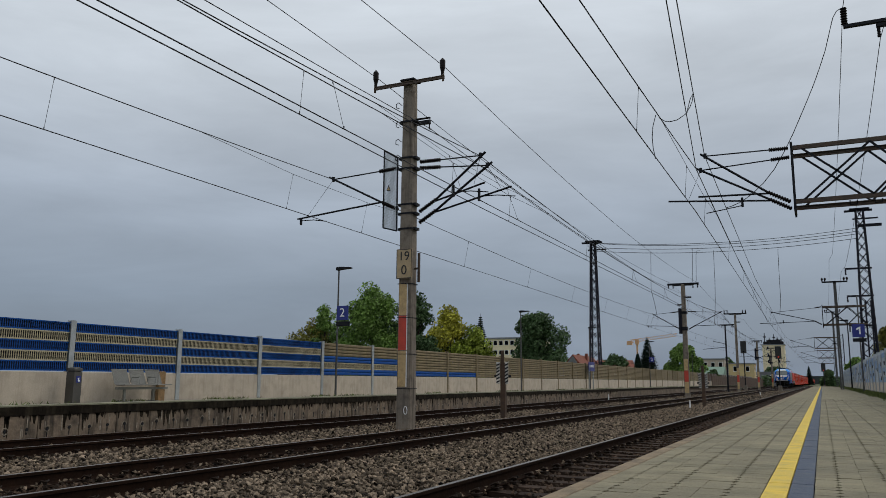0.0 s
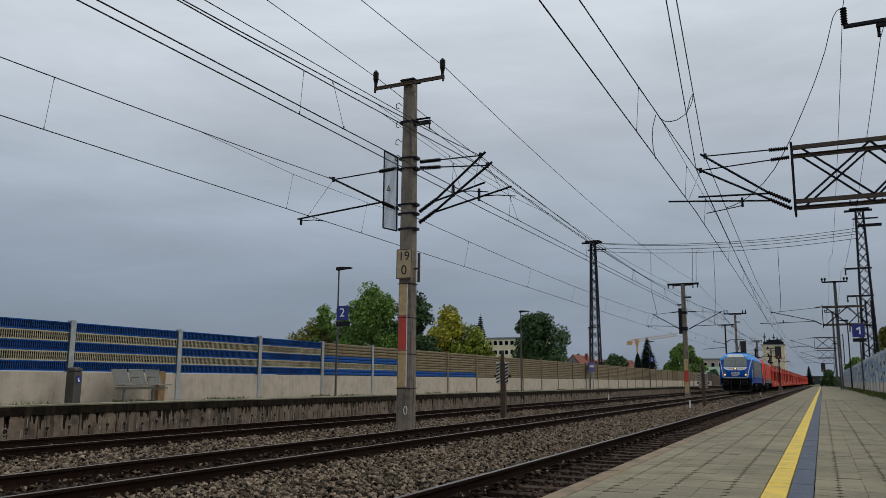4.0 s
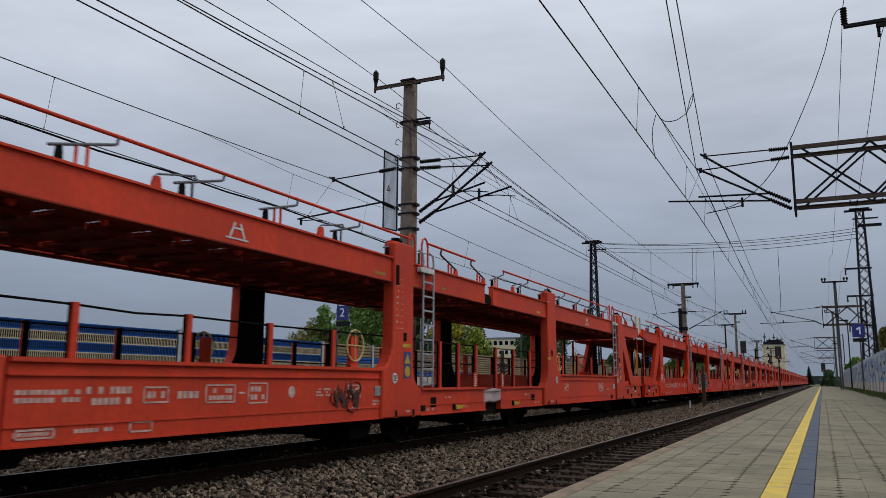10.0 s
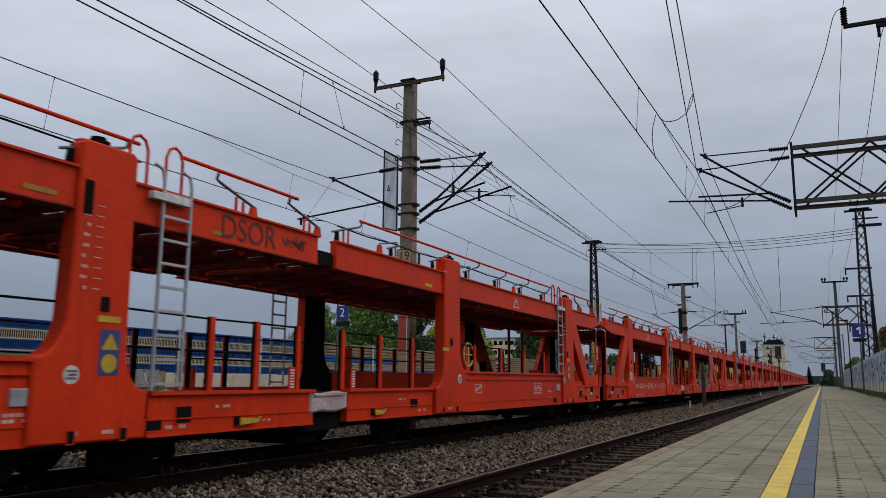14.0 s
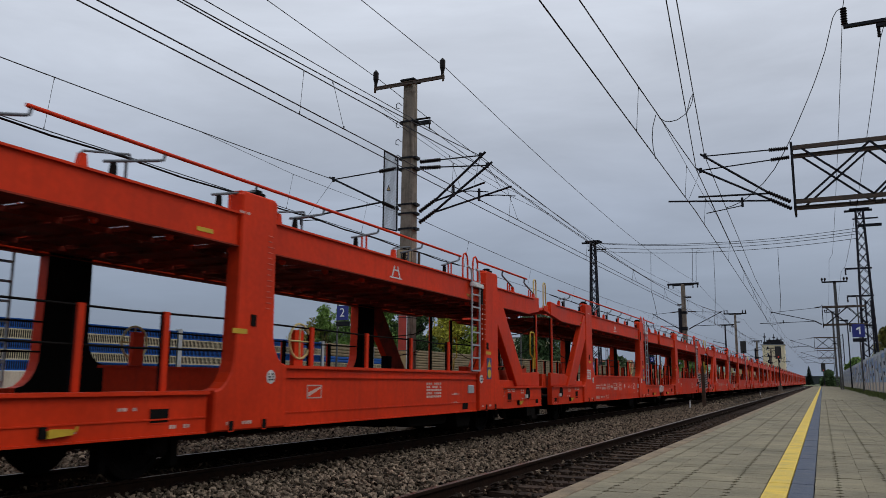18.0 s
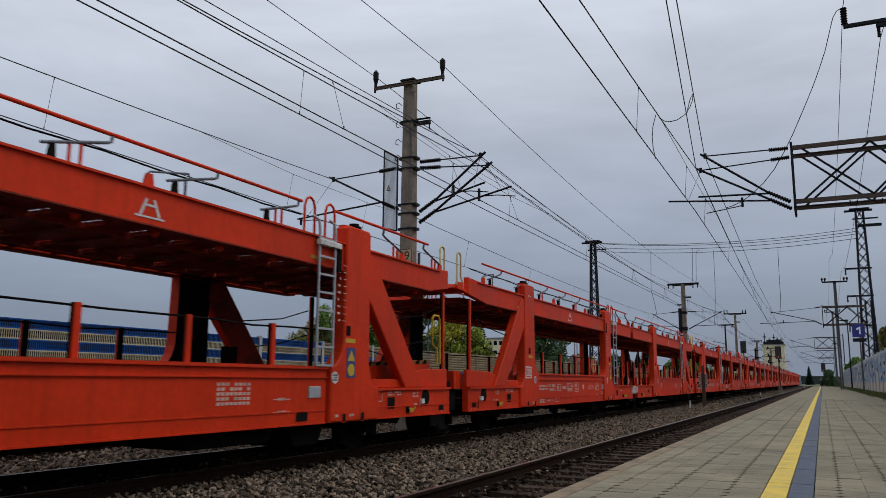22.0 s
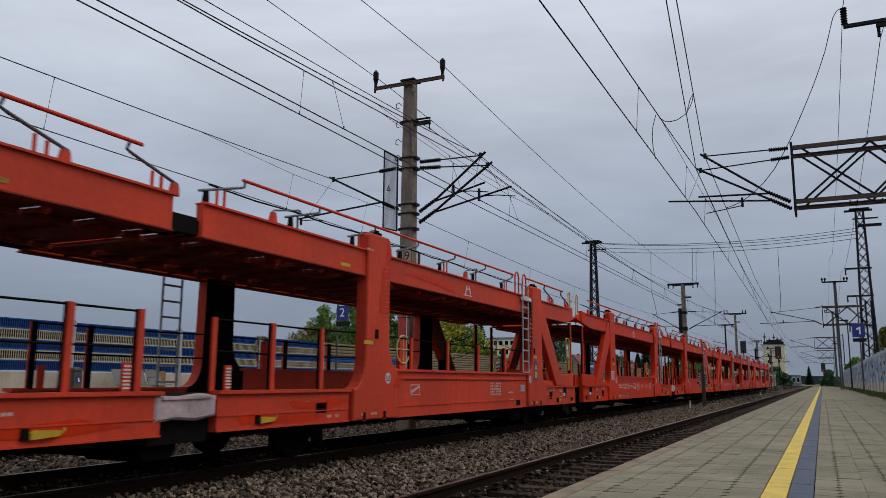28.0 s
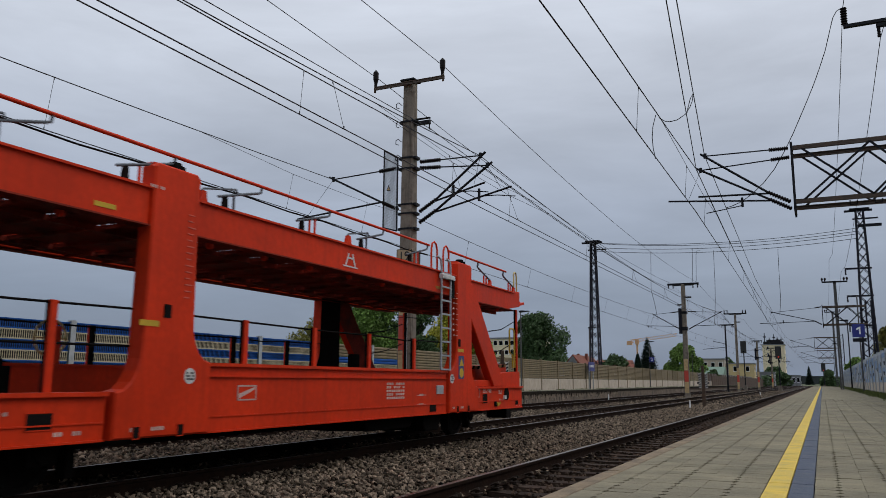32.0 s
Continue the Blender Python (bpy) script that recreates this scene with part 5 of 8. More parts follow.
    g = Geo()
    x = F + .003
    for y in (7.45, 23.15):
        for d in (-1, 1):
            g.beam((x, y + d * .05, 2.94), (x, y + d * .13, 2.76), .004, .03)
        g.box(x - .002, x + .002, y - .07, y + .07, 2.86, 2.885)
        g.box(x - .002, x + .002, y - .2, y + .2, 2.735, 2.755)
    S("deck_mark", g, "mark_white", how=None, far=False, kind="stuff")
    g = Geo()
    g.slab(F + .0, F + .02, 10.75, 11.02, .85, 1.0, .01)
    S("card_holder", g, "galv", how=15.34, far=False)
    # running gear: four single axles with springs and guards
    for y in (2.75, 12.72, 18.45, 28.28):
        ax = None
        for s in (-1, 1):
            g = Geo()
            x = s * 1.02
            for k in range(5):
                n = .62 - k * .11
                g.prism([(y - n, .60 - k * .035), (y, .545 - k * .035), (y + n, .60 - k * .035), (y + n, .625 - k * .035), (y, .575 - k * .035), (y - n, .625 - k * .035)], "x", x - .05, x + .05)
            g.box(x - .10, x + .13, y - .15, y + .15, .29, .55)
            g.prism([(y - .32, .6), (y - .22, .24), (y - .15, .24), (y - .15, .6)], "x", x - .02, x + .02)
            g.prism([(y + .32, .6), (y + .22, .24), (y + .15, .24), (y + .15, .6)], "x", x - .02, x + .02)
            g.lathe((x + s * .11, y, .42), (s, 0, 0), [(0, .12), (.05, .11), (.06, .05)], 10)
            g.box(x - .25, x - .1, y - .55, y - .45, .12, .55)
            g.box(x - .25, x - .1, y + .45, y + .55, .12, .55)
            ax = part("axle_guard", g, "under", w)
        wheelset(ax, y, .42)
    g = Geo()
    g.prism([(-.46, .55), (.36, .50), (.36, .95), (.22, 1.08), (-.40, 1.10), (-.46, 1.05)], "x", .55, 1.22, c=.03)
    g.prism([(-.16, .14), (.26, .12), (.40, .30), (.40, .52), (-.30, .52), (-.26, .28)], "x", .45, 1.1, c=.05)
    part("coupling_block", g, "under", w)
    g = Geo()
    g.prism([(-.46, .55), (.36, .50), (.36, .95), (.22, 1.08), (-.40, 1.10), (-.46, 1.05)], "x", -1.22, -.55)
    part("coupling_block", g, "under", w)
    buffers(w, .55, -1, .5, .36)
    buffers(w, 30.45, 1, .5, .36)
    g = Geo()
    g.box(-1.3, 1.3, .22, .38, .93, 1.27)
    g.box(-.3, .3, .2, .5, .85, 1.2, 1)
    g.tube([(.3, .45, .95), (.32, .2, .6), (.3, -.05, .45)], .035, 6, 1)
    g.tube([(-.3, .45, .95), (-.32, .2, .6), (-.3, -.05, .45)], .035, 6, 1)
    g.box(.62, 1.1, .1, .45, .25, .9, 1)
    for i in range(5):
        g.beam((-1.1 + i * .5, .215, 1.19), (-.95 + i * .5, .215, 1.27), .006, .1, 1)
    S("end_panel", g, [red, "under"])
    return w


wagon_fresh = wagon("red", "bright red double-deck car transporter wagon, empty")
wagon_faded = wagon("red_faded", "sun-faded red double-deck car transporter wagon, empty")
FADED = (0, 1, 3, 15)
TRAIN = []          # (thing, where its front coupling is in the train)
first = {False: wagon_fresh, True: wagon_faded}
used = set()
for k in range(19):
    f = k in FADED
    if f not in used:
        ob = first[f]
        used.add(f)
    else:
        ob = copy_thing(first[f], Matrix())
    TRAIN.append((ob, 31.0 * k))
# the last wagon has lost the hand wheel of its rear half
for c in [c for c in ob.children if c.name.startswith("hand_wheel")]:
    if c.location.y < 1 and sum(v.co.y for v in c.data.vertices) > 15.5 * len(c.data.vertices):
        bpy.data.objects.remove(c)


def spray(parent, y0, y1, z0, z1, x, seed, wide=.02):
    """A sprayed scrawl that spells nothing: blotched wedges and sagging arcs side by side."""
    rs = random.Random(seed)
    g = Geo()
    h = z1 - z0
    y = y0
    while y < y1:
        for _ in range(2):
            a, w = y + rs.uniform(-.05, .12), wide * rs.uniform(.5, 1.6)
            lo, hi, lean = z0 + h * rs.uniform(-.08, .45), z1 - h * rs.uniform(-.08, .35), rs.uniform(-.12, .14)
            mid = (lo + hi) / 2
            g.prism([(a, lo), (a + w * .3, lo), (a + w + lean * .5, mid), (a + w * .5 + lean, hi), (a + lean, hi), (a - w * .5 + lean * .5, mid)], "x", x, x + .002)
        c, r = y + rs.uniform(0, .15), rs.uniform(.08, .17)
        zc, s0 = z0 + h * rs.uniform(.3, .8), rs.uniform(0, 6)
        pts = [(x + .001, c + r * math.cos(s0 + k * .5), zc + h * .3 * math.sin(s0 + k * .5)) for k in range(6)]
        for p, q in zip(pts, pts[1:]):
            g.beam(p, q, .003, wide * rs.uniform(.3, .8), 0, (1, 0, 0))
        y += rs.uniform(.16, .30) * (h / .5)
    part("graffiti", g, "spray", parent, "black sprayed scrawl")


def patch(parent, outline, x):
    g = Geo()
    g.prism(outline, "x", x, x + .003)
    part("repainted_patch", g, "red", parent, "fresh red paint over faded red")


patch(TRAIN[3][0], [(4.02, 1.9), (4.28, 1.9), (4.28, 3.25), (4.20, 3.25), (4.20, 2.65), (4.02, 2.62)], 1.506)
for k in (3, 15):
    patch(TRAIN[k][0], [(19.60, 2.12), (19.90, 2.10), (19.91, 3.24), (19.80, 3.25), (19.79, 2.86), (19.66, 2.84), (19.66, 2.45), (19.60, 2.43)], 1.506)
    patch(TRAIN[k][0], [(16.5, .56), (17.9, .54), (18.3, .60), (17.6, .66), (17.1, .63), (16.8, .70), (16.4, .66)], 1.452)
    patch(TRAIN[k][0], [(17.5, .72), (18.4, .70), (18.9, .80), (18.2, .86), (17.9, .79), (17.4, .82)], 1.452)
    patch(TRAIN[k][0], [(20.1, .97), (20.35, 1.0), (20.4, 1.16), (20.2, 1.2)], 1.506)
patch(TRAIN[15][0], [(12.6, .60), (14.0, .56), (14.8, .62), (14.2, .72), (13.4, .66), (12.8, .76)], 1.452)
patch(TRAIN[15][0], [(20.5, 2.86), (21.6, 2.80), (22.6, 2.74), (22.4, 2.84), (21.2, 2.92)], 1.449)
patch(TRAIN[3][0], [(2.35, 1.30), (2.85, 1.75), (3.5, 2.75), (3.35, 2.75), (2.75, 1.95), (2.1, 1.1)], 1.486)
patch(TRAIN[3][0], [(4.6, 2.90), (5.0, 2.84), (4.9, 2.72), (4.8, 2.86)], 1.449)
patch(TRAIN[3][0], [(5.6, 2.80), (7.2, 2.74), (7.2, 2.70), (5.7, 2.74)], 1.449)
spray(TRAIN[3][0], 21.15, 24.7, .55, 1.08, 1.455, 3, .07)
spray(TRAIN[3][0], 20.9, 22.0, .48, .72, 1.457, 9, .045)
spray(TRAIN[1][0], 9.6, 10.2, .66, 1.04, 1.455, 5, .06)
spray(TRAIN[1][0], 9.65, 10.25, .62, .95, 1.457, 6, .05)
word("graffiti", "DSOR", .40, TRAIN[4][0], Matrix.Translation((1.452, 13.75, 2.85)) @ pose(0, 0, 0, 90, 0, 90), "spray")
spray(TRAIN[4][0], 14.5, 14.85, 2.80, 2.95, 1.45, 8, .025)


# ---- locomotives ----
def side_marks(t, s, blue):
    """Small lettering, plates and recesses along a locomotive's lower side, and dusty gear below it."""
    rs = random.Random(4)
    x = s * 1.497
    e = .2 if blue else 0

    def plate(name, y0, y1, z0, z1, mat, depth=.003, under=None):
        g = Geo()
        g.box(min(x - s * .01, x + s * depth), max(x - s * .01, x + s * depth), y0, y1, z0, z1)
        return part(name, g, mat, under or t)

    def text(y0, y1, z0, z1, rows, cols, mat="mark_pale", under=None):
        g = Geo()
        bars(g, y0, y1, z0, z1, rows, cols, x + s * .004, rs, 0, .85)
        part("lettering", g, mat, under or t)

    # name strips, weights, riders' marks
    text(11.50 + e * 3.6, 11.80 + e * 3.6, 1.285, 1.335, 2, 9)
    text(11.84 + e * 3.9, 12.36 + e * 4.2, 1.265, 1.355, 1, 8, "mark_ochre")
    text(12.38 + e * 5.8, 12.48 + e * 5.8, 1.05, 1.35, 5, 1)
    text(12.52 + e * 5.8, 12.66 + e * 5.8, 1.05, 1.35, 5, 2)
    for y in (4.55, 7.36, 13.15, 14.46):
        g = Geo()
        g.add([(x, y, 1.06), (x, y + .13, 1.06), (x, y + .09, 1.035), (x, y + .04, 1.035)], [(0, 1, 2, 3)])
        part("jack_mark", g, "mark_pale", t)
    for y in (6.52, 8.06, 8.72, 8.91, 9.11, 11.56, 13.95):
        plate("white_plate", y, y + (.14 if y > 13 else .085), 1.015, 1.09, "mark_pale")
    text(4.47, 4.76, 1.335, 1.375, 1, 8)
    text(5.61, 5.90, 1.325, 1.365, 2, 7)
    text(6.02, 6.32, 1.29, 1.37, 2, 6)
    text(8.45, 9.85, 1.225, 1.325, 1, 14)
    if not blue:
        pl = plate("data_plate", 13.21, 14.26, 1.245, 1.365, "mark_pale")
        text(13.62, 13.80, 1.27, 1.34, 1, 1, "loco_grey", pl)
        text(13.84, 14.22, 1.26, 1.35, 3, 7, "loco_grey", pl)
    else:
        g = Geo()
        g.lathe((x - s * .005, 4.60, 1.19), (s, 0, 0), [(0, .125), (.008, .125)], 20)
        g.lathe((x - s * .004, 4.60, 1.19), (s, 0, 0), [(0, .095), (.010, .095)], 20, 1)
        part("round_plate", g, ["loco_red", "mark_white"], t, "round white plate with a red rim")
        text(2.27, 2.7, 1.01, 1.08, 2, 6)
        text(11.9, 12.23, 1.01, 1.08, 2, 5)
        for y in (4.2, 6.0, 8.4, 10.6, 13.08, 14.21, 14.72):
            text(y, y + .08, 1.455, 1.475, 1, 2)
    for y in ((1.32, 16.6) if blue else ()):
        h = plate("skirt_hatch", y, y + .28, 1.12, 1.33, "black")
        plate("white_plate", y + .1, y + .145, 1.0, 1.06, "mark_pale", under=h)
    for y, z0 in ((5.22, 1.21), (6.42, 1.18)):
        h = plate("skirt_hatch", y, y + .31, z0, z0 + .18, "black", .004)
        plate("latch", y + .04, y + .27, z0 + .08, z0 + .10, "bracket", .007, h)
    # seam above the lower edge of the side wall
    plate("side_seam", 4.2, 14.9, 1.365 if blue else 1.545, 1.373 if blue else 1.552, "black", .0015)
    # gear hanging under the floor
    for y in (5.5, 12.75, 15.05, 2.95):
        g = Geo()
        g.tube([(s * 1.22, y, .30), (s * 1.24, y + .05, .86)], .05, 8)
        part("damper", g, "steel_dusty", t, "dusty vertical damper")
    for y in (14.25, 3.2):
        g = Geo()
        g.tube([(s * 1.26, y - .3, .71), (s * 1.26, y + .35, .70)], .06, 8)
        part("air_cylinder", g, "steel_dusty", t)
    for y0, y1, z0, z1 in ((6.36, 6.64, .68, .92), (8.68, 8.80, .76, .86), (8.90, 9.2, .72, .86), (13.3, 13.55, .60, .76), (9.5, 9.9, .60, .84)):
        g = Geo()
        g.box(min(s * 1.3, s * 1.40), max(s * 1.3, s * 1.40), y0, y1, z0, z1)
        part("gear_box", g, "steel_dusty", t)
    for y0, z0 in ((7.52, .77), (7.86, .79), (6.48, .72)):
        g = Geo()
        g.box(min(s * 1.37, s * 1.405), max(s * 1.37, s * 1.405), y0, y0 + (.18 if y0 == 7.52 else .06), z0, z0 + .11)
        part("label_plate", g, "mark_pale", t)


def width(z):
    """Half width of a locomotive body at height z."""
    pts = ((.8, 1.44), (1.0, 1.49), (3.25, 1.47), (3.42, 1.42), (3.62, 1.27), (3.88, .98), (3.96, .80))
    return float(np.interp(z, [p[0] for p in pts], [p[1] for p in pts]))


LL = 18.0


def nose(z):
    """How far the front leans back at height z."""
    pts = ((.8, .72), (1.45, .66), (1.6, .62), (2.30, .78), (2.6, .97), (3.5, 1.42), (3.75, 1.66), (3.88, 1.9), (3.96, 2.2))
    return float(np.interp(z, [p[0] for p in pts], [p[1] for p in pts]))


def front_y(x, z):
    """The front surface: gently bowed, falling away to the corners."""
    u = abs(x) / width(z)
    return nose(z) + .08 * u * u + (.37 * (u - .75) / .25 if u > .75 else 0)


US = (-1, -.97, -.86, -.78, -.75, -.72, -.5, -.25, 0, .25, .5, .72, .75, .78, .86, .97, 1)


def plan(z):
    """The body's outline at height z."""
    w = width(z)
    f = [(u * w, front_y(u * w, z), z) for u in US]
    mid = [(w, y, z) for y in (3.2, 9.0, LL - 3.2)]
    return f + mid + [(-x, LL - y, z) for x, y, _ in f] + [(-x, LL - y, z) for x, y, _ in mid]


def front_patch(g, corners, off=.008, n=8, m=0, rear=False):
    """A patch that follows the front, between four corners (x, z) given round."""
    a, b, c, d = (Vector((*p, 0)) for p in corners)
    v = []
    for j in range(n + 1):
        for i in range(n + 1):
            s, t = i / n, j / n
            p = (a * (1 - s) + b * s) * (1 - t) + (d * (1 - s) + c * s) * t
            y = front_y(p.x, p.y) - off
            v.append((-p.x, LL - y, p.y) if rear else (p.x, y, p.y))
    f = [(j * (n + 1) + i, j * (n + 1) + i + 1, (j + 1) * (n + 1) + i + 1, (j + 1) * (n + 1) + i) for j in range(n) for i in range(n)]
    g.add(v, f, m, True)


def loco(kind):
    blue = kind == "blue"
    body = "loco_blue" if blue else "loco_red"
    t = thing("electric_locomotive", "blue electric locomotive with ribbed grey side panels, headlights on" if blue else "red electric locomotive with grey skirt and grey roof", "locomotive", group="locomotives of the train")
    g = Geo()
    zs = [1.45, 1.5, 1.55, 1.6, 1.9, 2.3, 2.5, 2.8, 3.1, 3.3, 3.45, 3.62, 3.78, 3.88, 3.96]
    # bottom stretch is cut away over the bogies
    g.rings([plan(z) for z in zs], 0, True)
    nb = len(g.f)
    low = plan(1.46)
    ring = [(x, min(max(y, .84), LL - .84), 0) for x, y, _ in low]
    g.rings([[(x, y, z) for x, y, _ in ring] for z in (1.0, 1.452)], 0)
    n = len(plan(1.0))
    for i, f in enumerate(g.f):
        z = sum(g.v[k][2] for k in f) / len(f)
        x = sum(abs(g.v[k][0]) for k in f) / len(f)
        y = sum(g.v[k][1] for k in f) / len(f)
        # the blue body's roof faces take the lighter blue that stands for sky light
        if z > 3.36 and (blue or 2.9 < y < LL - 3.3):
            g.m[i] = 1
        elif i >= nb:
            g.m[i] = 3 if x < 1.40 else (0 if blue else 2)
    for i in range(nb - 2, len(g.f)):
        g.smooth[i] = False
    part("body", g, [body, "loco_light_blue" if blue else "loco_roof", "loco_grey", "under"], t)
    for d in (0, 1):
        g = Geo()
        rot = (lambda p: p) if not d else (lambda p: (-p[0], LL - p[1], p[2]))
        # skirt corners beside the buffers
        for s in (-1, 1):
            v = [rot((s * 1.48, y, z)) for y, z in ((.86, .82), (2.0, .82), (2.35, 1.02), (.86, 1.02))] + [rot((s * 1.36, y, z)) for y, z in ((.86, .82), (2.0, .82), (2.35, 1.02), (.86, 1.02))]
            g.add(v, [(0, 1, 2, 3), (4, 5, 6, 7), (0, 1, 5, 4), (1, 2, 6, 5), (3, 0, 4, 7), (2, 3, 7, 6)])
        part("skirt", g, body if blue else "loco_grey", t)
        rear = bool(d)
        # windscreen and its frame
        g = Geo()
        front_patch(g, ((-1.14, 2.58), (1.14, 2.58), (1.06, 3.53), (-1.06, 3.53)), .006, 10, 1, rear)
        front_patch(g, ((-1.10, 2.61), (-.02, 2.61), (-.02, 3.50), (-1.01, 3.50)), .016, 8, 0, rear)
        front_patch(g, ((.02, 2.61), (1.10, 2.61), (1.01, 3.50), (.02, 3.50)), .016, 8, 0, rear)
        part("windscreen", g, ["screen", "black"], t, "windscreen in two panes, sky reflection partly put into its grey colour")
        for x in (-.35, .35):
            g = Geo()
            pts = [(x * .4, front_y(x * .4, 2.45) - .03, 2.45), (x, front_y(x, 2.8) - .04, 2.8), (x * 1.1, front_y(x, 3.2) - .04, 3.2)]
            g.tube([rot(p) for p in pts], .008, 5)
            part("wiper", g, "black", t)
        g = Geo()
        front_patch(g, ((-1.05, 3.54), (1.05, 3.54), (.90, 3.87), (-.90, 3.87)), .010, 8, 0, rear)
        part("brow", g, "loco_white" if blue else "loco_red", t)
        if blue:
            g = Geo()
            front_patch(g, ((-.98, 2.34), (.98, 2.34), (1.12, 2.57), (-1.12, 2.57)), .010, 10, 0, rear)
            front_patch(g, ((-.6, 2.24), (.6, 2.24), (.98, 2.345), (-.98, 2.345)), .010, 8, 0, rear)
            front_patch(g, ((-.16, 2.29), (.16, 2.29), (.16, 2.48), (-.16, 2.48)), .02, 3, 1, rear)
            front_patch(g, ((-.75, 2.38), (-.25, 2.36), (-.25, 2.51), (-.75, 2.51)), .016, 3, 2, rear)
            front_patch(g, ((.25, 2.36), (.75, 2.38), (.75, 2.51), (.25, 2.51)), .016, 3, 2, rear)
            part("light_panel", g, ["loco_white", "black", "galv"], t, "white panel under the windscreen")
            g = Geo()
            front_patch(g, ((-.05, 2.335), (.05, 2.335), (.05, 2.435), (-.05, 2.435)), .03, 3, 0, rear)
            part("top_lamp", g, "sign_white" if rear else "lamp_warm", t)
            # white chin stripe rising to the cab sides
            g = Geo()
            front_patch(g, ((-1.06, 1.47), (1.06, 1.47), (1.04, 1.59), (-1.04, 1.59)), .012, 14, 0, rear)
            for s in (-1, 1):
                pts = [(1.06, 1.50), (1.15, 1.58), (1.20, 1.80), (1.26, 2.15), (1.34, 2.55), (1.415, 2.9), (1.455, 3.12)]
                pin = [(1.04, 1.585), (1.09, 1.63), (1.135, 1.82), (1.20, 2.165), (1.282, 2.572), (1.365, 2.92), (1.418, 3.14)]
                for k in range(6):
                    front_patch(g, ((s * pts[k][0], pts[k][1]), (s * pts[k + 1][0], pts[k + 1][1]), (s * pin[k + 1][0], pin[k + 1][1]), (s * pin[k][0], pin[k][1])), .012, 4, 0, rear)
                side = [(1.66, 3.02), (1.71, 3.10), (1.77, 3.17), (1.85, 3.23), (1.95, 3.275), (2.08, 3.30), (2.25, 3.315), (2.55, 3.32)]
                for (ya, za), (yb, zb) in zip(side, side[1:]):
                    g.beam(rot((s * 1.475, ya, za)), rot((s * 1.475, yb, zb)), .05, .05, 0, (1, 0, 0))
                g.tube([rot((s * 1.48, 1.16, 1.50)), rot((s * 1.52, 1.14, 1.58)), rot((s * 1.52, 1.18, 1.95)), rot((s * 1.52, 1.34, 2.30)), rot((s * 1.48, 1.36, 2.32))], .018, 5)
            part("white_stripe", g, "loco_white", t)
            # company letters as plain striped shapes
            g = Geo()
            for k in range(6):
                z = 1.86 + k * .04
                for x0, x1 in ((-.38, -.16), (-.11, .11), (.16, .38)):
                    lean = .02 * k / 5
                    front_patch(g, ((x0 + lean, z), (x1 + lean, z), (x1 + lean, z + .024), (x0 + lean, z + .024)), .012, 2, 0, rear)
            for x0, x1 in ((-.36, -.08), (-.05, .0), (.04, .38)):
                front_patch(g, ((x0, 1.79), (x1, 1.79), (x1, 1.825), (x0, 1.825)), .012, 2, 0, rear)
            for k in range(7):
                front_patch(g, ((-.28 + k * .08, 1.68), (-.225 + k * .08, 1.68), (-.225 + k * .08, 1.76), (-.28 + k * .08, 1.76)), .012, 2, 0, rear)
            part("front_emblem", g, "mark_white", t, "white striped emblem with bars below")
        else:
            g = Geo()
            front_patch(g, ((.34, 1.98), (1.0, 1.98), (1.0, 2.22), (.34, 2.22)), .010, 6, 0, rear)
            front_patch(g, ((-1.0, 1.98), (-.34, 1.98), (-.34, 2.22), (-1.0, 2.22)), .010, 6, 0, rear)
            part("white_panel", g, "loco_white", t)
            g = Geo()
            for x0, x1, z0, z1 in ((-.24, .24, 1.98, 2.01), (-.24, .24, 2.19, 2.22), (-.24, -.20, 2.01, 2.19), (.20, .24, 2.01, 2.19), (-.13, -.03, 2.04, 2.16), (.03, .13, 2.04, 2.16)):
                front_patch(g, ((x0, z0), (x1, z0), (x1, z1), (x0, z1)), .012, 2, 0, rear)
            part("front_emblem", g, "mark_white", t)
            g = Geo()
            front_patch(g, ((-.11, 2.33), (.11, 2.33), (.11, 2.46), (-.11, 2.46)), .014, 3, 0, rear)
            part("top_lamp", g, "galv", t)
            for s in (-1, 1):
                g = Geo()
                p0, p1 = rot((s * 1.36, .66, .86)), rot((s * 1.494, 1.06, 1.45))
                g.box(min(p0[0], p1[0]), max(p0[0], p1[0]), min(p0[1], p1[1]), max(p0[1], p1[1]), .86, 1.46)
                cb = part("corner_block", g, "loco_red", t)
                g = Geo()
                p0, p1 = rot((s * 1.494, .70, .9)), rot((s * 1.498, 1.02, 1.0))
                g.box(min(p0[0], p1[0]), max(p0[0], p1[0]), min(p0[1], p1[1]), max(p0[1], p1[1]), .9, 1.0)
                part("pale_plate", g, "loco_white", cb)
        for s in (-1, 1):
            g = Geo()
            q = ((s * .82, 1.68), (s * 1.09, 1.70), (s * 1.17, 2.20), (s * 1.0, 2.20)) if blue else ((s * .50, 1.62), (s * 1.02, 1.62), (s * 1.02, 1.86), (s * .50, 1.86))
            front_patch(g, q, .012, 4, 0, rear)
            lamp = part("headlight", g, "lamp_glass" if blue else "window_dark", t)
            g = Geo()
            o = -.09 if blue else -.2
            bx, bz = s * (1.055 + o), 1.80 - (0 if blue else .08)
            g.lathe(rot((bx, front_y(bx, bz) - .045, bz)), rot((0, 1, 0)) if not d else (0, -1, 0), [(-.012, .012), (-.008, .034), (0, .05), (.03, .055)], 14)
            part("bulb", g, "lamp_warm" if (blue and not rear) else "galv", lamp)
        # cab side windows, doors, handrails
        rotc = (lambda p: p) if not d else (lambda p: (-p[0], LL + .28 - p[1], p[2]))
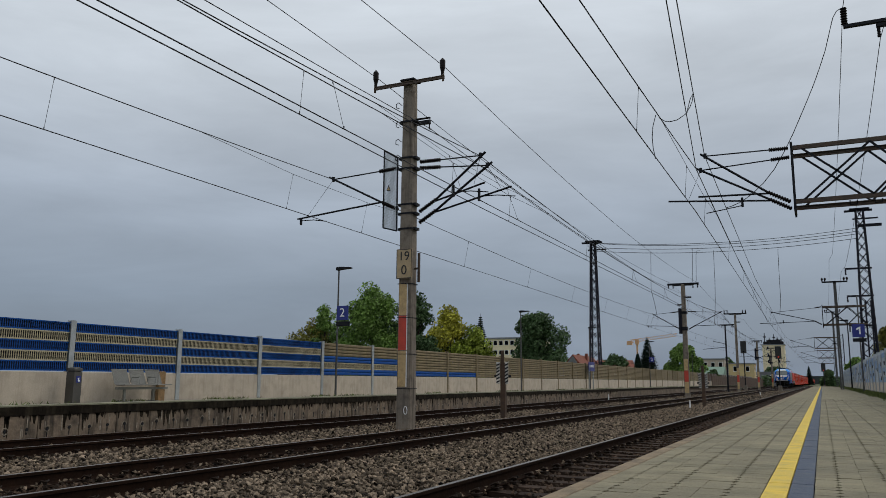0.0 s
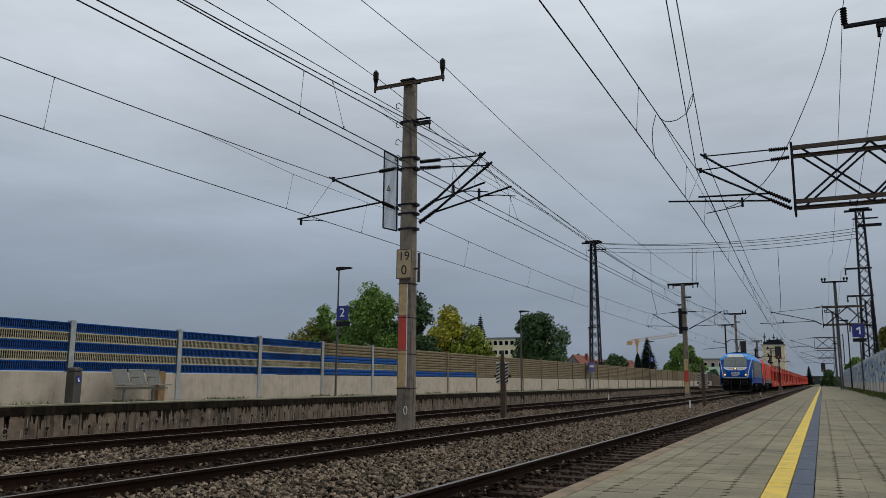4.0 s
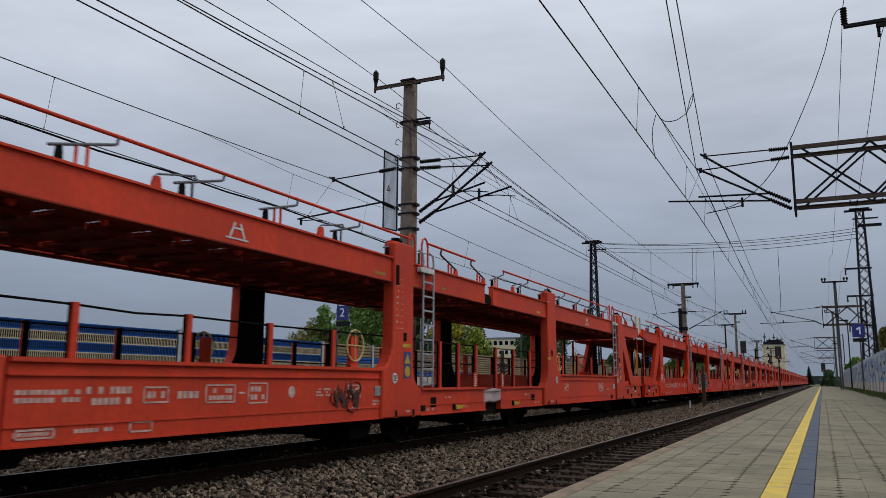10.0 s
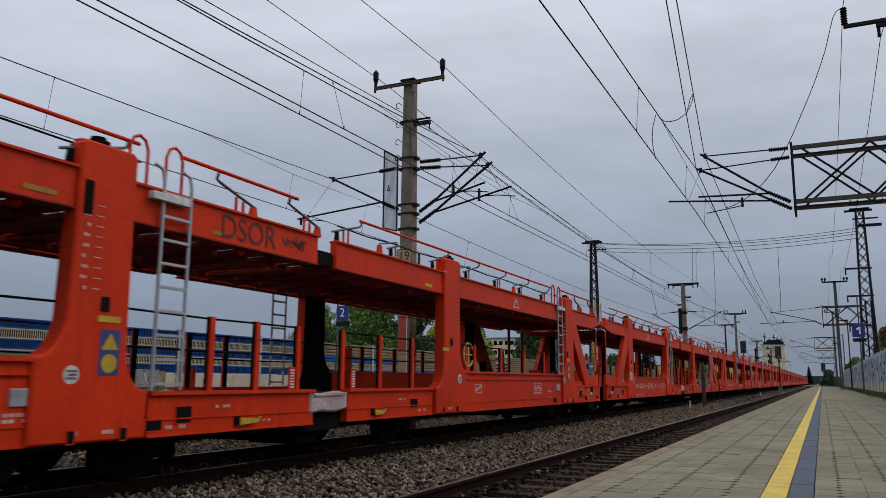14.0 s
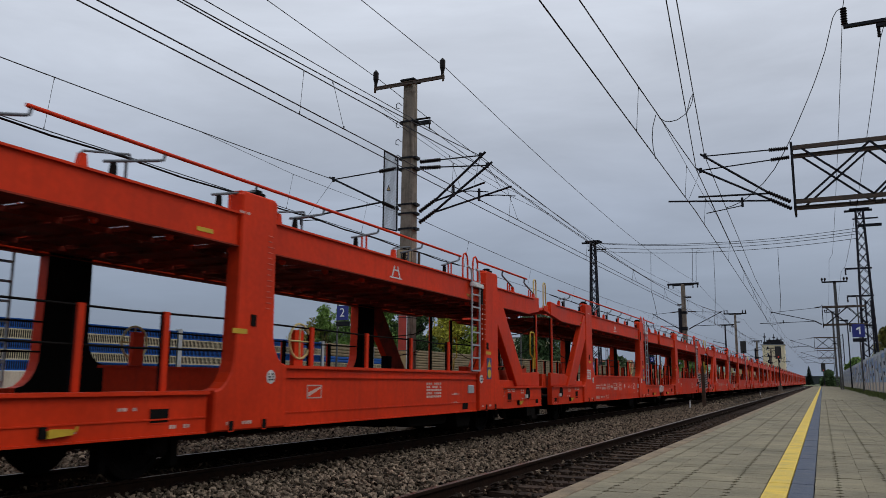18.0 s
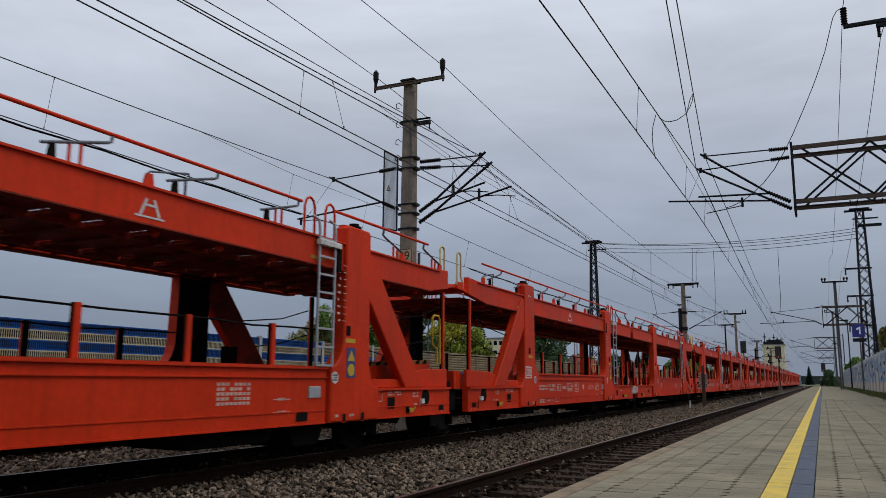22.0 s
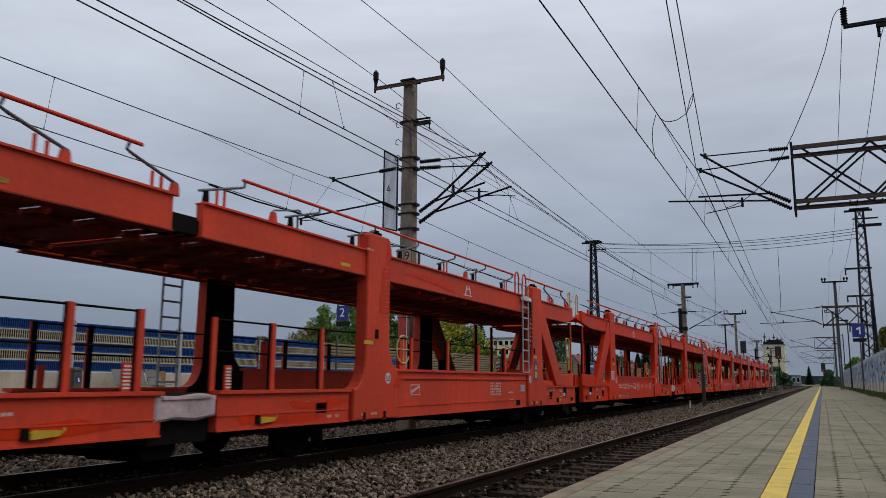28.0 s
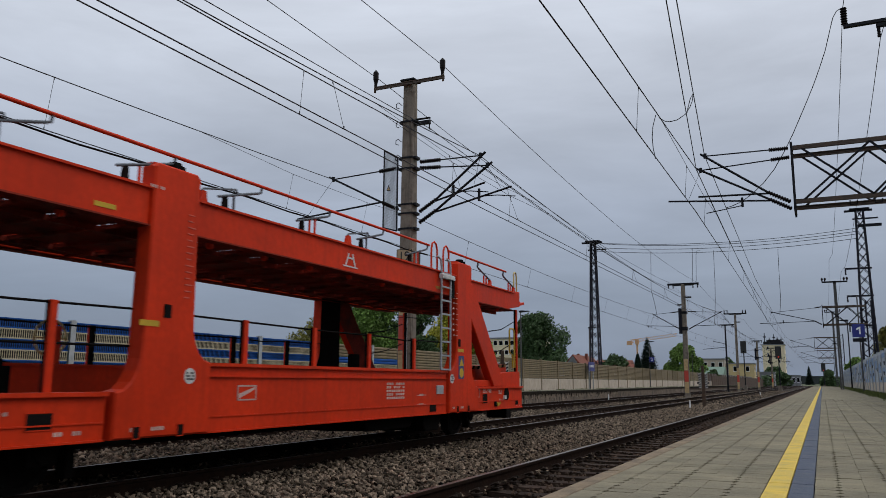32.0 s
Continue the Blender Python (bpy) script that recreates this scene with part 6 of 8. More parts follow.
        for s in (-1, 1):
            g = Geo()
            sh = [(1.86, 2.66), (2.34, 2.64), (2.40, 2.70), (2.40, 3.16), (2.32, 3.23), (2.05, 3.23), (1.92, 3.10), (1.82, 2.72)]
            v = [rotc((s * 1.492, y, z)) for y, z in sh]
            g.add(v, [tuple(range(len(v)))], 0)
            v2 = [rotc((s * 1.486, y + (y - 2.12) * .12, z + (z - 2.93) * .08)) for y, z in sh]
            g.add(v2, [tuple(range(len(v2)))], 1)
            part("cab_window", g, ["window_dark", "black"], t)
            fx = 1 if rotc((1, 0, 0))[0] * s > 0 else -1
            yn = rotc((0, 2.36, 0))[1]
            word("cab_numeral", "2" if not d else "1", .22, t, Matrix.Translation((fx * 1.497, yn, 1.62)) @ pose(0, 0, 0, 90, 0, 90 * fx), "mark_white")
            g = Geo()
            for ya, yb, za, zb in ((2.58, 2.61, 1.05, 3.25), (3.55, 3.58, 1.05, 3.25), (2.58, 3.58, 3.24, 3.26)):
                a, b = rotc((s * 1.488, ya, za)), rotc((s * 1.5, yb, zb))
                g.box(min(a[0], b[0]), max(a[0], b[0]), min(a[1], b[1]), max(a[1], b[1]), za, zb)
            door = part("cab_door", g, "black", t)
            for y in (2.70, 3.66):
                g = Geo()
                g.tube([rotc((s * 1.50, y, 1.3)), rotc((s * 1.53, y, 1.34)), rotc((s * 1.53, y, 2.56)), rotc((s * 1.50, y, 2.6))], .017, 6)
                part("grab_rail", g, "bracket", door)
            g = Geo()
            g.tube([rotc((s * 1.495, 2.68, 1.86)), rotc((s * 1.52, 2.68, 1.72)), rotc((s * 1.525, 2.74, 1.66)), rotc((s * 1.525, 3.2, 1.66)), rotc((s * 1.52, 3.27, 1.70)), rotc((s * 1.495, 3.28, 1.78))], .016, 6)
            part("door_handle", g, "galv", door)
            for z0 in (1.95, 2.45):
                g = Geo()
                a, b = rotc((s * 1.49, 2.64, z0)), rotc((s * 1.512, 2.69, z0))
                g.box(min(a[0], b[0]), max(a[0], b[0]), min(a[1], b[1]), max(a[1], b[1]), z0, z0 + .22)
                part("hinge", g, "galv", door)
            g = Geo()
            a, b = rotc((s * 1.48, 2.72, 1.12)), rotc((s * 1.496, 3.22, 1.40))
            g.box(min(a[0], b[0]), max(a[0], b[0]), min(a[1], b[1]), max(a[1], b[1]), 1.14, 1.34)
            part("step_recess", g, "black", t)
            st = Geo()
            for z in (.44, .70):
                c0, c1 = rotc((s * 1.25, 2.55, z)), rotc((s * 1.47, 3.0, z))
                st.box(min(c0[0], c1[0]), max(c0[0], c1[0]), min(c0[1], c1[1]), max(c0[1], c1[1]), z, z + .025, 1)
            for y in (2.55, 3.0):
                st.beam(rotc((s * 1.44, y, .42)), rotc((s * 1.44, y, 1.0)), .03, .03)
            part("cab_step", st, ["under", "bracket"], t)
            if blue:
                g = Geo()
                for k in range(7):
                    z = 2.06 + k * .056
                    for y0, y1 in ((1.40, 1.66), (1.71, 1.97), (2.02, 2.29)):
                        if y1 > y0:
                            yy = (y0, y1)
                            v = [rotc((s * 1.496, yy[0] + .008 * k, z)), rotc((s * 1.496, yy[1] + .008 * k, z)), rotc((s * 1.496, yy[1] + .008 * k, z + .03)), rotc((s * 1.496, yy[0] + .008 * k, z + .03))]
                            g.add(v, [(0, 1, 2, 3)])
                for k in range(9):
                    y = 1.46 + k * .088
                    v = [rotc((s * 1.496, y, 1.94)), rotc((s * 1.496, y + .07, 1.94)), rotc((s * 1.496, y + .07, 2.0)), rotc((s * 1.496, y, 2.0))]
                    g.add(v, [(0, 1, 2, 3)])
                tagged(part("side_emblem", g, "mark_white", t), kind="stuff")
        # front apron, coupling and buffers
        g = Geo()
        a, b = rot((-1.2, 1.0, 0)), rot((1.2, 1.4, 0))
        g.box(min(a[0], b[0]), max(a[0], b[0]), min(a[1], b[1]), max(a[1], b[1]), .30, 1.02)
        v = [rot(p) for p in ((-1.2, 1.0, .20), (1.2, 1.0, .20), (1.15, 1.15, .5), (-1.15, 1.15, .5), (0, .70, .20), (0, .85, .5))]
        g.add(v, [(0, 4, 5, 3), (4, 1, 2, 5)])
        c0, c1 = rot((-.2, .3, .95)), rot((.2, .95, 1.15))
        g.box(-.2, .2, min(c0[1], c1[1]), max(c0[1], c1[1]), .92, 1.14)
        g.tube([rot((.35, .8, .95)), rot((.35, .5, .65)), rot((.3, .6, .45))], .03, 6)
        g.tube([rot((-.35, .8, .95)), rot((-.35, .5, .65)), rot((-.3, .6, .45))], .03, 6)
        part("apron", g, "under", t)
        g = Geo()
        v = [rot(p) for p in ((-1.21, .99, .19), (0, .69, .19), (1.21, .99, .19), (1.205, 1.01, .27), (0, .71, .27), (-1.205, 1.01, .27))]
        g.add(v, [(0, 1, 4, 5), (1, 2, 3, 4)])
        part("plough_edge", g, "buffer_plate", t, "dusty grey plough edge")
        for s in (-1, 1):
            g = Geo()
            for z in (.42, .72):
                c0, c1 = rot((s * 1.22, .95, z)), rot((s * 1.46, 1.35, z))
                g.box(min(c0[0], c1[0]), max(c0[0], c1[0]), min(c0[1], c1[1]), max(c0[1], c1[1]), z, z + .02)
            g.tube([rot((s * 1.40, .88, .45)), rot((s * 1.42, .86, 1.0)), rot((s * 1.34, .86, 1.38)), rot((s * 1.1, .86, 1.42))], .018, 5)
            part("shunter_step", g, "steel_dark", t)
            g = Geo()
            g.tube([rot((s * .42, .85, 1.25)), rot((s * .44, .45, .9)), rot((s * .40, .42, .62)), rot((s * .36, .6, .45))], .035, 6)
            part("brake_hose", g, "buffer_plate", t)
    buffers(t, .75, -1, .52, .36, 1.05)
    buffers(t, LL - .75, 1, .52, .36, 1.05)
    # side panels
    for s in (-1, 1):
        g = Geo()
        x = s * 1.485
        if blue:
            g.box(min(x, x + s * .012), max(x, x + s * .012), 3.95, 14.66, 1.62, 3.26)
            pan = part("ribbed_panel", g, "loco_grey_panel", t, "grey vertically ribbed side panel")
            rib = Geo()
            a = x + s * .012
            rib.prism([(a, 0), (a, .07), (a + s * .035, .05), (a + s * .035, .02)], "z", 1.66, 3.22)
            me = rib.mesh("rib", ["loco_grey_panel"])
            for i in range(22):
                shared("rib", me, pan, pose(0, 4.0 + i * .485, 0))
            g = Geo()
            g = Geo()
            for z0, z1 in ((3.265, 3.285), (1.585, 1.605)):
                g.box(min(x, x + s * .03), max(x, x + s * .03), 3.9, 14.72, z0, z1)
            part("panel_edge", g, "loco_light_blue", t)
        else:
            g.box(min(x, x + s * .008), max(x, x + s * .008), 3.4, 14.6, 1.46, 1.475)
            g.box(min(x, x + s * .008), max(x, x + s * .008), 3.4, 14.6, 3.2, 3.21)
            part("panel_seam", g, "loco_grey", t)
            frame = Geo()
            x += s * .008
            frame_box(frame, 8.72, 9.3, 2.2, 2.62, x, .035)
            for a in (8.83, 9.06):
                frame_box(frame, a, a + .16, 2.29, 2.53, x, .035)
            part("company_panel", frame, "mark_white", t)
            for i in range(4):
                q = Geo()
                a, b = 3.15 + i * 1.45, 4.52 + i * 1.45
                v = [(s * 1.34, a, 3.54), (s * 1.34, b, 3.54), (s * 1.06, b, 3.82), (s * 1.06, a, 3.82)]
                v = [(p[0] + s * .012, p[1], p[2] + .012) for p in v]
                q.add(v, [(0, 1, 2, 3)])
                part("roof_grille", q, "screen" if i < 2 else "loco_grey", t)
                v = [(s * 1.36, 3.3 + i * .7, 3.54), (s * 1.36, 3.9 + i * .7, 3.54), (s * 1.12, 3.9 + i * .7, 3.78), (s * 1.12, 3.3 + i * .7, 3.78)]
                v = [(p[0] + s * .012, p[1], p[2] + .012) for p in v]
                q2 = Geo()
                q2.add([(p[0], LL - p[1], p[2]) for p in v], [(0, 1, 2, 3)])
                part("roof_grille", q2, "loco_grey", t)
        side_marks(t, s, blue)
        # roof edge gutter
        g = Geo()
        g.tube([(s * 1.475, 2.8, 3.30), (s * 1.475, LL - 2.8, 3.30)], .018, 5)
        part("gutter", g, "loco_light_blue" if blue else "loco_grey", t)
    # roof hatches
    for y0, y1 in ((2.7, 5.6), (5.8, 9.2), (9.4, 12.4), (12.6, 15.2)):
        g = Geo()
        g.prism([(-.98, 3.9), (.98, 3.9), (.9, 4.02), (-.9, 4.02)], "y", y0, y1)
        part("roof_hatch", g, "loco_light_blue" if blue else "loco_roof", t)
    for y in (6.2, 7.6, 11.0):
        g = Geo()
        for x in (-.5, .2):
            g.lathe((x, y, 4.02), (0, 0, 1), [(0, .06), (.06, .09), (.1, .05), (.14, .09), (.18, .05), (.24, .04)], 8)
        g.tube([(-.5, y, 4.25), (.2, y, 4.25), (.2, y + 1.2, 4.25)], .02, 5)
        part("roof_insulator", g, "insulator", t)
    # pantographs
    for y, up in ((4.5, blue), (13.6, False)):
        g = Geo()
        d = 1 if y < 9 else -1
        for x in (-.55, .55):
            g.box(x - .04, x + .04, y - .7, y + .7, 4.08, 4.14)
            for q in (-.6, .6):
                g.lathe((x, y + q, 3.98), (0, 0, 1), [(0, .05), (.04, .07), (.1, .05)], 8)
        g.tube([(-.55, y - .6, 4.12), (.55, y - .6, 4.12)], .03, 6)
        g.tube([(-.55, y + .6, 4.12), (.55, y + .6, 4.12)], .03, 6)
        if up:
            knee, head = (0, y + 1.3, 4.72), (0, y - .05, 5.34)
        else:
            knee, head = (0, y + d * 1.2, 4.28), (0, y - d * .6, 4.32)
        foot = (0, y - d * .35, 4.16)
        g.tube([foot, knee], .045, 6)
        g.tube([(.12, foot[1] + .2 * d, 4.14), (.05, knee[1] - .1 * d, knee[2] - .05)], .02, 5)
        g.tube([(-.05, knee[1], knee[2]), (-.3, head[1], head[2])], .025, 6)
        g.tube([(.05, knee[1], knee[2]), (.3, head[1], head[2])], .025, 6)
        for q in (-.14, .14):
            yy, z = head[1] + q, head[2] + .08
            g.tube([(-.98, yy, z - .26), (-.86, yy, z - .12), (-.66, yy, z - .02), (-.5, yy, z), (.5, yy, z), (.66, yy, z - .02), (.86, yy, z - .12), (.98, yy, z - .26)], .022, 6)
        for x in (-.45, .45):
            g.tube([(x, head[1] - .16, head[2] + .05), (x, head[1] + .16, head[2] + .05)], .016, 5)
        part("pantograph", g, "steel_dark", t, "raised pantograph" if up else "lowered pantograph")
    # running gear
    for y in (4.1, 13.9):
        bogie(t, y, 2.6, .6)
    g = Geo()
    g.box(-1.3, 1.3, 6.4, 11.6, .32, .98)
    for i in range(6):
        g.box(1.3, 1.36, 6.5 + i * .85, 7.15 + i * .85, .42, .9)
        g.box(-1.36, -1.3, 6.5 + i * .85, 7.15 + i * .85, .42, .9)
    g.box(-1.2, 1.2, 1.6, 16.4, .72, 1.0)
    part("underfloor_equipment", g, "under", t)
    # the roof is flatter than the tables give: bring everything above the gutter down
    for ob in t.children:
        if ob.type == "MESH":
            raised = ob.name.startswith("pantograph")
            for v in ob.data.vertices:
                if v.co.z > 3.3:
                    low = 3.3 + (v.co.z - 3.3) * .93
                    v.co.z = v.co.z - .06 * max(0.0, 1 - max(0.0, v.co.z - 4.2) / 1.1) if raised else low
    return t


loco_1 = loco("blue")
loco_2 = loco("red")
TRAIN += [(loco_1, -36.1), (loco_2, -18.1)]


# ---- overhead line ----
MX, MY = -9.83, 18.4


def insulator(g, p, q, m=0, sheds=9, r=.058):
    p, q = Vector(p), Vector(q)
    n = (q - p).length
    prof = [(0, .02)]
    for i in range(sheds):
        a = n * (i + .5) / sheds
        prof += [(a - n * .4 / sheds, .035), (a - n * .1 / sheds, r), (a + n * .2 / sheds, r), (a + n * .35 / sheds, .035)]
    g.lathe(p, q - p, prof + [(n, .02)], 8, m)


def cantilever(parent, base_x, s, z_top, z_low, end, steady, mat="steel_dark", grip=None):
    """A tube bracket: stay, slanted arm, registration tube and steady arm. end and steady: (x, z) of their outer ends; grip: where the steady arm holds the wire."""
    c = Geo()
    ex, ez = end
    sx, sz = steady
    c.tube([(base_x + s * .75, 0, z_top + (ez - z_top) * .28), (ex, 0, ez)], .018, 6)
    c.tube([(base_x + s * .62, 0, z_low + (ez - z_low) * .22), (ex + s * .14, 0, ez + .08)], .032, 6)
    tz = sz + (.06 if s < 0 else .28)
    c.tube([(base_x + s * .62, 0, z_low + .26), (sx, 0, tz)], .026, 6)
    gx, gz = grip or (sx + s * .1, sz)
    bx = sx - s * .12 if grip else sx - s * .9
    c.box(bx - .025, bx + .025, -.03, .03, min(gz, tz) - .02, tz + .03)
    c.tube([(bx, 0, gz + .10), ((bx + gx) / 2, 0, gz + .09), (gx, 0, gz + .015)], .014, 5)
    c.lathe((ex, 0, ez - .06), (0, 0, 1), [(0, .045), (.13, .045)], 8)
    c.tube([(ex, 0, ez), (sx - s * .3, 0, tz)], .006, 4)
    br = part("cantilever", c, mat, parent)
    for p, q in (((base_x + s * .12, 0, z_top), (base_x + s * .75, 0, z_top + (ez - z_top) * .28)), ((base_x + s * .12, 0, z_low), (base_x + s * .62, 0, z_low + (ez - z_low) * .22))):
        g = Geo()
        insulator(g, p, q)
        part("insulator", g, "insulator", br)


def mast_concrete():
    t = thing("catenary_mast", "octagonal concrete catenary mast with red and ochre bands and two brackets", "catenary mast", pose(MX, MY, 0), "catenary masts")
    g = Geo()
    rows = []
    for z, r in ((-.3, .200), (3, .188), (6, .172), (9.28, .150)):
        rows.append([(r * c[0], r * c[1], z) for c in ((-.8, -1), (.8, -1), (1, -.8), (1, .8), (.8, 1), (-.8, 1), (-1, .8), (-1, -.8))])
    g.rings(rows)
    part("post", g, "mast", t)
    g = Geo()
    g.slab(-.36, .36, -.34, .34, -.35, -.17, .03)
    part("foundation", g, "concrete_old", t)
    g = Geo()
    g.slab(-.22, .22, -.21, .21, 9.28, 9.33, .02)
    g.slab(-.12, .12, -.12, .12, 9.33, 9.37, .02)
    part("cap", g, "steel_dark", t)
    g = Geo()
    g.box(-1.0, 1.15, -.27, -.21, 9.12, 9.2)
    g.box(-1.0, 1.15, -.28, -.2, 9.19, 9.21)
    for x in (-1.0, 1.12):
        g.tube([(x, -.24, 9.05), (x, -.24, 9.32)], .03, 6)
    arm = part("crossarm", g, "rusty_beam", t)
    for x in (-.98, 1.1):
        g = Geo()
        g.lathe((x, -.24, 9.21), (0, 0, 1), [(0, .035), (.10, .045), (.22, .075), (.42, .080), (.46, .05), (.50, .02)], 10)
        part("post_insulator", g, "insulator", arm)
    g = Geo()
    g.box(.2, .62, -.05, .05, 8.0, 8.10)
    g.box(.2, .62, -.05, .05, 8.16, 8.18)
    g.tube([(.6, 0, 8.05), (.6, 0, 7.85), (.66, 0, 7.83)], .02, 5)
    part("feeder_bracket", g, "steel_dark", t)
    for z in (7.05, 6.75, 5.75, 5.5, 5.08, 8.08):
        g = Geo()
        g.box(-.19, .19, -.19, .19, z, z + .045)
        for x in (-.22, .22):
            g.box(x - .05, x + .05, -.12, .12, z - .01, z + .055)
        part("clamp", g, "steel_dark", t)
    for i, z in enumerate((8.6, 8.05, 7.55, 7.1)):
        g = Geo()
        g.tube([(-.2, -.1, z), (-.3, -.12, z + .09), (-.37, -.12, z + .05), (-.37, -.12, z - .05), (-.28, -.12, z - .08)], .012, 5)
        part("step_loop", g, "steel_dark", t)
    cantilever(t, -.2, -1, 6.85, 5.68, (-2.46, 6.75), (-3.66, 5.63), grip=(-2.66, 5.53))
    cantilever(t, .2, 1, 6.95, 5.56, (2.11, 6.92), (2.23, 5.90))
    cantilever(t, .2, 1, 6.78, 5.26, (2.30, 6.63), (2.97, 5.72))
    # screen beside the brackets
    g = Geo()
    a, b = (-.82, .1), (-.30, -.1)
    for p, q in (((-.82, .05, 7.42), (-.34, -.05, 7.12)), ((-.82, .05, 5.22), (-.34, -.05, 5.08)), ((-.82, .05, 7.42), (-.82, .05, 5.22)), ((-.34, -.05, 7.12), (-.34, -.05, 5.08))):
        g.beam(p, q, .035, .035)
    sc = part("screen_frame", g, "steel_dark", t)
    g = Geo()
    for i in range(15):
        f = (i + .5) / 15
        x, y = -.82 + .48 * f, .05 - .1 * f
        g.beam((x, y, 5.22 - .14 * f), (x, y, 7.42 - .30 * f), .010, .010)
    for i in range(50):
        f = (i + .5) / 50
        g.beam((-.82, .05, 5.22 + 2.2 * f), (-.34, -.05, 5.08 + 2.04 * f), .006, .010)
    part("screen_mesh", g, "mesh_panel", sc, "grey wire mesh")
    g = Geo()
    y = -.03
    g.add([(-.66, y - .06, 6.22), (-.52, y - .06, 6.20), (-.59, y - .06, 6.38)], [(0, 1, 2)], 0)
    g.add([(-.63, y - .065, 6.24), (-.55, y - .065, 6.23), (-.59, y - .065, 6.33)], [(0, 1, 2)], 1)
    part("warning_sign", g, ["black", "ochre_band"], sc)
    # number plates
    pl = Geo()
    pl.slab(-.19, .27, -.30, -.275, 3.73, 4.52, .004)
    plate = part("number_plate", pl, "sign_cream", t, "cream plate reading 19 over 0")
    fr = Geo()
    for x0, x1, z0, z1 in ((-.185, .265, 3.735, 3.752), (-.185, .265, 4.498, 4.515), (-.185, -.168, 3.735, 4.515), (.248, .265, 3.735, 4.515)):
        fr.box(x0, x1, -.305, -.300, z0, z1)
    part("rim", fr, "black", plate)
    word("number_19", "19", .34, plate, Matrix.Translation((.04, -.306, 4.32)) @ pose(0, 0, 0, 90), "black")
    word("number_0", "0", .36, plate, Matrix.Translation((.04, -.306, 3.95)) @ pose(0, 0, 0, 90), "black")
    g = Geo()
    g.box(.285, .345, .0, .05, 3.66, 4.44)
    g.box(.15, .30, .0, .03, 4.0, 4.05)
    part("side_plate", g, "rusty_beam", t)
    for z0, z1, mt in ((2.78, 3.62, "ochre_band"), (1.86, 2.76, "red_band"), (.92, 1.84, "ochre_band")):
        g = Geo()
        r = .200 - (z0 + z1) / 2 * .0047
        g.box(-r * .8, r * .42, -r - .008, -r + .02, z0, z1)
        g.box(r * .42, r * .55, -r - .007, -r + .02, z0, z1, 1)
        part("band", g, [mt, "sign_white"], t)
    g = Geo()
    for z in (.86, 1.75, 2.7, 3.6):
        g.box(-.203, .203, -.203, .203, z, z + .018)
    part("strap", g, "steel_dark", t)
    ring = Geo()
    ring.tube([(.09 + .05 * math.cos(a * .6283), -.205, .32 + .10 * math.sin(a * .6283)) for a in range(11)], .012, 4)
    part("paint_mark", ring, "sign_white", t)
    return t


mast = mast_concrete()


def mast_plain(x, y, top, arm, brackets=True, pair=0.0, r=.20):
    """A further concrete mast: flat crossarm, one bracket to each side, red and ochre bands. pair: a slim second mast beside it."""
    t = thing("catenary_mast", "weathered concrete catenary mast with a dark flat crossarm", "catenary mast", pose(x, y, 0), "catenary masts")
    g = Geo()
    g.rings([[(q * c[0], q * c[1], z) for c in ((-.8, -1), (.8, -1), (1, -.8), (1, .8), (.8, 1), (-.8, 1), (-1, .8), (-1, -.8))] for z, q in ((-.3, r), (3, r * .95), (top, r * .75))])
    part("post", g, "mast", t)
    g = Geo()
    g.box(-arm, arm, -.14, .14, top - .06, top + .08)
    g.box(-arm * .55, arm * .55, -.10, .10, top - .13, top - .06)
    ca = part("crossarm", g, "steel_dark", t)
    for q in (-arm + .08, -arm + .45, arm - .45, arm - .08):
        g = Geo()
        if brackets:
            insulator(g, (q, 0, top - .06), (q, 0, top - .34), 0, 3, .07)
        else:
            insulator(g, (q, 0, top + .08), (q, 0, top + .5), 0, 4, .08)
        part("insulator", g, "insulator", ca)
    g = Geo()
    g.box(.1, .62, -.05, .05, top - 1.15, top - 1.03)
    g.box(-.55, -.1, -.05, .05, top - 1.75, top - 1.65)
    part("feeder_bracket", g, "steel_dark", t)
    if brackets:
        cantilever(t, -.2, -1, 6.75, 5.30, (-2.44, 6.57), (-3.03, 5.60), grip=(-2.6, 5.53))
        cantilever(t, .2, 1, 6.75, 5.30, (2.82, 6.60), (3.8, 5.35), grip=(2.55, 5.52))
        g = Geo()
        g.box(-.42, -.18, -.24, .24, 4.95, 7.0)
        part("guard_screen", g, "lattice", t)
        g = Geo()
        g.box(-.24, .24, -.24, .24, 5.2, 5.5)
        g.box(-.24, .24, -.24, .24, 6.55, 6.75)
        part("clamp", g, "steel_dark", t)
    for z0, z1, mt in ((2.0, 2.9, "ochre_band"), (1.1, 1.98, "red_band"), (.2, 1.08, "ochre_band")):
        g = Geo()
        g.box(-r * .8, r * .8, -r - .008, -r + .02, z0, z1)
        part("band", g, mt, t)
    if pair:
        g = Geo()
        g.tube([(-pair, .5, -.3), (-pair, .5, top - 1.4)], .13, 8, r2=.09)
        g.beam((-pair - .5, .5, top - 1.5), (-.1, .1, top - 1.42), .1, .1)
        g.beam((-pair - 2.9, .5, 5.35), (-pair, .5, 5.6), .06, .06)
        g.beam((-pair - 1.6, .5, 6.4), (-pair, .5, 6.0), .06, .06)
        part("slim_post", g, "steel_dark", t)


mast_plain(-9.83, 66.3, 9.0, 1.24)
mast_plain(-9.75, 109.0, 9.9, 1.4, False, 1.35, .17)
mast_plain(-10.05, 150.0, 8.3, .85)
mast_plain(-9.9, 190.0, 8.6, 1.0)


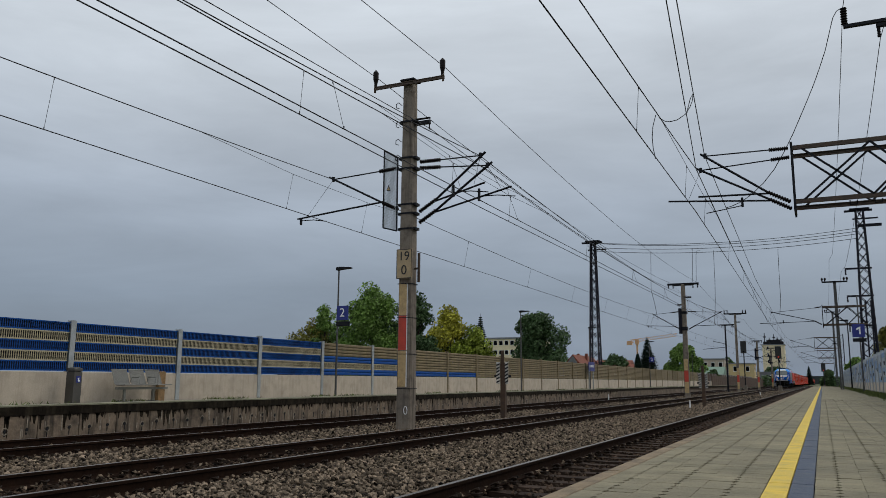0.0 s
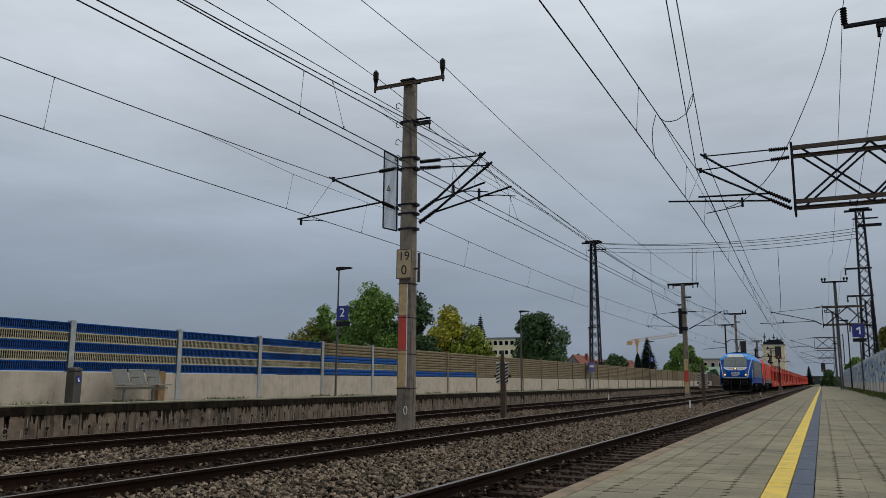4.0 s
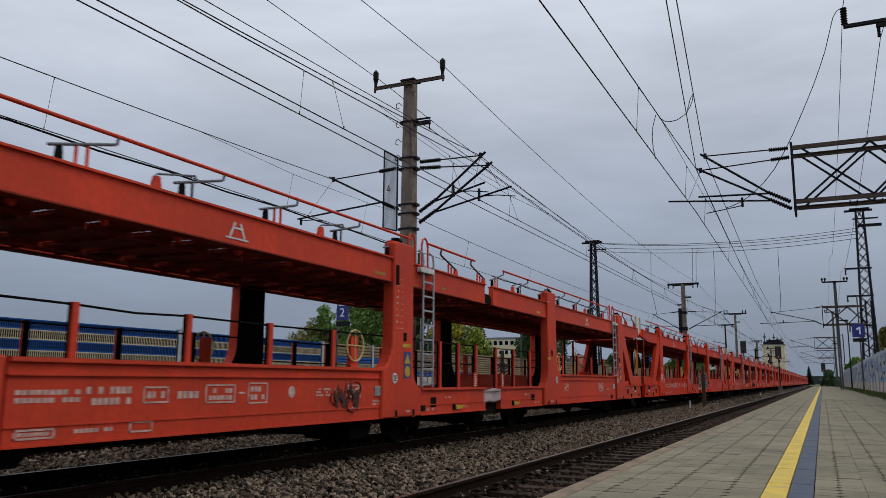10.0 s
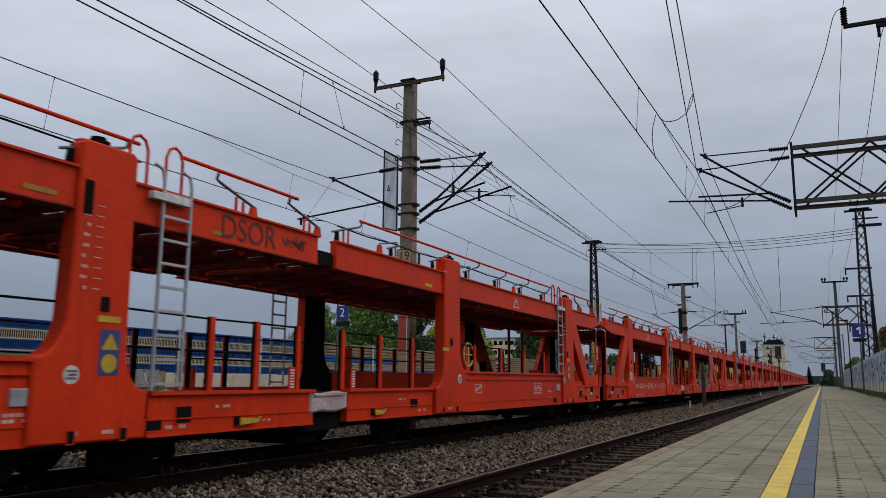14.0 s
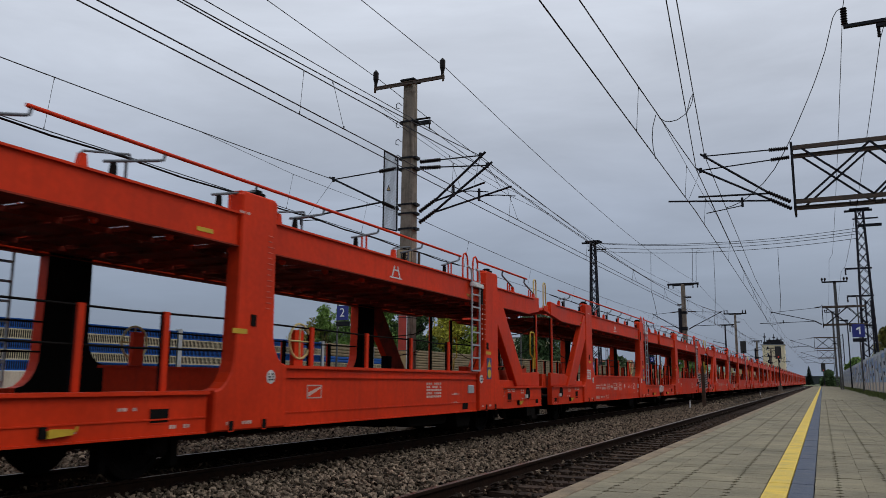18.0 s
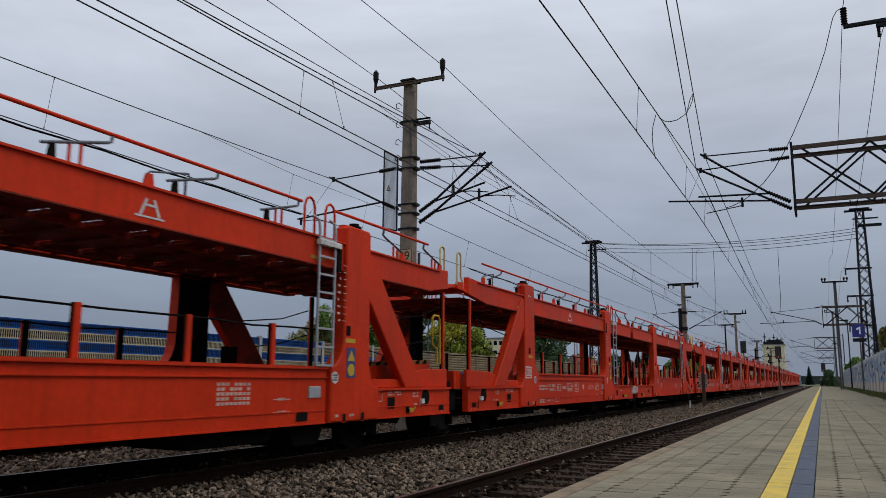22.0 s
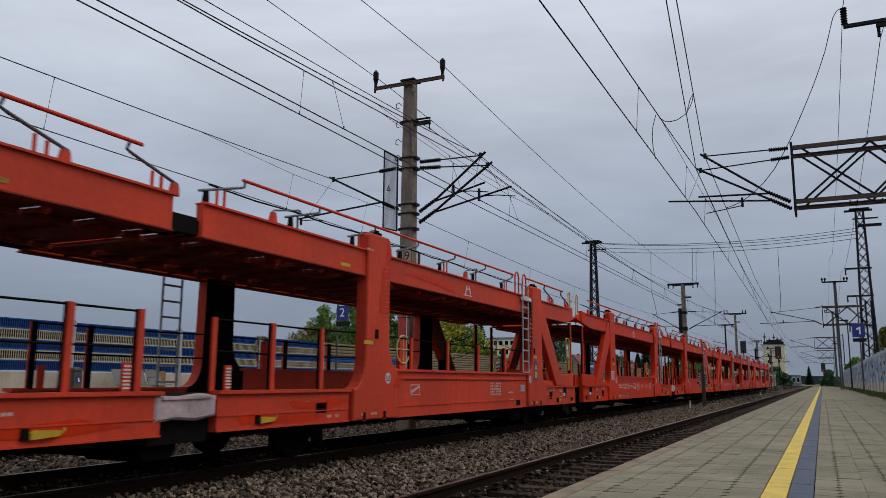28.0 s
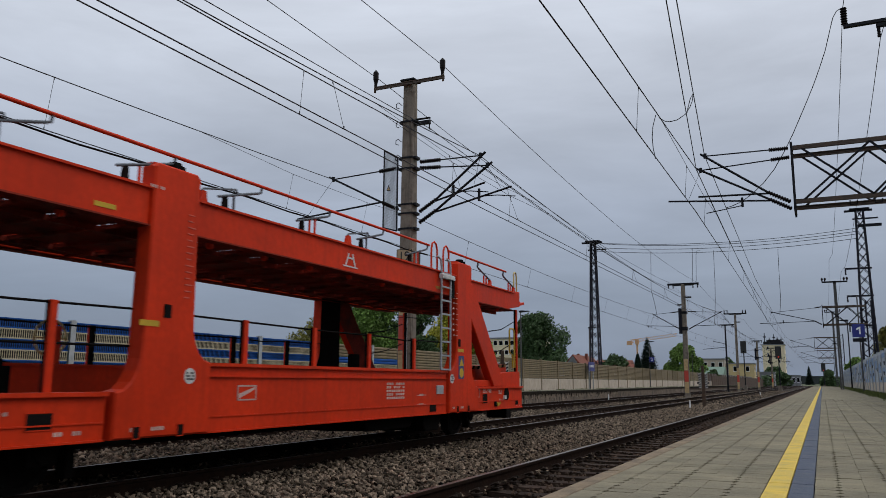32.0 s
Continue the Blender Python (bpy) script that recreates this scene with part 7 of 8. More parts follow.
def feeder_mast(x, y, top, label):
    """Slim post with a T-shaped crossarm and two insulators at each end."""
    t = thing("feeder_mast", label, "feeder mast", pose(x, y, 0), "feeder masts")
    g = Geo()
    for a in (-.075, .075):
        g.beam((a, 0, GZ), (a * .7, 0, top), .045, .12)
    for i in range(int(top / .45)):
        z = .3 + i * .45
        g.beam((-.07, -.02, z), (.07, -.02, z + .4), .03, .03)
    part("post", g, "post_grey", t)
    g = Geo()
    g.box(-.95, .95, -.07, .07, top - .07, top + .05)
    arm = part("crossarm", g, "steel_dark", t)
    for q in (-.92, -.70, .70, .92):
        g = Geo()
        g.lathe((q, 0, top + .05), (0, 0, 1), [(0, .03), (.08, .05), (.14, .085), (.24, .085), (.3, .04)], 8)
        part("insulator", g, "insulator", arm)


feeder_mast(1.42, 71.6, 9.28, "slim grey post with a T-shaped crossarm and four insulators")
feeder_mast(1.8, 118.0, 10.5, "slim grey post with a T-shaped crossarm further along")


def gantry_mast(x, y, tips, tall):
    """Steel post at the back of the near platform with a boom of paired channels and two brackets for the near track.
    tips: for each bracket its row along the boom, the arm's end and the ends of its registration tube and steady arm."""
    t = thing("catenary_gantry", "rusty steel boom of paired channels holding the near track's wires", "catenary mast", pose(x, y, 0), "boom masts")
    g = Geo()
    h = 11.0 if tall else 7.5
    for a, b in ((2.75, -.2), (3.15, -.2), (2.75, .2), (3.15, .2)):
        g.box(a - .05, a + .05, b - .05, b + .05, -.3, h)
    for i in range(int(h * 2)):
        z = .2 + i * .5
        for b in (-.2, .2):
            g.beam((2.75, b, z), (3.15, b, min(z + .5, h)), .03, .03)
    part("post", g, "lattice", t)
    for b in (-.45, .45):
        for z in (7.08, 5.66):
            g = Geo()
            d = .03 if b < 0 else -.03
            g.box(-.36, 2.8, b - .012, b + .012, z - .055, z + .055)
            g.box(-.36, 2.8, min(b, b + d * 2), max(b, b + d * 2), z + .044, z + .056)
            g.box(-.36, 2.8, min(b, b + d * 2), max(b, b + d * 2), z - .056, z - .044)
            part("channel", g, "rusty_beam", t)
    for b in (-.45, .45):
        rows = [((-.34, 5.42), (-.34, 7.24))]
        for x0, x1 in ((-.1, 1.45), (1.45, 2.8)):
            rows += [((x0, 5.7), (x1, 7.04)), ((x0, 7.04), (x1, 5.7))]
        for p, q in rows:
            g = Geo()
            g.beam((p[0], b, p[1]), (q[0], b, q[1]), .035, .05)
            part("brace", g, "steel_dark", t)
    g = Geo()
    for z in (5.5, 7.2):
        g.box(-.37, -.31, -.45, .45, z - .03, z + .03)
    part("end_tie", g, "steel_dark", t)
    for b, end, reg, grip in tips:
        c = Geo()
        c.tube([(-.88, b, 7.08 + (end[1] - 7.08) * .22), (end[0], b, end[1])], .018, 6)
        c.tube([(-.97, b, 5.97), (end[0] - .12, b, end[1] + .07)], .032, 6)
        c.tube([(-.95, b, 5.93), (reg[0], b, reg[1])], .026, 6)
        c.lathe((end[0], b, end[1] - .06), (0, 0, 1), [(0, .045), (.13, .045)], 8)
        if grip:
            bx = grip[0] + .95
            c.box(bx - .03, bx + .03, b - .03, b + .03, 5.82, 6.08)
            c.tube([(bx, b, 5.86), (grip[0], b, grip[1])], .015, 5)
            c.tube([(end[0], b, end[1]), (reg[0] + .55, b, reg[1])], .005, 4)
        br = part("cantilever", c, "steel_dark", t)
        for p, q in (((-.41, b, 7.08), (-.88, b, 7.08 + (end[1] - 7.08) * .22)), ((-.43, b, 5.66), (-.97, b, 5.97))):
            g = Geo()
            insulator(g, p, q, 0, 9, .058)
            part("insulator", g, "insulator", br)
    if not tall:
        return t
    g = Geo()
    g.box(1.1, 3.2, -.06, .06, 10.28, 10.36)
    g.box(1.85, 3.2, -.06, .06, 10.16, 10.24)
    arm = part("crossarm", g, "steel_dark", t)
    for p, q in (((1.13, 0, 10.36), (1.13, 0, 10.85)), ((1.90, 0, 10.18), (1.90, 0, 9.88))):
        g = Geo()
        insulator(g, p, q, 0, 7, .085 if q[2] > 10.5 else .045)
        part("insulator", g, "insulator", arm)
    g = Geo()
    g.tube([(1.13, 0, 10.85), (1.06, 0, 10.84), (.97, 0, 10.79), (.87, 0, 10.62), (.76, 0, 10.22), (.63, 0, 9.74), (.47, 0, 9.3), (.30, 0, 8.86), (.02, 0, 8.23), (-.27, 0, 7.6), (-.52, 0, 7.12), (-.79, 0, 6.67), (-1.08, 0, 6.32), (-1.39, 0, 6.04), (-1.65, 0, 5.87), (-1.9, 0, 5.77), (-2.04, 0, 5.74)], .011, 5)
    part("jumper", g, "wire", t)
    g = Geo()
    for a in (1.0, 1.55):
        g.tube([(a - .08, -.3, 5.6), (a - .08, -.3, 5.5), (a + .08, -.3, 5.5), (a + .08, -.3, 5.6)], .018, 5)
    part("hook", g, "steel_dark", t)
    return t


gantry_mast(0, 22, ((-.45, (-2.47, 7.11), (-2.69, 6.0), None), (.45, (-2.71, 6.96), (-3.62, 6.15), (-2.61, 5.72))), True)
for y, dx, a, b in ((70.0, .7, -4.1, -5.0), (118.0, -.3, -3.2, -3.6), (166.0, -.1, -3.2, -3.9), (214.0, .1, -3.2, -3.9)):
    gantry_mast(dx, y, ((-.45, (a, 6.72), (b, 5.85), (a - .1, 5.7)),), False)


def lattice_mast(x, y, h, wb, wt):
    t = thing("lattice_mast", "tall dark steel lattice mast tapering to a crossarm", "lattice mast", pose(x, y, -.3), "lattice masts")
    for sx in (-1, 1):
        for sy in (-1, 1):
            g = Geo()
            g.beam((sx * wb, sy * wb, 0), (sx * wt, sy * wt, h), .11, .11)
            part("leg", g, "lattice", t)
    n = 17
    for face in range(4):
        g = Geo()
        for i in range(n):
            a, b = i / n, (i + 1) / n
            wa, wc = wb + (wt - wb) * a, wb + (wt - wb) * b
            p = {0: ((-wa, -wa), (wc, -wc), (wa, -wa), (-wc, -wc)), 1: ((-wa, wa), (wc, wc), (wa, wa), (-wc, wc)), 2: ((-wa, -wa), (-wc, wc), (-wa, wa), (-wc, -wc)), 3: ((wa, -wa), (wc, wc), (wa, wa), (wc, -wc))}[face]
            g.beam((*p[0], a * h), (*p[1], b * h), .05, .05)
            g.beam((*p[2], a * h), (*p[3], b * h), .05, .05)
        tagged(part("bracing", g, "lattice", t), kind="stuff")
    g = Geo()
    g.box(-wt - .9, wt + .7, -.12, .12, h - .25, h - .1)
    g.box(-wt - .5, wt + .5, -.35, .35, h - .1, h)
    g.box(-wt - .3, wt + 1.1, -.1, .1, h - .95, h - .85)
    part("crossarm", g, "lattice", t)
    return t


lattice_mast(-19.5, 75, 15.0, .50, .20)
lr = lattice_mast(3.80, 75, 16.2, .62, .27)
g = Geo()
for z in (6.1, 8.6, 10.95):
    g.box(-1.45, .6, -.1, .1, z, z + .14)
    insulator(g, (-1.4, 0, z), (-1.4, 0, z - .45), 0, 4, .08)
g.box(-.2, 1.6, -.2, .2, 14.6, 14.8)
part("feeder_arm", g, "lattice", lr)


def wire_line(name, label, rows, r=.011, droppers=None, cat="overhead wire"):
    """A wire through points; droppers: another wire's points to hang from it."""
    g = Geo()
    g.tube(rows, r, 5)
    return solid(name, g, "wire", label, cat, group="overhead wires")


def sagging(p, q, sag, n=10):
    p, q = Vector(p), Vector(q)
    return [p + (q - p) * (i / n) - Vector((0, 0, sag * 4 * (i / n) * (1 - i / n))) for i in range(n + 1)]


def catenary(name, label, supports, contact, first):
    """Contact wire, messenger, stitch wires at the supports and droppers over one track.
    supports: rows of y, the contact wire's x, the messenger's x and z, and its lowest z in the span that follows; first: the first dropper's y."""
    t = thing(name, label, "overhead line", group="overhead wires")
    c, m = Geo(), Geo()
    c.tube([(cx, y, contact) for y, cx, *_ in supports], .011, 5)
    part("contact_wire", c, "wire", t)

    def span(y):
        for a, b in zip(supports, supports[1:]):
            if a[0] <= y <= b[0]:
                f = (y - a[0]) / (b[0] - a[0])
                sag = (a[3] + b[3]) / 2 - a[4]
                return Vector((a[2] + (b[2] - a[2]) * f, y, a[3] + (b[3] - a[3]) * f - 4 * sag * f * (1 - f))), Vector((a[1] + (b[1] - a[1]) * f, y, contact))

    def dropper(p, q):
        d = Geo()
        d.tube([p, q], .005, 4)
        for e, k in ((p, -.05), (q, .05)):
            d.tube([e, e + Vector((0, 0, k))], .011, 4)
        part("dropper", d, "wire", t)

    pts = []
    for a, b in zip(supports, supports[1:]):
        pts += [span(a[0] + (b[0] - a[0]) * i / 14)[0] for i in range(14)]
        y = a[0] + 9.7 if a is not supports[0] else first
        while y < b[0] - 6:
            dropper(*span(y))
            y += 7.5 if y + 7.5 < b[0] - 9.2 or y > b[0] - 9.3 else b[0] - 9.17 - y
    pts.append(span(supports[-1][0])[0])
    for y, *_ in supports[1:-1]:
        a, b = span(y - 5.4)[0], span(y + 5.4)[0]
        p, q = span(y - 1.9), span(y + 1.9)
        p[0].z, q[0].z = a.z - .14, b.z - .14
        g = Geo()
        g.tube([a, p[0], q[0], b], .006, 4)
        part("stitch_wire", g, "wire", t)
        dropper(*p)
        dropper(*q)
    m.tube(pts, .011, 5)
    part("messenger_wire", m, "wire", t)
    return t


YS = (-27.2, 18.4, 66.3, 109.0, 150.0, 200.0, 260.0)
catenary("catenary_track_3", "contact and messenger wire over the far track", [(y, cx, -12.3, 6.75 - (.18 if y > 20 else 0), 6.36) for y, cx in zip(YS, (-12.35, -12.48, -12.55, -12.4, -12.6, -12.5, -12.5))], 5.53, 9.23)
catenary("catenary_track_2", "contact and messenger wire over the train's track", [(y, cx, mx, 6.58, 6.04) for y, cx, mx in zip(YS, (-7.62, -7.68, -7.18, -7.5, -7.4, -7.6, -7.6), (-7.58, -7.62, -7.1, -7.45, -7.35, -7.55, -7.6))], 5.50, 10.4)
catenary("catenary_track_2_second", "second pair of wires where two line sections overlap", [(y, cx, mx, 6.92 - (.3 if y > 20 else 0), 6.05) for y, cx, mx in zip(YS, (-7.70, -7.40, -7.06, -7.3, -7.6, -7.4, -7.4), (-7.58, -7.74, -7.0, -7.3, -7.6, -7.4, -7.4))], 5.52, 11.43)
YR = (-36.0, 22.0, 70.0, 118.0, 166.0, 214.0)
near_line = catenary("catenary_track_1", "contact and messenger wire over the near track", [(y, cx, mx, 6.88, 6.20) for y, cx, mx in zip(YR, (-2.83, -2.83, -3.5, -3.6, -3.4, -3.2), (-2.80, -2.76, -3.39, -3.45, -3.3, -3.1))], 5.70, 14.27)
wire_line("tail_wire", "rising end of a line section", [(1.04, -22, 10.3), (-2.01, 13.07, 7.6), (-2.77, 22, 6.89), (-3.0, 40, 6.15), (-3.65, 70, 5.72)])
wire_line("tail_wire", "rising end of a line section", [(1.37, -22, 8.8), (-1.85, 13.15, 7.6), (-2.49, 21.6, 7.15), (-2.9, 45, 6.6), (-3.3, 70, 6.75)])
g = Geo()
g.tube([(-2.82, 16.3, 6.66), (-2.89, 16.3, 6.41), (-2.91, 16.3, 6.19), (-2.90, 16.3, 5.95), (-2.86, 16.3, 5.71)], .009, 5)
part("jumper_wire", g, "wire", near_line)
g = Geo()
g.tube([(-2.79, 16.5, 6.66), (-2.69, 16.6, 6.60), (-2.58, 16.6, 6.57), (-2.43, 16.6, 6.59), (-2.26, 16.6, 6.69), (-2.16, 16.6, 6.83), (-2.10, 16.6, 6.97), (-2.09, 16.6, 7.12), (-2.14, 16.6, 7.02), (-2.19, 16.6, 6.85), (-2.22, 16.6, 6.72)], .009, 5)
part("jumper_wire", g, "wire", near_line)
for x, x_back in ((-10.81, -9.3), (-8.73, -8.73)):
    pts = sagging((x_back, -27.2, 9.35), (x, 18.4, 9.50), .12, 10)[:-1]
    ys = (18.4, 66.3, 109, 150, 200, 260)
    for a, b in zip(ys, ys[1:]):
        pts += sagging((x, a, 9.50 if a < 60 else 9.12), (x, b, 9.12), .60, 10)[:-1]
    wire_line("feeder_wire", "feeder wire on the mast tops", pts, .010)
for x, z in ((1.12, 10.85), (1.92, 9.85)):
    pts = []
    ys = (-36, 22, 70, 118, 166)
    for a, b in zip(ys, ys[1:]):
        pts += sagging((x, a, z), (x + .2, b, z), .5, 10)[:-1]
    wire_line("feeder_wire", "feeder wire along the boom masts", pts, .010)
wire_line("stay_wire", "feeder wire slung under the mast bracket", sagging((-9.2, -27, 7.85), (-9.2, 18.4, 7.85), .5), .010)
wire_line("stay_wire", "feeder wire slung under the mast bracket", sagging((-9.2, 18.4, 7.85), (-9.2, 66.3, 7.9), .6), .010)
t = thing("span_wires", "wires slung across all tracks between the lattice masts with hanging jumpers", "overhead line", group="overhead wires")
for k, (z0, z1, sg) in enumerate(((14.5, 14.2, .62), (14.42, 13.9, .62), (14.0, 13.65, .62), (13.62, 13.25, .62))):
    g = Geo()
    g.tube(sagging((-19.4, 75 - .15 * k, z0), (3.5, 75 - .15 * k, z1), sg, 14), .024, 5)
    part("span_wire", g, "wire", t)
for pts in ([(-10.11, 13.35), (-10.15, 12.0), (-10.2, 11.0), (-10.24, 10.2)], [(-9.4, 13.05), (-9.7, 13.05), (-9.8, 12.7), (-9.86, 11.0), (-9.89, 10.2)], [(-8.25, 13.0), (-8.25, 10.2), (-8.30, 8.4), (-8.46, 6.3)], [(-2.81, 12.8), (-2.84, 10.0), (-2.84, 8.3), (-2.9, 7.7), (-3.0, 6.9)], [(-13.9, 13.2), (-14.0, 9.6), (-13.7, 8.2), (-13.5, 6.9)]):
    g = Geo()
    g.tube([(x, 74.8, z) for x, z in pts], .02, 5)
    part("hanging_wire", g, "wire", t)


# ---- platform furniture ----
def platform_sign(x, y, text, foot, h_sign, lamp=True):
    t = thing("platform_sign", "blue platform sign with a white " + text + " on a slim lamp post", "platform sign", pose(x, y, foot), "platform signs")
    g = Geo()
    g.tube([(0, 0, 0), (0, 0, 5.3)], .048, 10, r2=.032)
    post = part("post", g, "post_grey", t)
    if lamp:
        g = Geo()
        g.prism([(-.08, 5.28), (.62, 5.34), (.62, 5.38), (.1, 5.42), (-.08, 5.40)], "y", -.12, .12, c=.02)
        part("lamp_head", g, "steel_dark", t)
    g = Geo()
    g.slab(-.02, .54, -.06, -.02, h_sign, h_sign + .60, .004) if lamp else g.slab(-.36, .26, -.09, -.05, h_sign, h_sign + .70, .004)
    cx = .26 if lamp else -.05
    b = part("board", g, "sign_blue", t)
    if text == "1":
        q = Geo()
        q.prism([(.02, -.2), (.10, -.2), (.10, .2), (.04, .2), (-.10, .10), (-.10, .02), (.02, .08)], "y", -.106, -.094)
        part("numeral", q, "sign_white", b, "", Matrix.Translation((cx, 0, h_sign + .36)))
    else:
        word("numeral", text, .52, b, Matrix.Translation((cx, -.065 if lamp else -.095, h_sign + .30)) @ pose(0, 0, 0, 90), "sign_white")
    g = Geo()
    g.slab(cx - .3, cx + .36, -.06, -.02, h_sign - .25, h_sign - .06, .004)
    part("lower_board", g, "steel_dark", t)
    return t


s2 = platform_sign(-18.35, 28.1, "2", .41, 3.15)
platform_sign(-18.35, 95.5, "2", .41, 2.95)
platform_sign(2.0, 48.5, "1", PLAT, 3.0, False)
for y in (50.8, 68.5, 130.0):
    t = thing("street_lamp", "slim grey platform lamp post with a flat dark head", "lamp post", pose(-18.35, y, .41), "platform lamps")
    g = Geo()
    g.tube([(0, 0, 0), (0, 0, 5.35)], .048, 10, r2=.035)
    part("post", g, "post_grey", t)
    g = Geo()
    g.prism([(-.08, 5.28), (.62, 5.34), (.62, 5.38), (.1, 5.42), (-.08, 5.40)], "y", -.12, .12, c=.02)
    part("lamp_head", g, "steel_dark", t)
for y in (69.0, 110.0):
    t = thing("street_lamp", "slim dark platform lamp post with a flat head", "lamp post", pose(2.05, y, PLAT), "platform lamps")
    g = Geo()
    g.tube([(0, 0, 0), (0, 0, 5.35)], .055, 10, r2=.04)
    part("post", g, "steel_dark", t)
    g = Geo()
    g.prism([(.08, 5.28), (-.62, 5.34), (-.62, 5.38), (-.1, 5.42), (.08, 5.40)], "y", -.12, .12, c=.02)
    part("lamp_head", g, "steel_dark", t)

t = thing("station_sign", "blue station name board with unreadable white lettering", "station sign", pose(-18.4, 69, .41), kind="")
g = Geo()
g.box(-.04, .04, -.7, -.64, 0, 1.7)
g.box(-.04, .04, .64, .7, 0, 1.7)
part("legs", g, "galv", t)
g = Geo()
g.slab(.04, .08, -.95, .95, 1.55, 2.35, .005)
bd = part("board", g, "sign_blue", t)
g = Geo()
for k in range(7):
    g.box(.08, .085, -.7 + k * .2, -.56 + k * .2, 1.88, 2.1)
part("lettering", g, "sign_white", bd)


def bench():
    t = thing("bench", "three-seat grey steel mesh bench with armrests", "bench", pose(-18.05, 16.2, .47))
    for i in range(3):
        y = .1 + i * .62
        g = Geo()
        n = 22
        for j in range(n):
            a = y + j * .56 / n
            g.tube([(.42, a, .44), (.1, a, .42), (.02, a, .46), (-.14, a, .86)], .009, 4)
        g.tube([(-.14, y - .02, .86), (-.14, y + .55, .86)], .018, 5)
        g.tube([(.42, y - .02, .44), (.42, y + .55, .44)], .018, 5)
        g.add([(.42, y, .435), (.1, y, .415), (.1, y + .53, .415), (.42, y + .53, .435)], [(0, 1, 2, 3)])
        g.add([(.02, y, .455), (-.14, y, .855), (-.14, y + .53, .855), (.02, y + .53, .455)], [(0, 1, 2, 3)])
        part("seat", g, "bench", t)
    for y in (.68, 1.3):
        g = Geo()
        g.tube([(.0, y, .50), (.05, y, .64), (.35, y, .64), (.38, y, .46)], .016, 5)
        part("armrest", g, "bench", t)
    g = Geo()
    g.box(.1, .2, .05, 1.95, .30, .37)
    part("crossbar", g, "bench", t)
    for y in (.35, 1.42):
        g = Geo()
        g.box(.12, .18, y - .03, y + .03, -.04, .32)
        g.box(-.05, .35, y - .04, y + .04, -.046, -.02)
        part("leg", g, "bench", t)


bench()
t = thing("waste_bin", "tall dark steel waste bin with a blue pictogram", "waste bin", pose(-18.15, 15.04, .46))
g = Geo()
g.slab(-.15, .15, -.125, .125, -.042, .80, .02)
part("body", g, "bin", t)
g = Geo()
g.prism([(-.135, .80), (.135, .80), (.12, .88), (.0, .91), (-.12, .88)], "x", -.16, .17, c=.02)
part("lid", g, "bin", t)
g = Geo()
g.slab(.152, .158, -.06, .08, .50, .68, .001, 0)
g.box(.158, .161, -.01, .03, .53, .63, 1)
g.box(.158, .161, .03, .055, .53, .57, 1)
part("pictogram", g, ["sign_blue", "sign_white"], t)
g = Geo()
g.slab(-.06, .06, -.13, .13, -.052, .84, .01)
solid("wooden_post", g, "post_brown", "brown wooden post against the barrier", "post", pose(-18.5, 18.5, .46))


def marker(x, y, label, h=1.9):
    """Short post with faded striped edge boards."""
    t = thing("marker_post", label, "marker post", pose(x, y, -.25), "marker posts")
    g = Geo()
    g.box(-.085, .085, -.07, .07, 0, h)
    part("post", g, "brown_wood", t)
    for s in (-1, 1):
        g = Geo()
        g.slab(s * .155 - .06, s * .155 + .06, -.10, -.08, h - .72, h + .02, .003, 0)
        for k in range(6):
            z = h - .70 + k * .115
            g.add([(s * .155 - .06, -.104, z), (s * .155 + .06, -.104, z + .06), (s * .155 + .06, -.104, z + .115), (s * .155 - .06, -.104, z + .055)], [(0, 1, 2, 3)], 1)
        part("striped_board", g, ["stripe_white", "black"], t)
        g = Geo()
        g.box(min(s * .1, s * .3), max(s * .1, s * .3), -.08, -.05, h - .5, h - .42)
        part("strut", g, "steel_dark", t)
    g = Geo()
    g.slab(-.06, .06, -.09, -.07, h + .0, h + .42, .004)
    part("top_plate", g, "brown_wood", t)


marker(-9.9, 25.6, "weathered dark post with two faded striped boards", 1.95)
marker(-5.5, 42.5, "dark post with faded striped boards between the tracks", 1.75)
for x, y, h in ((-5.9, 40.4, .45), (-12.8, 52.3, .5), (-5.7, 85.8, .4)):
    g = Geo()
    g.tube([(0, 0, 0), (0, 0, h)], .03, 8)
    solid("white_peg", g, "sign_white", "short white marker peg in the ballast", "peg", pose(x, y, -.25), "pegs")


def signal(x, y, h, lit=True):
    t = thing("railway_signal", "tall railway signal showing a small red light" if lit else "tall dark railway signal, unlit", "railway signal", pose(x, y, -.25), "signals")
    g = Geo()
    g.tube([(0, 0, 0), (0, 0, h)], .075, 8)
    part("post", g, "steel_dark", t)
    g = Geo()
    g.box(-.25, .25, -.2, .2, 0, .9)
    part("base_box", g, "mast", t)
    g = Geo()
    g.slab(-.40, .40, -.25, -.05, h - 1.75, h, .03)
    hd = part("signal_head", g, "black", t)
    g = Geo()
    g.lathe((0, -.25, h - 1.5), (0, -1, 0), [(0, .10), (.02, .10), (.03, .07)], 12)
    part("signal_lens", g, "signal_red" if lit else "window_dark", hd)


signal(-10.0, 122, 7.2, False)
signal(-5.4, 122, 6.4)
signal(.35, 180, 5.3)


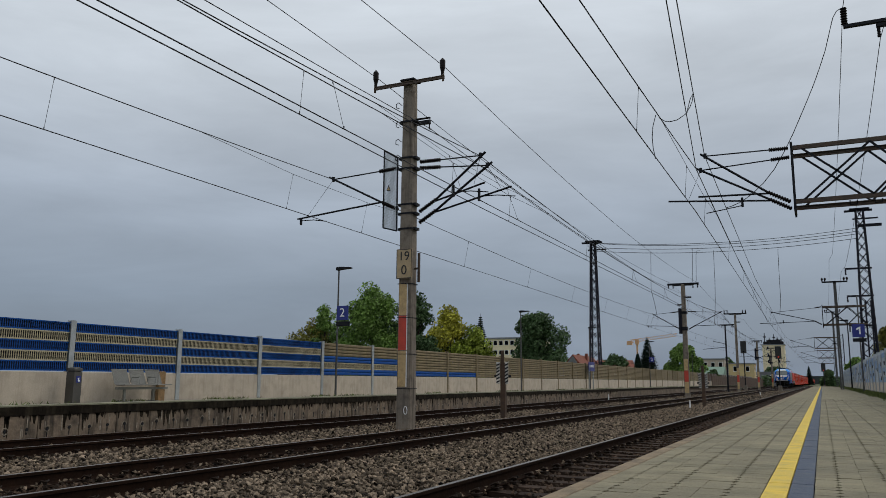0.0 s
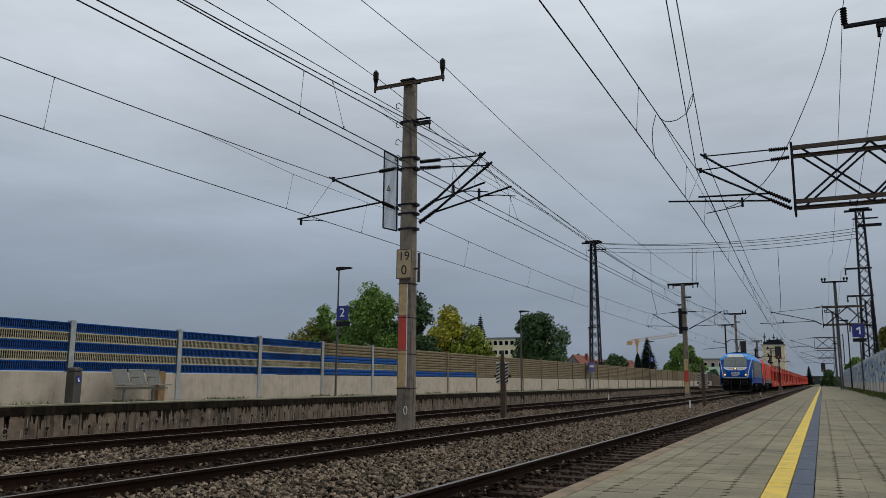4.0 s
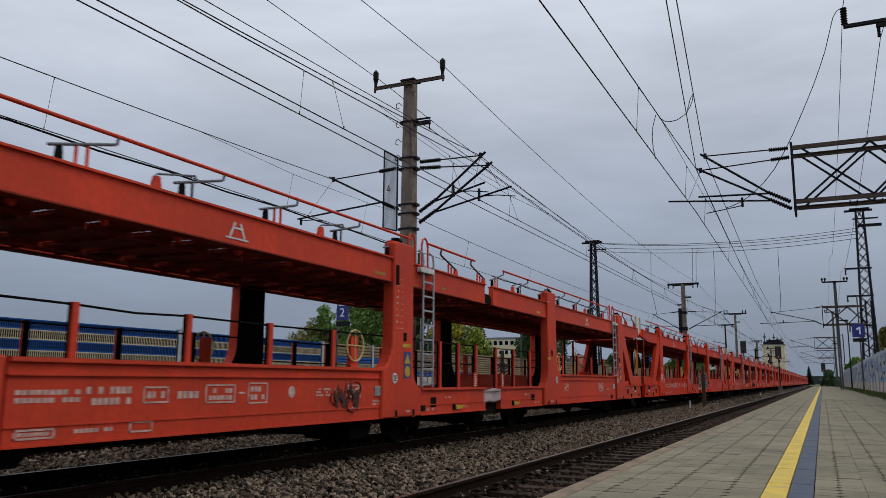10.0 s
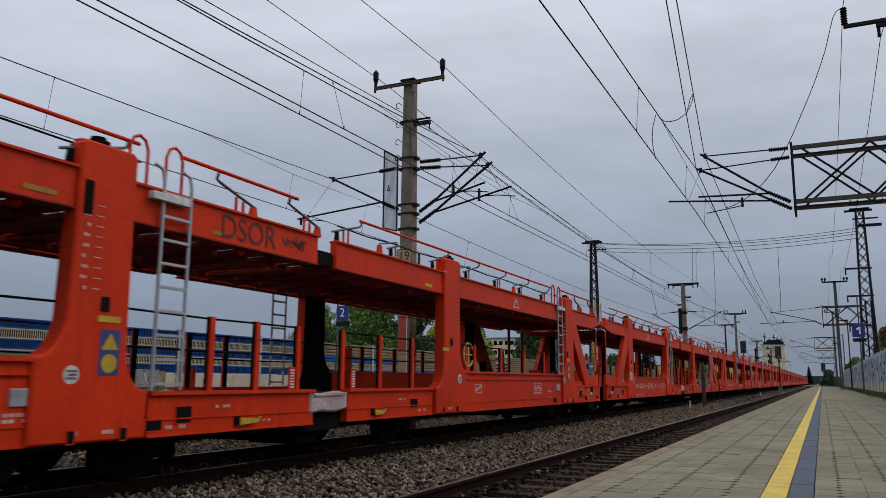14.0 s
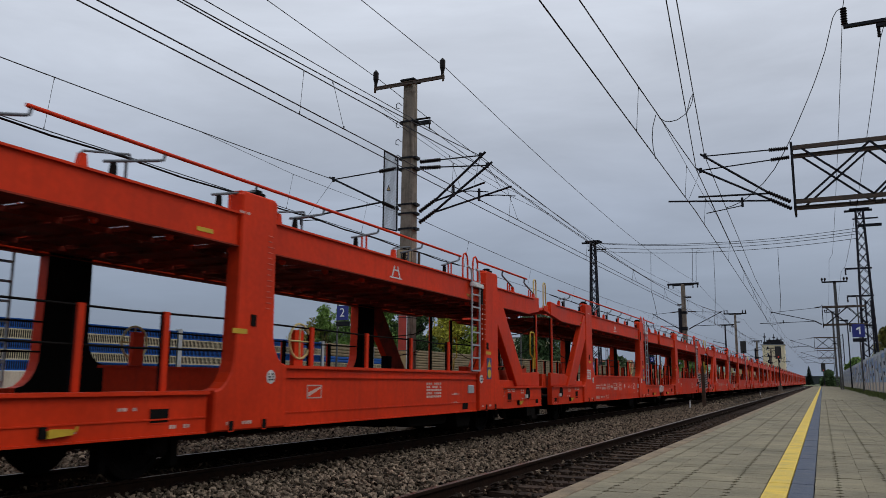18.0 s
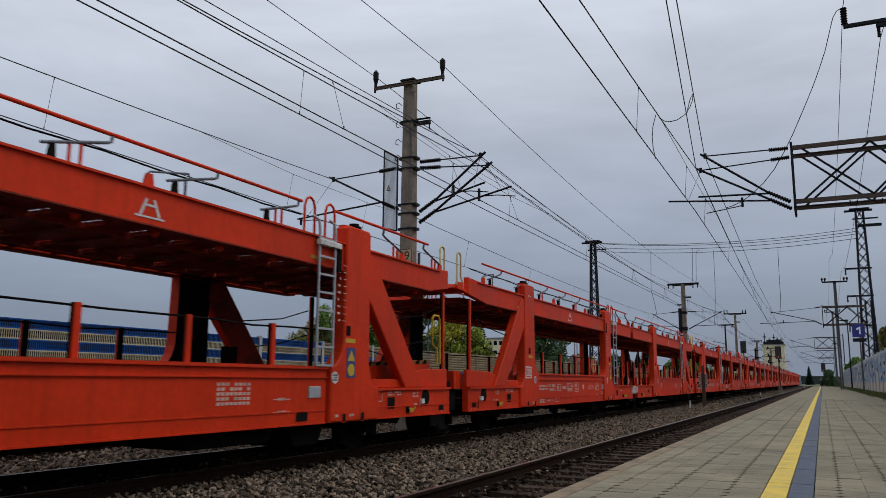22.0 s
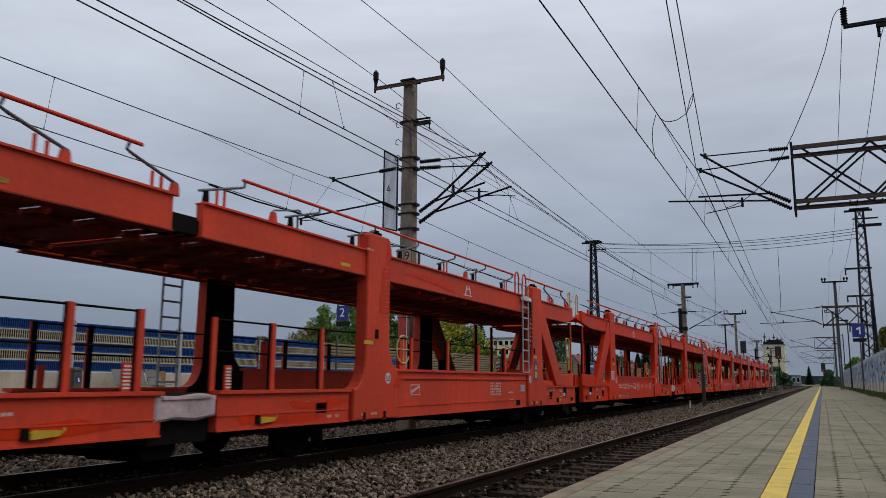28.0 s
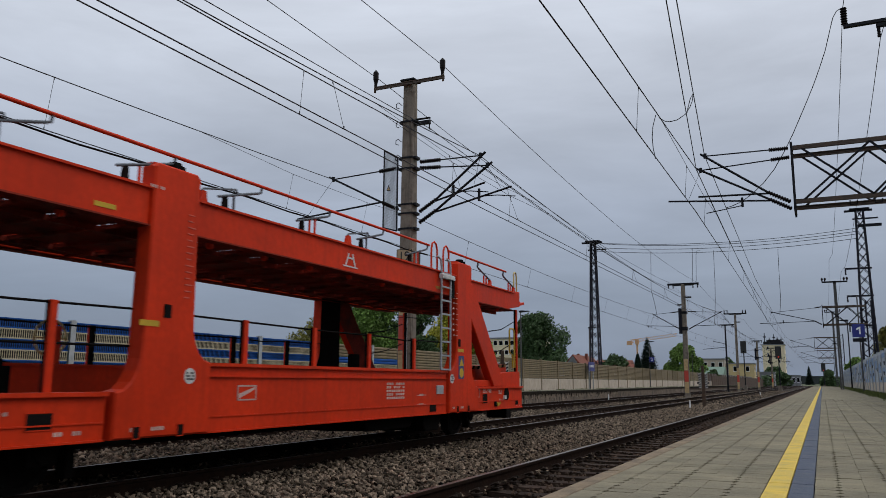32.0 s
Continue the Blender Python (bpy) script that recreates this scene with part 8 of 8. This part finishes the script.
# ---- trees ----
def leaf_cloud(g, centre, rad, n, size, rs, squash=.8):
    for _ in range(n):
        while True:
            p = Vector((rs.uniform(-1, 1), rs.uniform(-1, 1), rs.uniform(-1, 1)))
            if .35 < p.length < 1:
                break
        q = Vector(centre) + Vector((p.x * rad, p.y * rad, p.z * rad * squash))
        a = Vector((rs.gauss(0, 1), rs.gauss(0, 1), rs.gauss(0, 1))).normalized()
        b = a.orthogonal().normalized() * size * rs.uniform(.5, 1.1)
        c = a.cross(b).normalized() * size * rs.uniform(.35, .8)
        g.add([q - b, q - c * .8, q + b, q + c], [(0, 1, 2, 3)])


def tree(x, y, h, w, leaf, label, seed, clumps=46, leaves=130, size=.26, base=.25, z0=GZ):
    rs = random.Random(seed)
    t = thing("tree", label, "tree", pose(x, y, z0), "trees behind the barrier")
    g = Geo()
    g.tube([(0, 0, 0), (.1, 0, h * .3), (-.05, .1, h * .6), (0, 0, h * .8)], .045 * h * .5 + .05, 8, r2=.04)
    crown = Geo()
    for i in range(clumps):
        f = rs.random()
        zz = h * (base + (1 - base) * f)
        prof = math.sin(math.pi * min(1, (f * .86 + .12))) ** .7
        a = rs.uniform(0, 6.283)
        rr = w / 2 * prof * rs.uniform(.20, 1.0)
        c = (rr * math.cos(a), rr * math.sin(a), zz - h * .04)
        if i % 4 == 0:
            g.tube([(0, 0, h * (base * .7 + .3 * f)), (c[0] * .5, c[1] * .5, c[2] * .6 + h * .18), c], .05 + h * .006, 5, r2=.02)
        leaf_cloud(crown, c, w * rs.uniform(.11, .21), int(leaves * 1.15), size, rs, rs.uniform(.7, 1.1))
    part("trunk", g, "bark", t)
    part("crown", crown, leaf, t)


def conifer(x, y, h, w, label, seed, n=34, z0=GZ):
    rs = random.Random(seed)
    t = thing("conifer", label, "tree", pose(x, y, z0), "trees behind the barrier")
    g = Geo()
    g.tube([(0, 0, 0), (0, 0, h)], .03 * h * .5 + .05, 7, r2=.02)
    part("trunk", g, "bark", t)
    c = Geo()
    for i in range(n):
        f = i / n
        z = h * (.08 + .9 * f)
        r = w / 2 * (1 - f) ** .9 + .1
        for k in range(int(18 + 16 * (1 - f))):
            a = rs.uniform(0, 6.283)
            rr = r * rs.uniform(.65, 1.1)
            d = Vector((math.cos(a), math.sin(a), 0))
            for s in range(5):
                u = (s + .6) / 5
                p = d * rr * u + Vector((0, 0, z - .22 * rr * u * u))
                wd = .34 * rr * (1.15 - u) + .18
                e = d.cross(Vector((0, 0, 1))) * wd
                q = p + d * rr * .28 + Vector((0, 0, -.12 * rr * .4 + rs.uniform(-.06, .06)))
                c.add([p - e, q, p + e, p + Vector((0, 0, -.16))], [(0, 1, 2), (0, 3, 2)])
    part("crown", c, "needle", t)


tree(-41.4, 60, 6.3, 5.6, "leaf_autumn", "low bush with browning leaves behind the barrier", 1, 44, 150, .15, .05)
tree(-35.5, 60, 9.3, 6.4, "leaf", "broad green leafy tree behind the barrier", 2, 80, 280, .16, .12)
tree(-32.6, 62, 8.8, 5.0, "leaf_dark", "dark green leafy tree behind the barrier", 3, 60, 260, .16, .15)
tree(-40.5, 60, 7.9, 3.0, "leaf", "slender green sapling behind the barrier", 4, 46, 120, .13, .3)
tree(-35.2, 75, 8.6, 6.2, "leaf_yellow", "tree turning yellow behind the barrier", 5, 60, 250, .17, .12)
tree(-32.5, 75, 6.7, 4.8, "leaf_lime", "yellow-green rounded tree behind the barrier", 6, 50, 230, .17, .1)
conifer(-46.2, 110, 11.3, 4.8, "dark slender spruce far behind the barrier", 7)
tree(-37.2, 110, 11.1, 8.4, "leaf_dark", "large dark chestnut tree behind the barrier", 8, 80, 260, .24, .12)
conifer(-24.4, 118, 5.6, 2.6, "small dark conifer by the lattice mast", 15)
conifer(-29.2, 150, 9.7, 6.0, "dark dense spruce behind the barrier", 9)
tree(-25.6, 170, 8.6, 7.2, "leaf", "wide green tree behind the barrier", 10, 64, 200, .30, .1)
tree(-38.5, 165, 6.7, 6.6, "leaf_dark", "rounded dark tree between the roofs", 11, 36, 90, .42, .1)
tree(-27.5, 270, 8.6, 6.5, "leaf_dark", "dark trees behind the yellow house", 12, 40, 100, .5, .1)
tree(-19.8, 165, 3.6, 3.6, "leaf_dark", "dark bush at the platform's end", 13, 30, 90, .4, .0)
tree(5.4, 78, 6.0, 3.0, "leaf_autumn", "brownish tree behind the grey barrier", 14, 36, 110, .24, .1)
tree(5.2, 64, 4.3, 2.6, "leaf_autumn", "brownish bush behind the grey barrier", 16, 30, 90, .22, .1)
tree(3.7, 108, 4.3, 3.0, "leaf", "light green bush leaning over the grey barrier", 17, 34, 100, .28, .05)
tree(1.9, 260, 4.6, 5.0, "leaf_dark", "dark tree at the end of the platform", 18, 36, 80, .5, .1)
conifer(-5.5, 420, 9.5, 4.6, "far dark fir beyond the station", 19)
tree(-14.5, 300, 6.0, 9.0, "leaf_dark", "dark bushes beside the far tracks", 20, 30, 80, .6, 0)


# ---- buildings ----
def block(name, label, x0, x1, y0, y1, z1, wall, floors, cols, roof="roof_grey", pitch=0.0, side_cols=3, ws=.8, gable=False):
    cx, cy = (x0 + x1) / 2, (y0 + y1) / 2
    t = thing(name, label, "building", pose(cx, cy, GZ), "buildings")
    a, b, h = (x1 - x0) / 2, (y1 - y0) / 2, z1 - GZ
    g = Geo()
    g.box(-a, a, -b, b, 0, h)
    part("wall", g, wall, t)
    g = Geo()
    if pitch:
        e = .4
        if gable:
            g.prism([(-a - e, h - .1), (a + e, h - .1), (a * .1, h + pitch)], "y", -b - e, b + e)
            w = Geo()
            w.prism([(-a, h - .1), (a, h - .1), (a * .1, h + pitch - .2)], "y", -b - e - .03, -b)
            part("gable", w, "roof_grey", t)
        else:
            g.prism([(-b - e, h - .1), (b + e, h - .1), (0, h + pitch)], "x", -a - e, a + e)
    else:
        g.box(-a - .25, a + .25, -b - .25, b + .25, h, h + .3)
    rf = part("roof", g, roof, t)
    if roof == "roof_red":
        for q in (-.45, .5):
            ch = Geo()
            ch.box(q * a - .2, q * a + .2, -.25, .25, h + pitch * .4, h + pitch + .3)
            part("chimney", ch, "roof_red", rf)
    fh = h / floors
    for f in range(floors):
        for c in range(cols):
            x = -a + (c + .5) * 2 * a / cols
            w = min(.55 * ws, a / cols * .6)
            q = Geo()
            q.box(x - w - .08, x + w + .08, -b - .06, -b + .05, f * fh + fh * .32, f * fh + fh * .82, 1)
            q.box(x - w, x + w, -b - .08, -b, f * fh + fh * .36, f * fh + fh * .78, 0)
            part("window", q, ["window_dark", "sign_white"], t)
        for c in range(side_cols):
            y = -b + (c + .5) * 2 * b / side_cols
            q = Geo()
            q.box(a - .05, a + .06, y - .6 * ws, y + .6 * ws, f * fh + fh * .32, f * fh + fh * .82, 1)
            q.box(a, a + .08, y - .5 * ws, y + .5 * ws, f * fh + fh * .36, f * fh + fh * .78, 0)
            part("window", q, ["window_dark", "sign_white"], t)
    return t


block("apartment_block", "cream apartment block with rows of small windows", -65.6, -54.0, 160, 168, 10.0, "plaster_pale", 5, 9, ws=.7)
block("house", "low house with a red tiled roof behind the barrier", -35.7, -32.9, 118, 129, 3.2, "plaster_cream", 1, 3, "roof_red", 1.9, gable=True)
block("house", "house with a red tiled roof and chimney", -38.5, -33.2, 160, 170, 3.2, "plaster_cream", 1, 3, "roof_red", 1.5)
block("house", "house with a red roof beside the spruce", -52, -42, 190, 200, 4.0, "plaster_cream", 1, 4, "roof_red", 2.2)
block("house", "low building with a pale green roof", -24.6, -20.6, 190, 200, 2.6, "plaster_cream", 1, 3, "roof_green", 2.0)
block("house", "yellow plastered house with a flat overhanging roof", -24.9, -17.9, 250, 258, 6.4, "plaster_yellow", 2, 2, "roof_grey", 0, 2, .8)
block("house", "white building among the trees", -30, -24, 230, 240, 7.2, "concrete_white", 2, 3)
tw = block("silo_tower", "tall pale yellow tower block with antennas on its roof", -20.2, -12.3, 330, 338, 15.3, "plaster_pale", 6, 2, "roof_grey", 0, 2, .45)
g = Geo()
g.box(-3.6, 3.6, -3, 3, 15.8, 16.9)
g.box(-2.4, 2.6, -2.5, 2.5, 16.9, 17.6)
part("roof_house", g, "steel_dark", tw)
for x, h in ((-3.2, 4.4), (-1.5, 2.6), (.2, 3.9), (1.4, 3.0), (2.8, 2.6)):
    g = Geo()
    g.tube([(x, 0, 16), (x, 0, 16 + h)], .16, 6)
    g.box(x - .5, x + .5, -.1, .1, 16 + h * .6, 16 + h * .7)
    part("antenna", g, "steel_dark", tw)
block("building", "low grey building beside the tower", -12.2, -7.4, 330, 338, 3.6, "roof_grey", 1, 3)
block("building", "dark shed by the tracks", -20.5, -14.0, 280, 288, 4.2, "roof_grey", 1, 3)

t = thing("tower_crane", "distant orange tower crane over the roofs", "crane", pose(-86.9, 420, GZ))
g = Geo()
g.box(-.4, .4, -.4, .4, 0, 20.5)
part("tower", g, "crane", t)
for p, q in (((-4.0, 0, 21.4), (20.5, 0, 24.6)), ((-4.0, 0, 22.9), (20.5, 0, 25.9))):
    g = Geo()
    g.beam(p, q, .22, .22)
    part("chord", g, "crane", t)
g = Geo()
for i in range(18):
    f, e = i / 18, (i + 1) / 18
    g.beam((-4.0 + 24.5 * f, 0, 21.4 + 3.2 * f), (-4.0 + 24.5 * e, 0, 22.9 + 3.0 * e), .2, .2)
part("jib_bracing", g, "crane", t)
g = Geo()
g.box(-5.2, -2.6, -1, 1, 20.3, 22.3)
part("counterweight", g, "crane", t)
g = Geo()
g.box(-.9, .9, -.9, .9, 20.5, 23.2)
part("cab", g, "crane", t)

# dark fence and hedge beyond the old platform, far hills
g = Geo()
for i in range(60):
    y = 142 + i * 3
    g.slab(-17.0, -16.9, y, y + 2.9, GZ, 2.15, .02)
solid("timber_fence", g, "brown_wood", "dark timber fence along the far tracks", "fence", kind="structure")
g = Geo()
rs = random.Random(2)
pts = []
for i in range(81):
    x = -700 + i * 17.5
    pts.append((x, 900, 6 + 5 * abs(noise.noise((i * .21, 0, 0))) + 10 * max(0, noise.noise((i * .07, 4, 0)))))
v = [(p[0], p[1], -2) for p in pts] + pts
n = len(pts)
g.add(v, [(i, i + 1, n + i + 1, n + i) for i in range(n - 1)])
solid("far_woods", g, "far_hill", "dark line of distant woods", "woods", kind="structure")
g = Geo()
for i in range(14):
    leaf_cloud(g, (-16.5 + rs.uniform(-1, 1), 270 + i * 5, 1.5), 2.4, 120, .5, rs)
for i in range(10):
    leaf_cloud(g, (3.6 + rs.uniform(-.4, .6), 118 + i * 9, 1.2), 1.4, 110, .32, rs)
tagged(solid("far_hedge", g, "leaf_dark", "dark hedges along the far tracks", "hedge"), kind="stuff")


def motions():
    """Every vehicle runs along the through track towards and past the platform."""
    times = [0.0, 0.5] + [float(k) for k in range(2, 31, 2)] + [31.5, 32.0]
    for ob, s in TRAIN:
        walk(ob, [(q, pose(X2, s - travelled(q), 0)) for q in times])


motions()
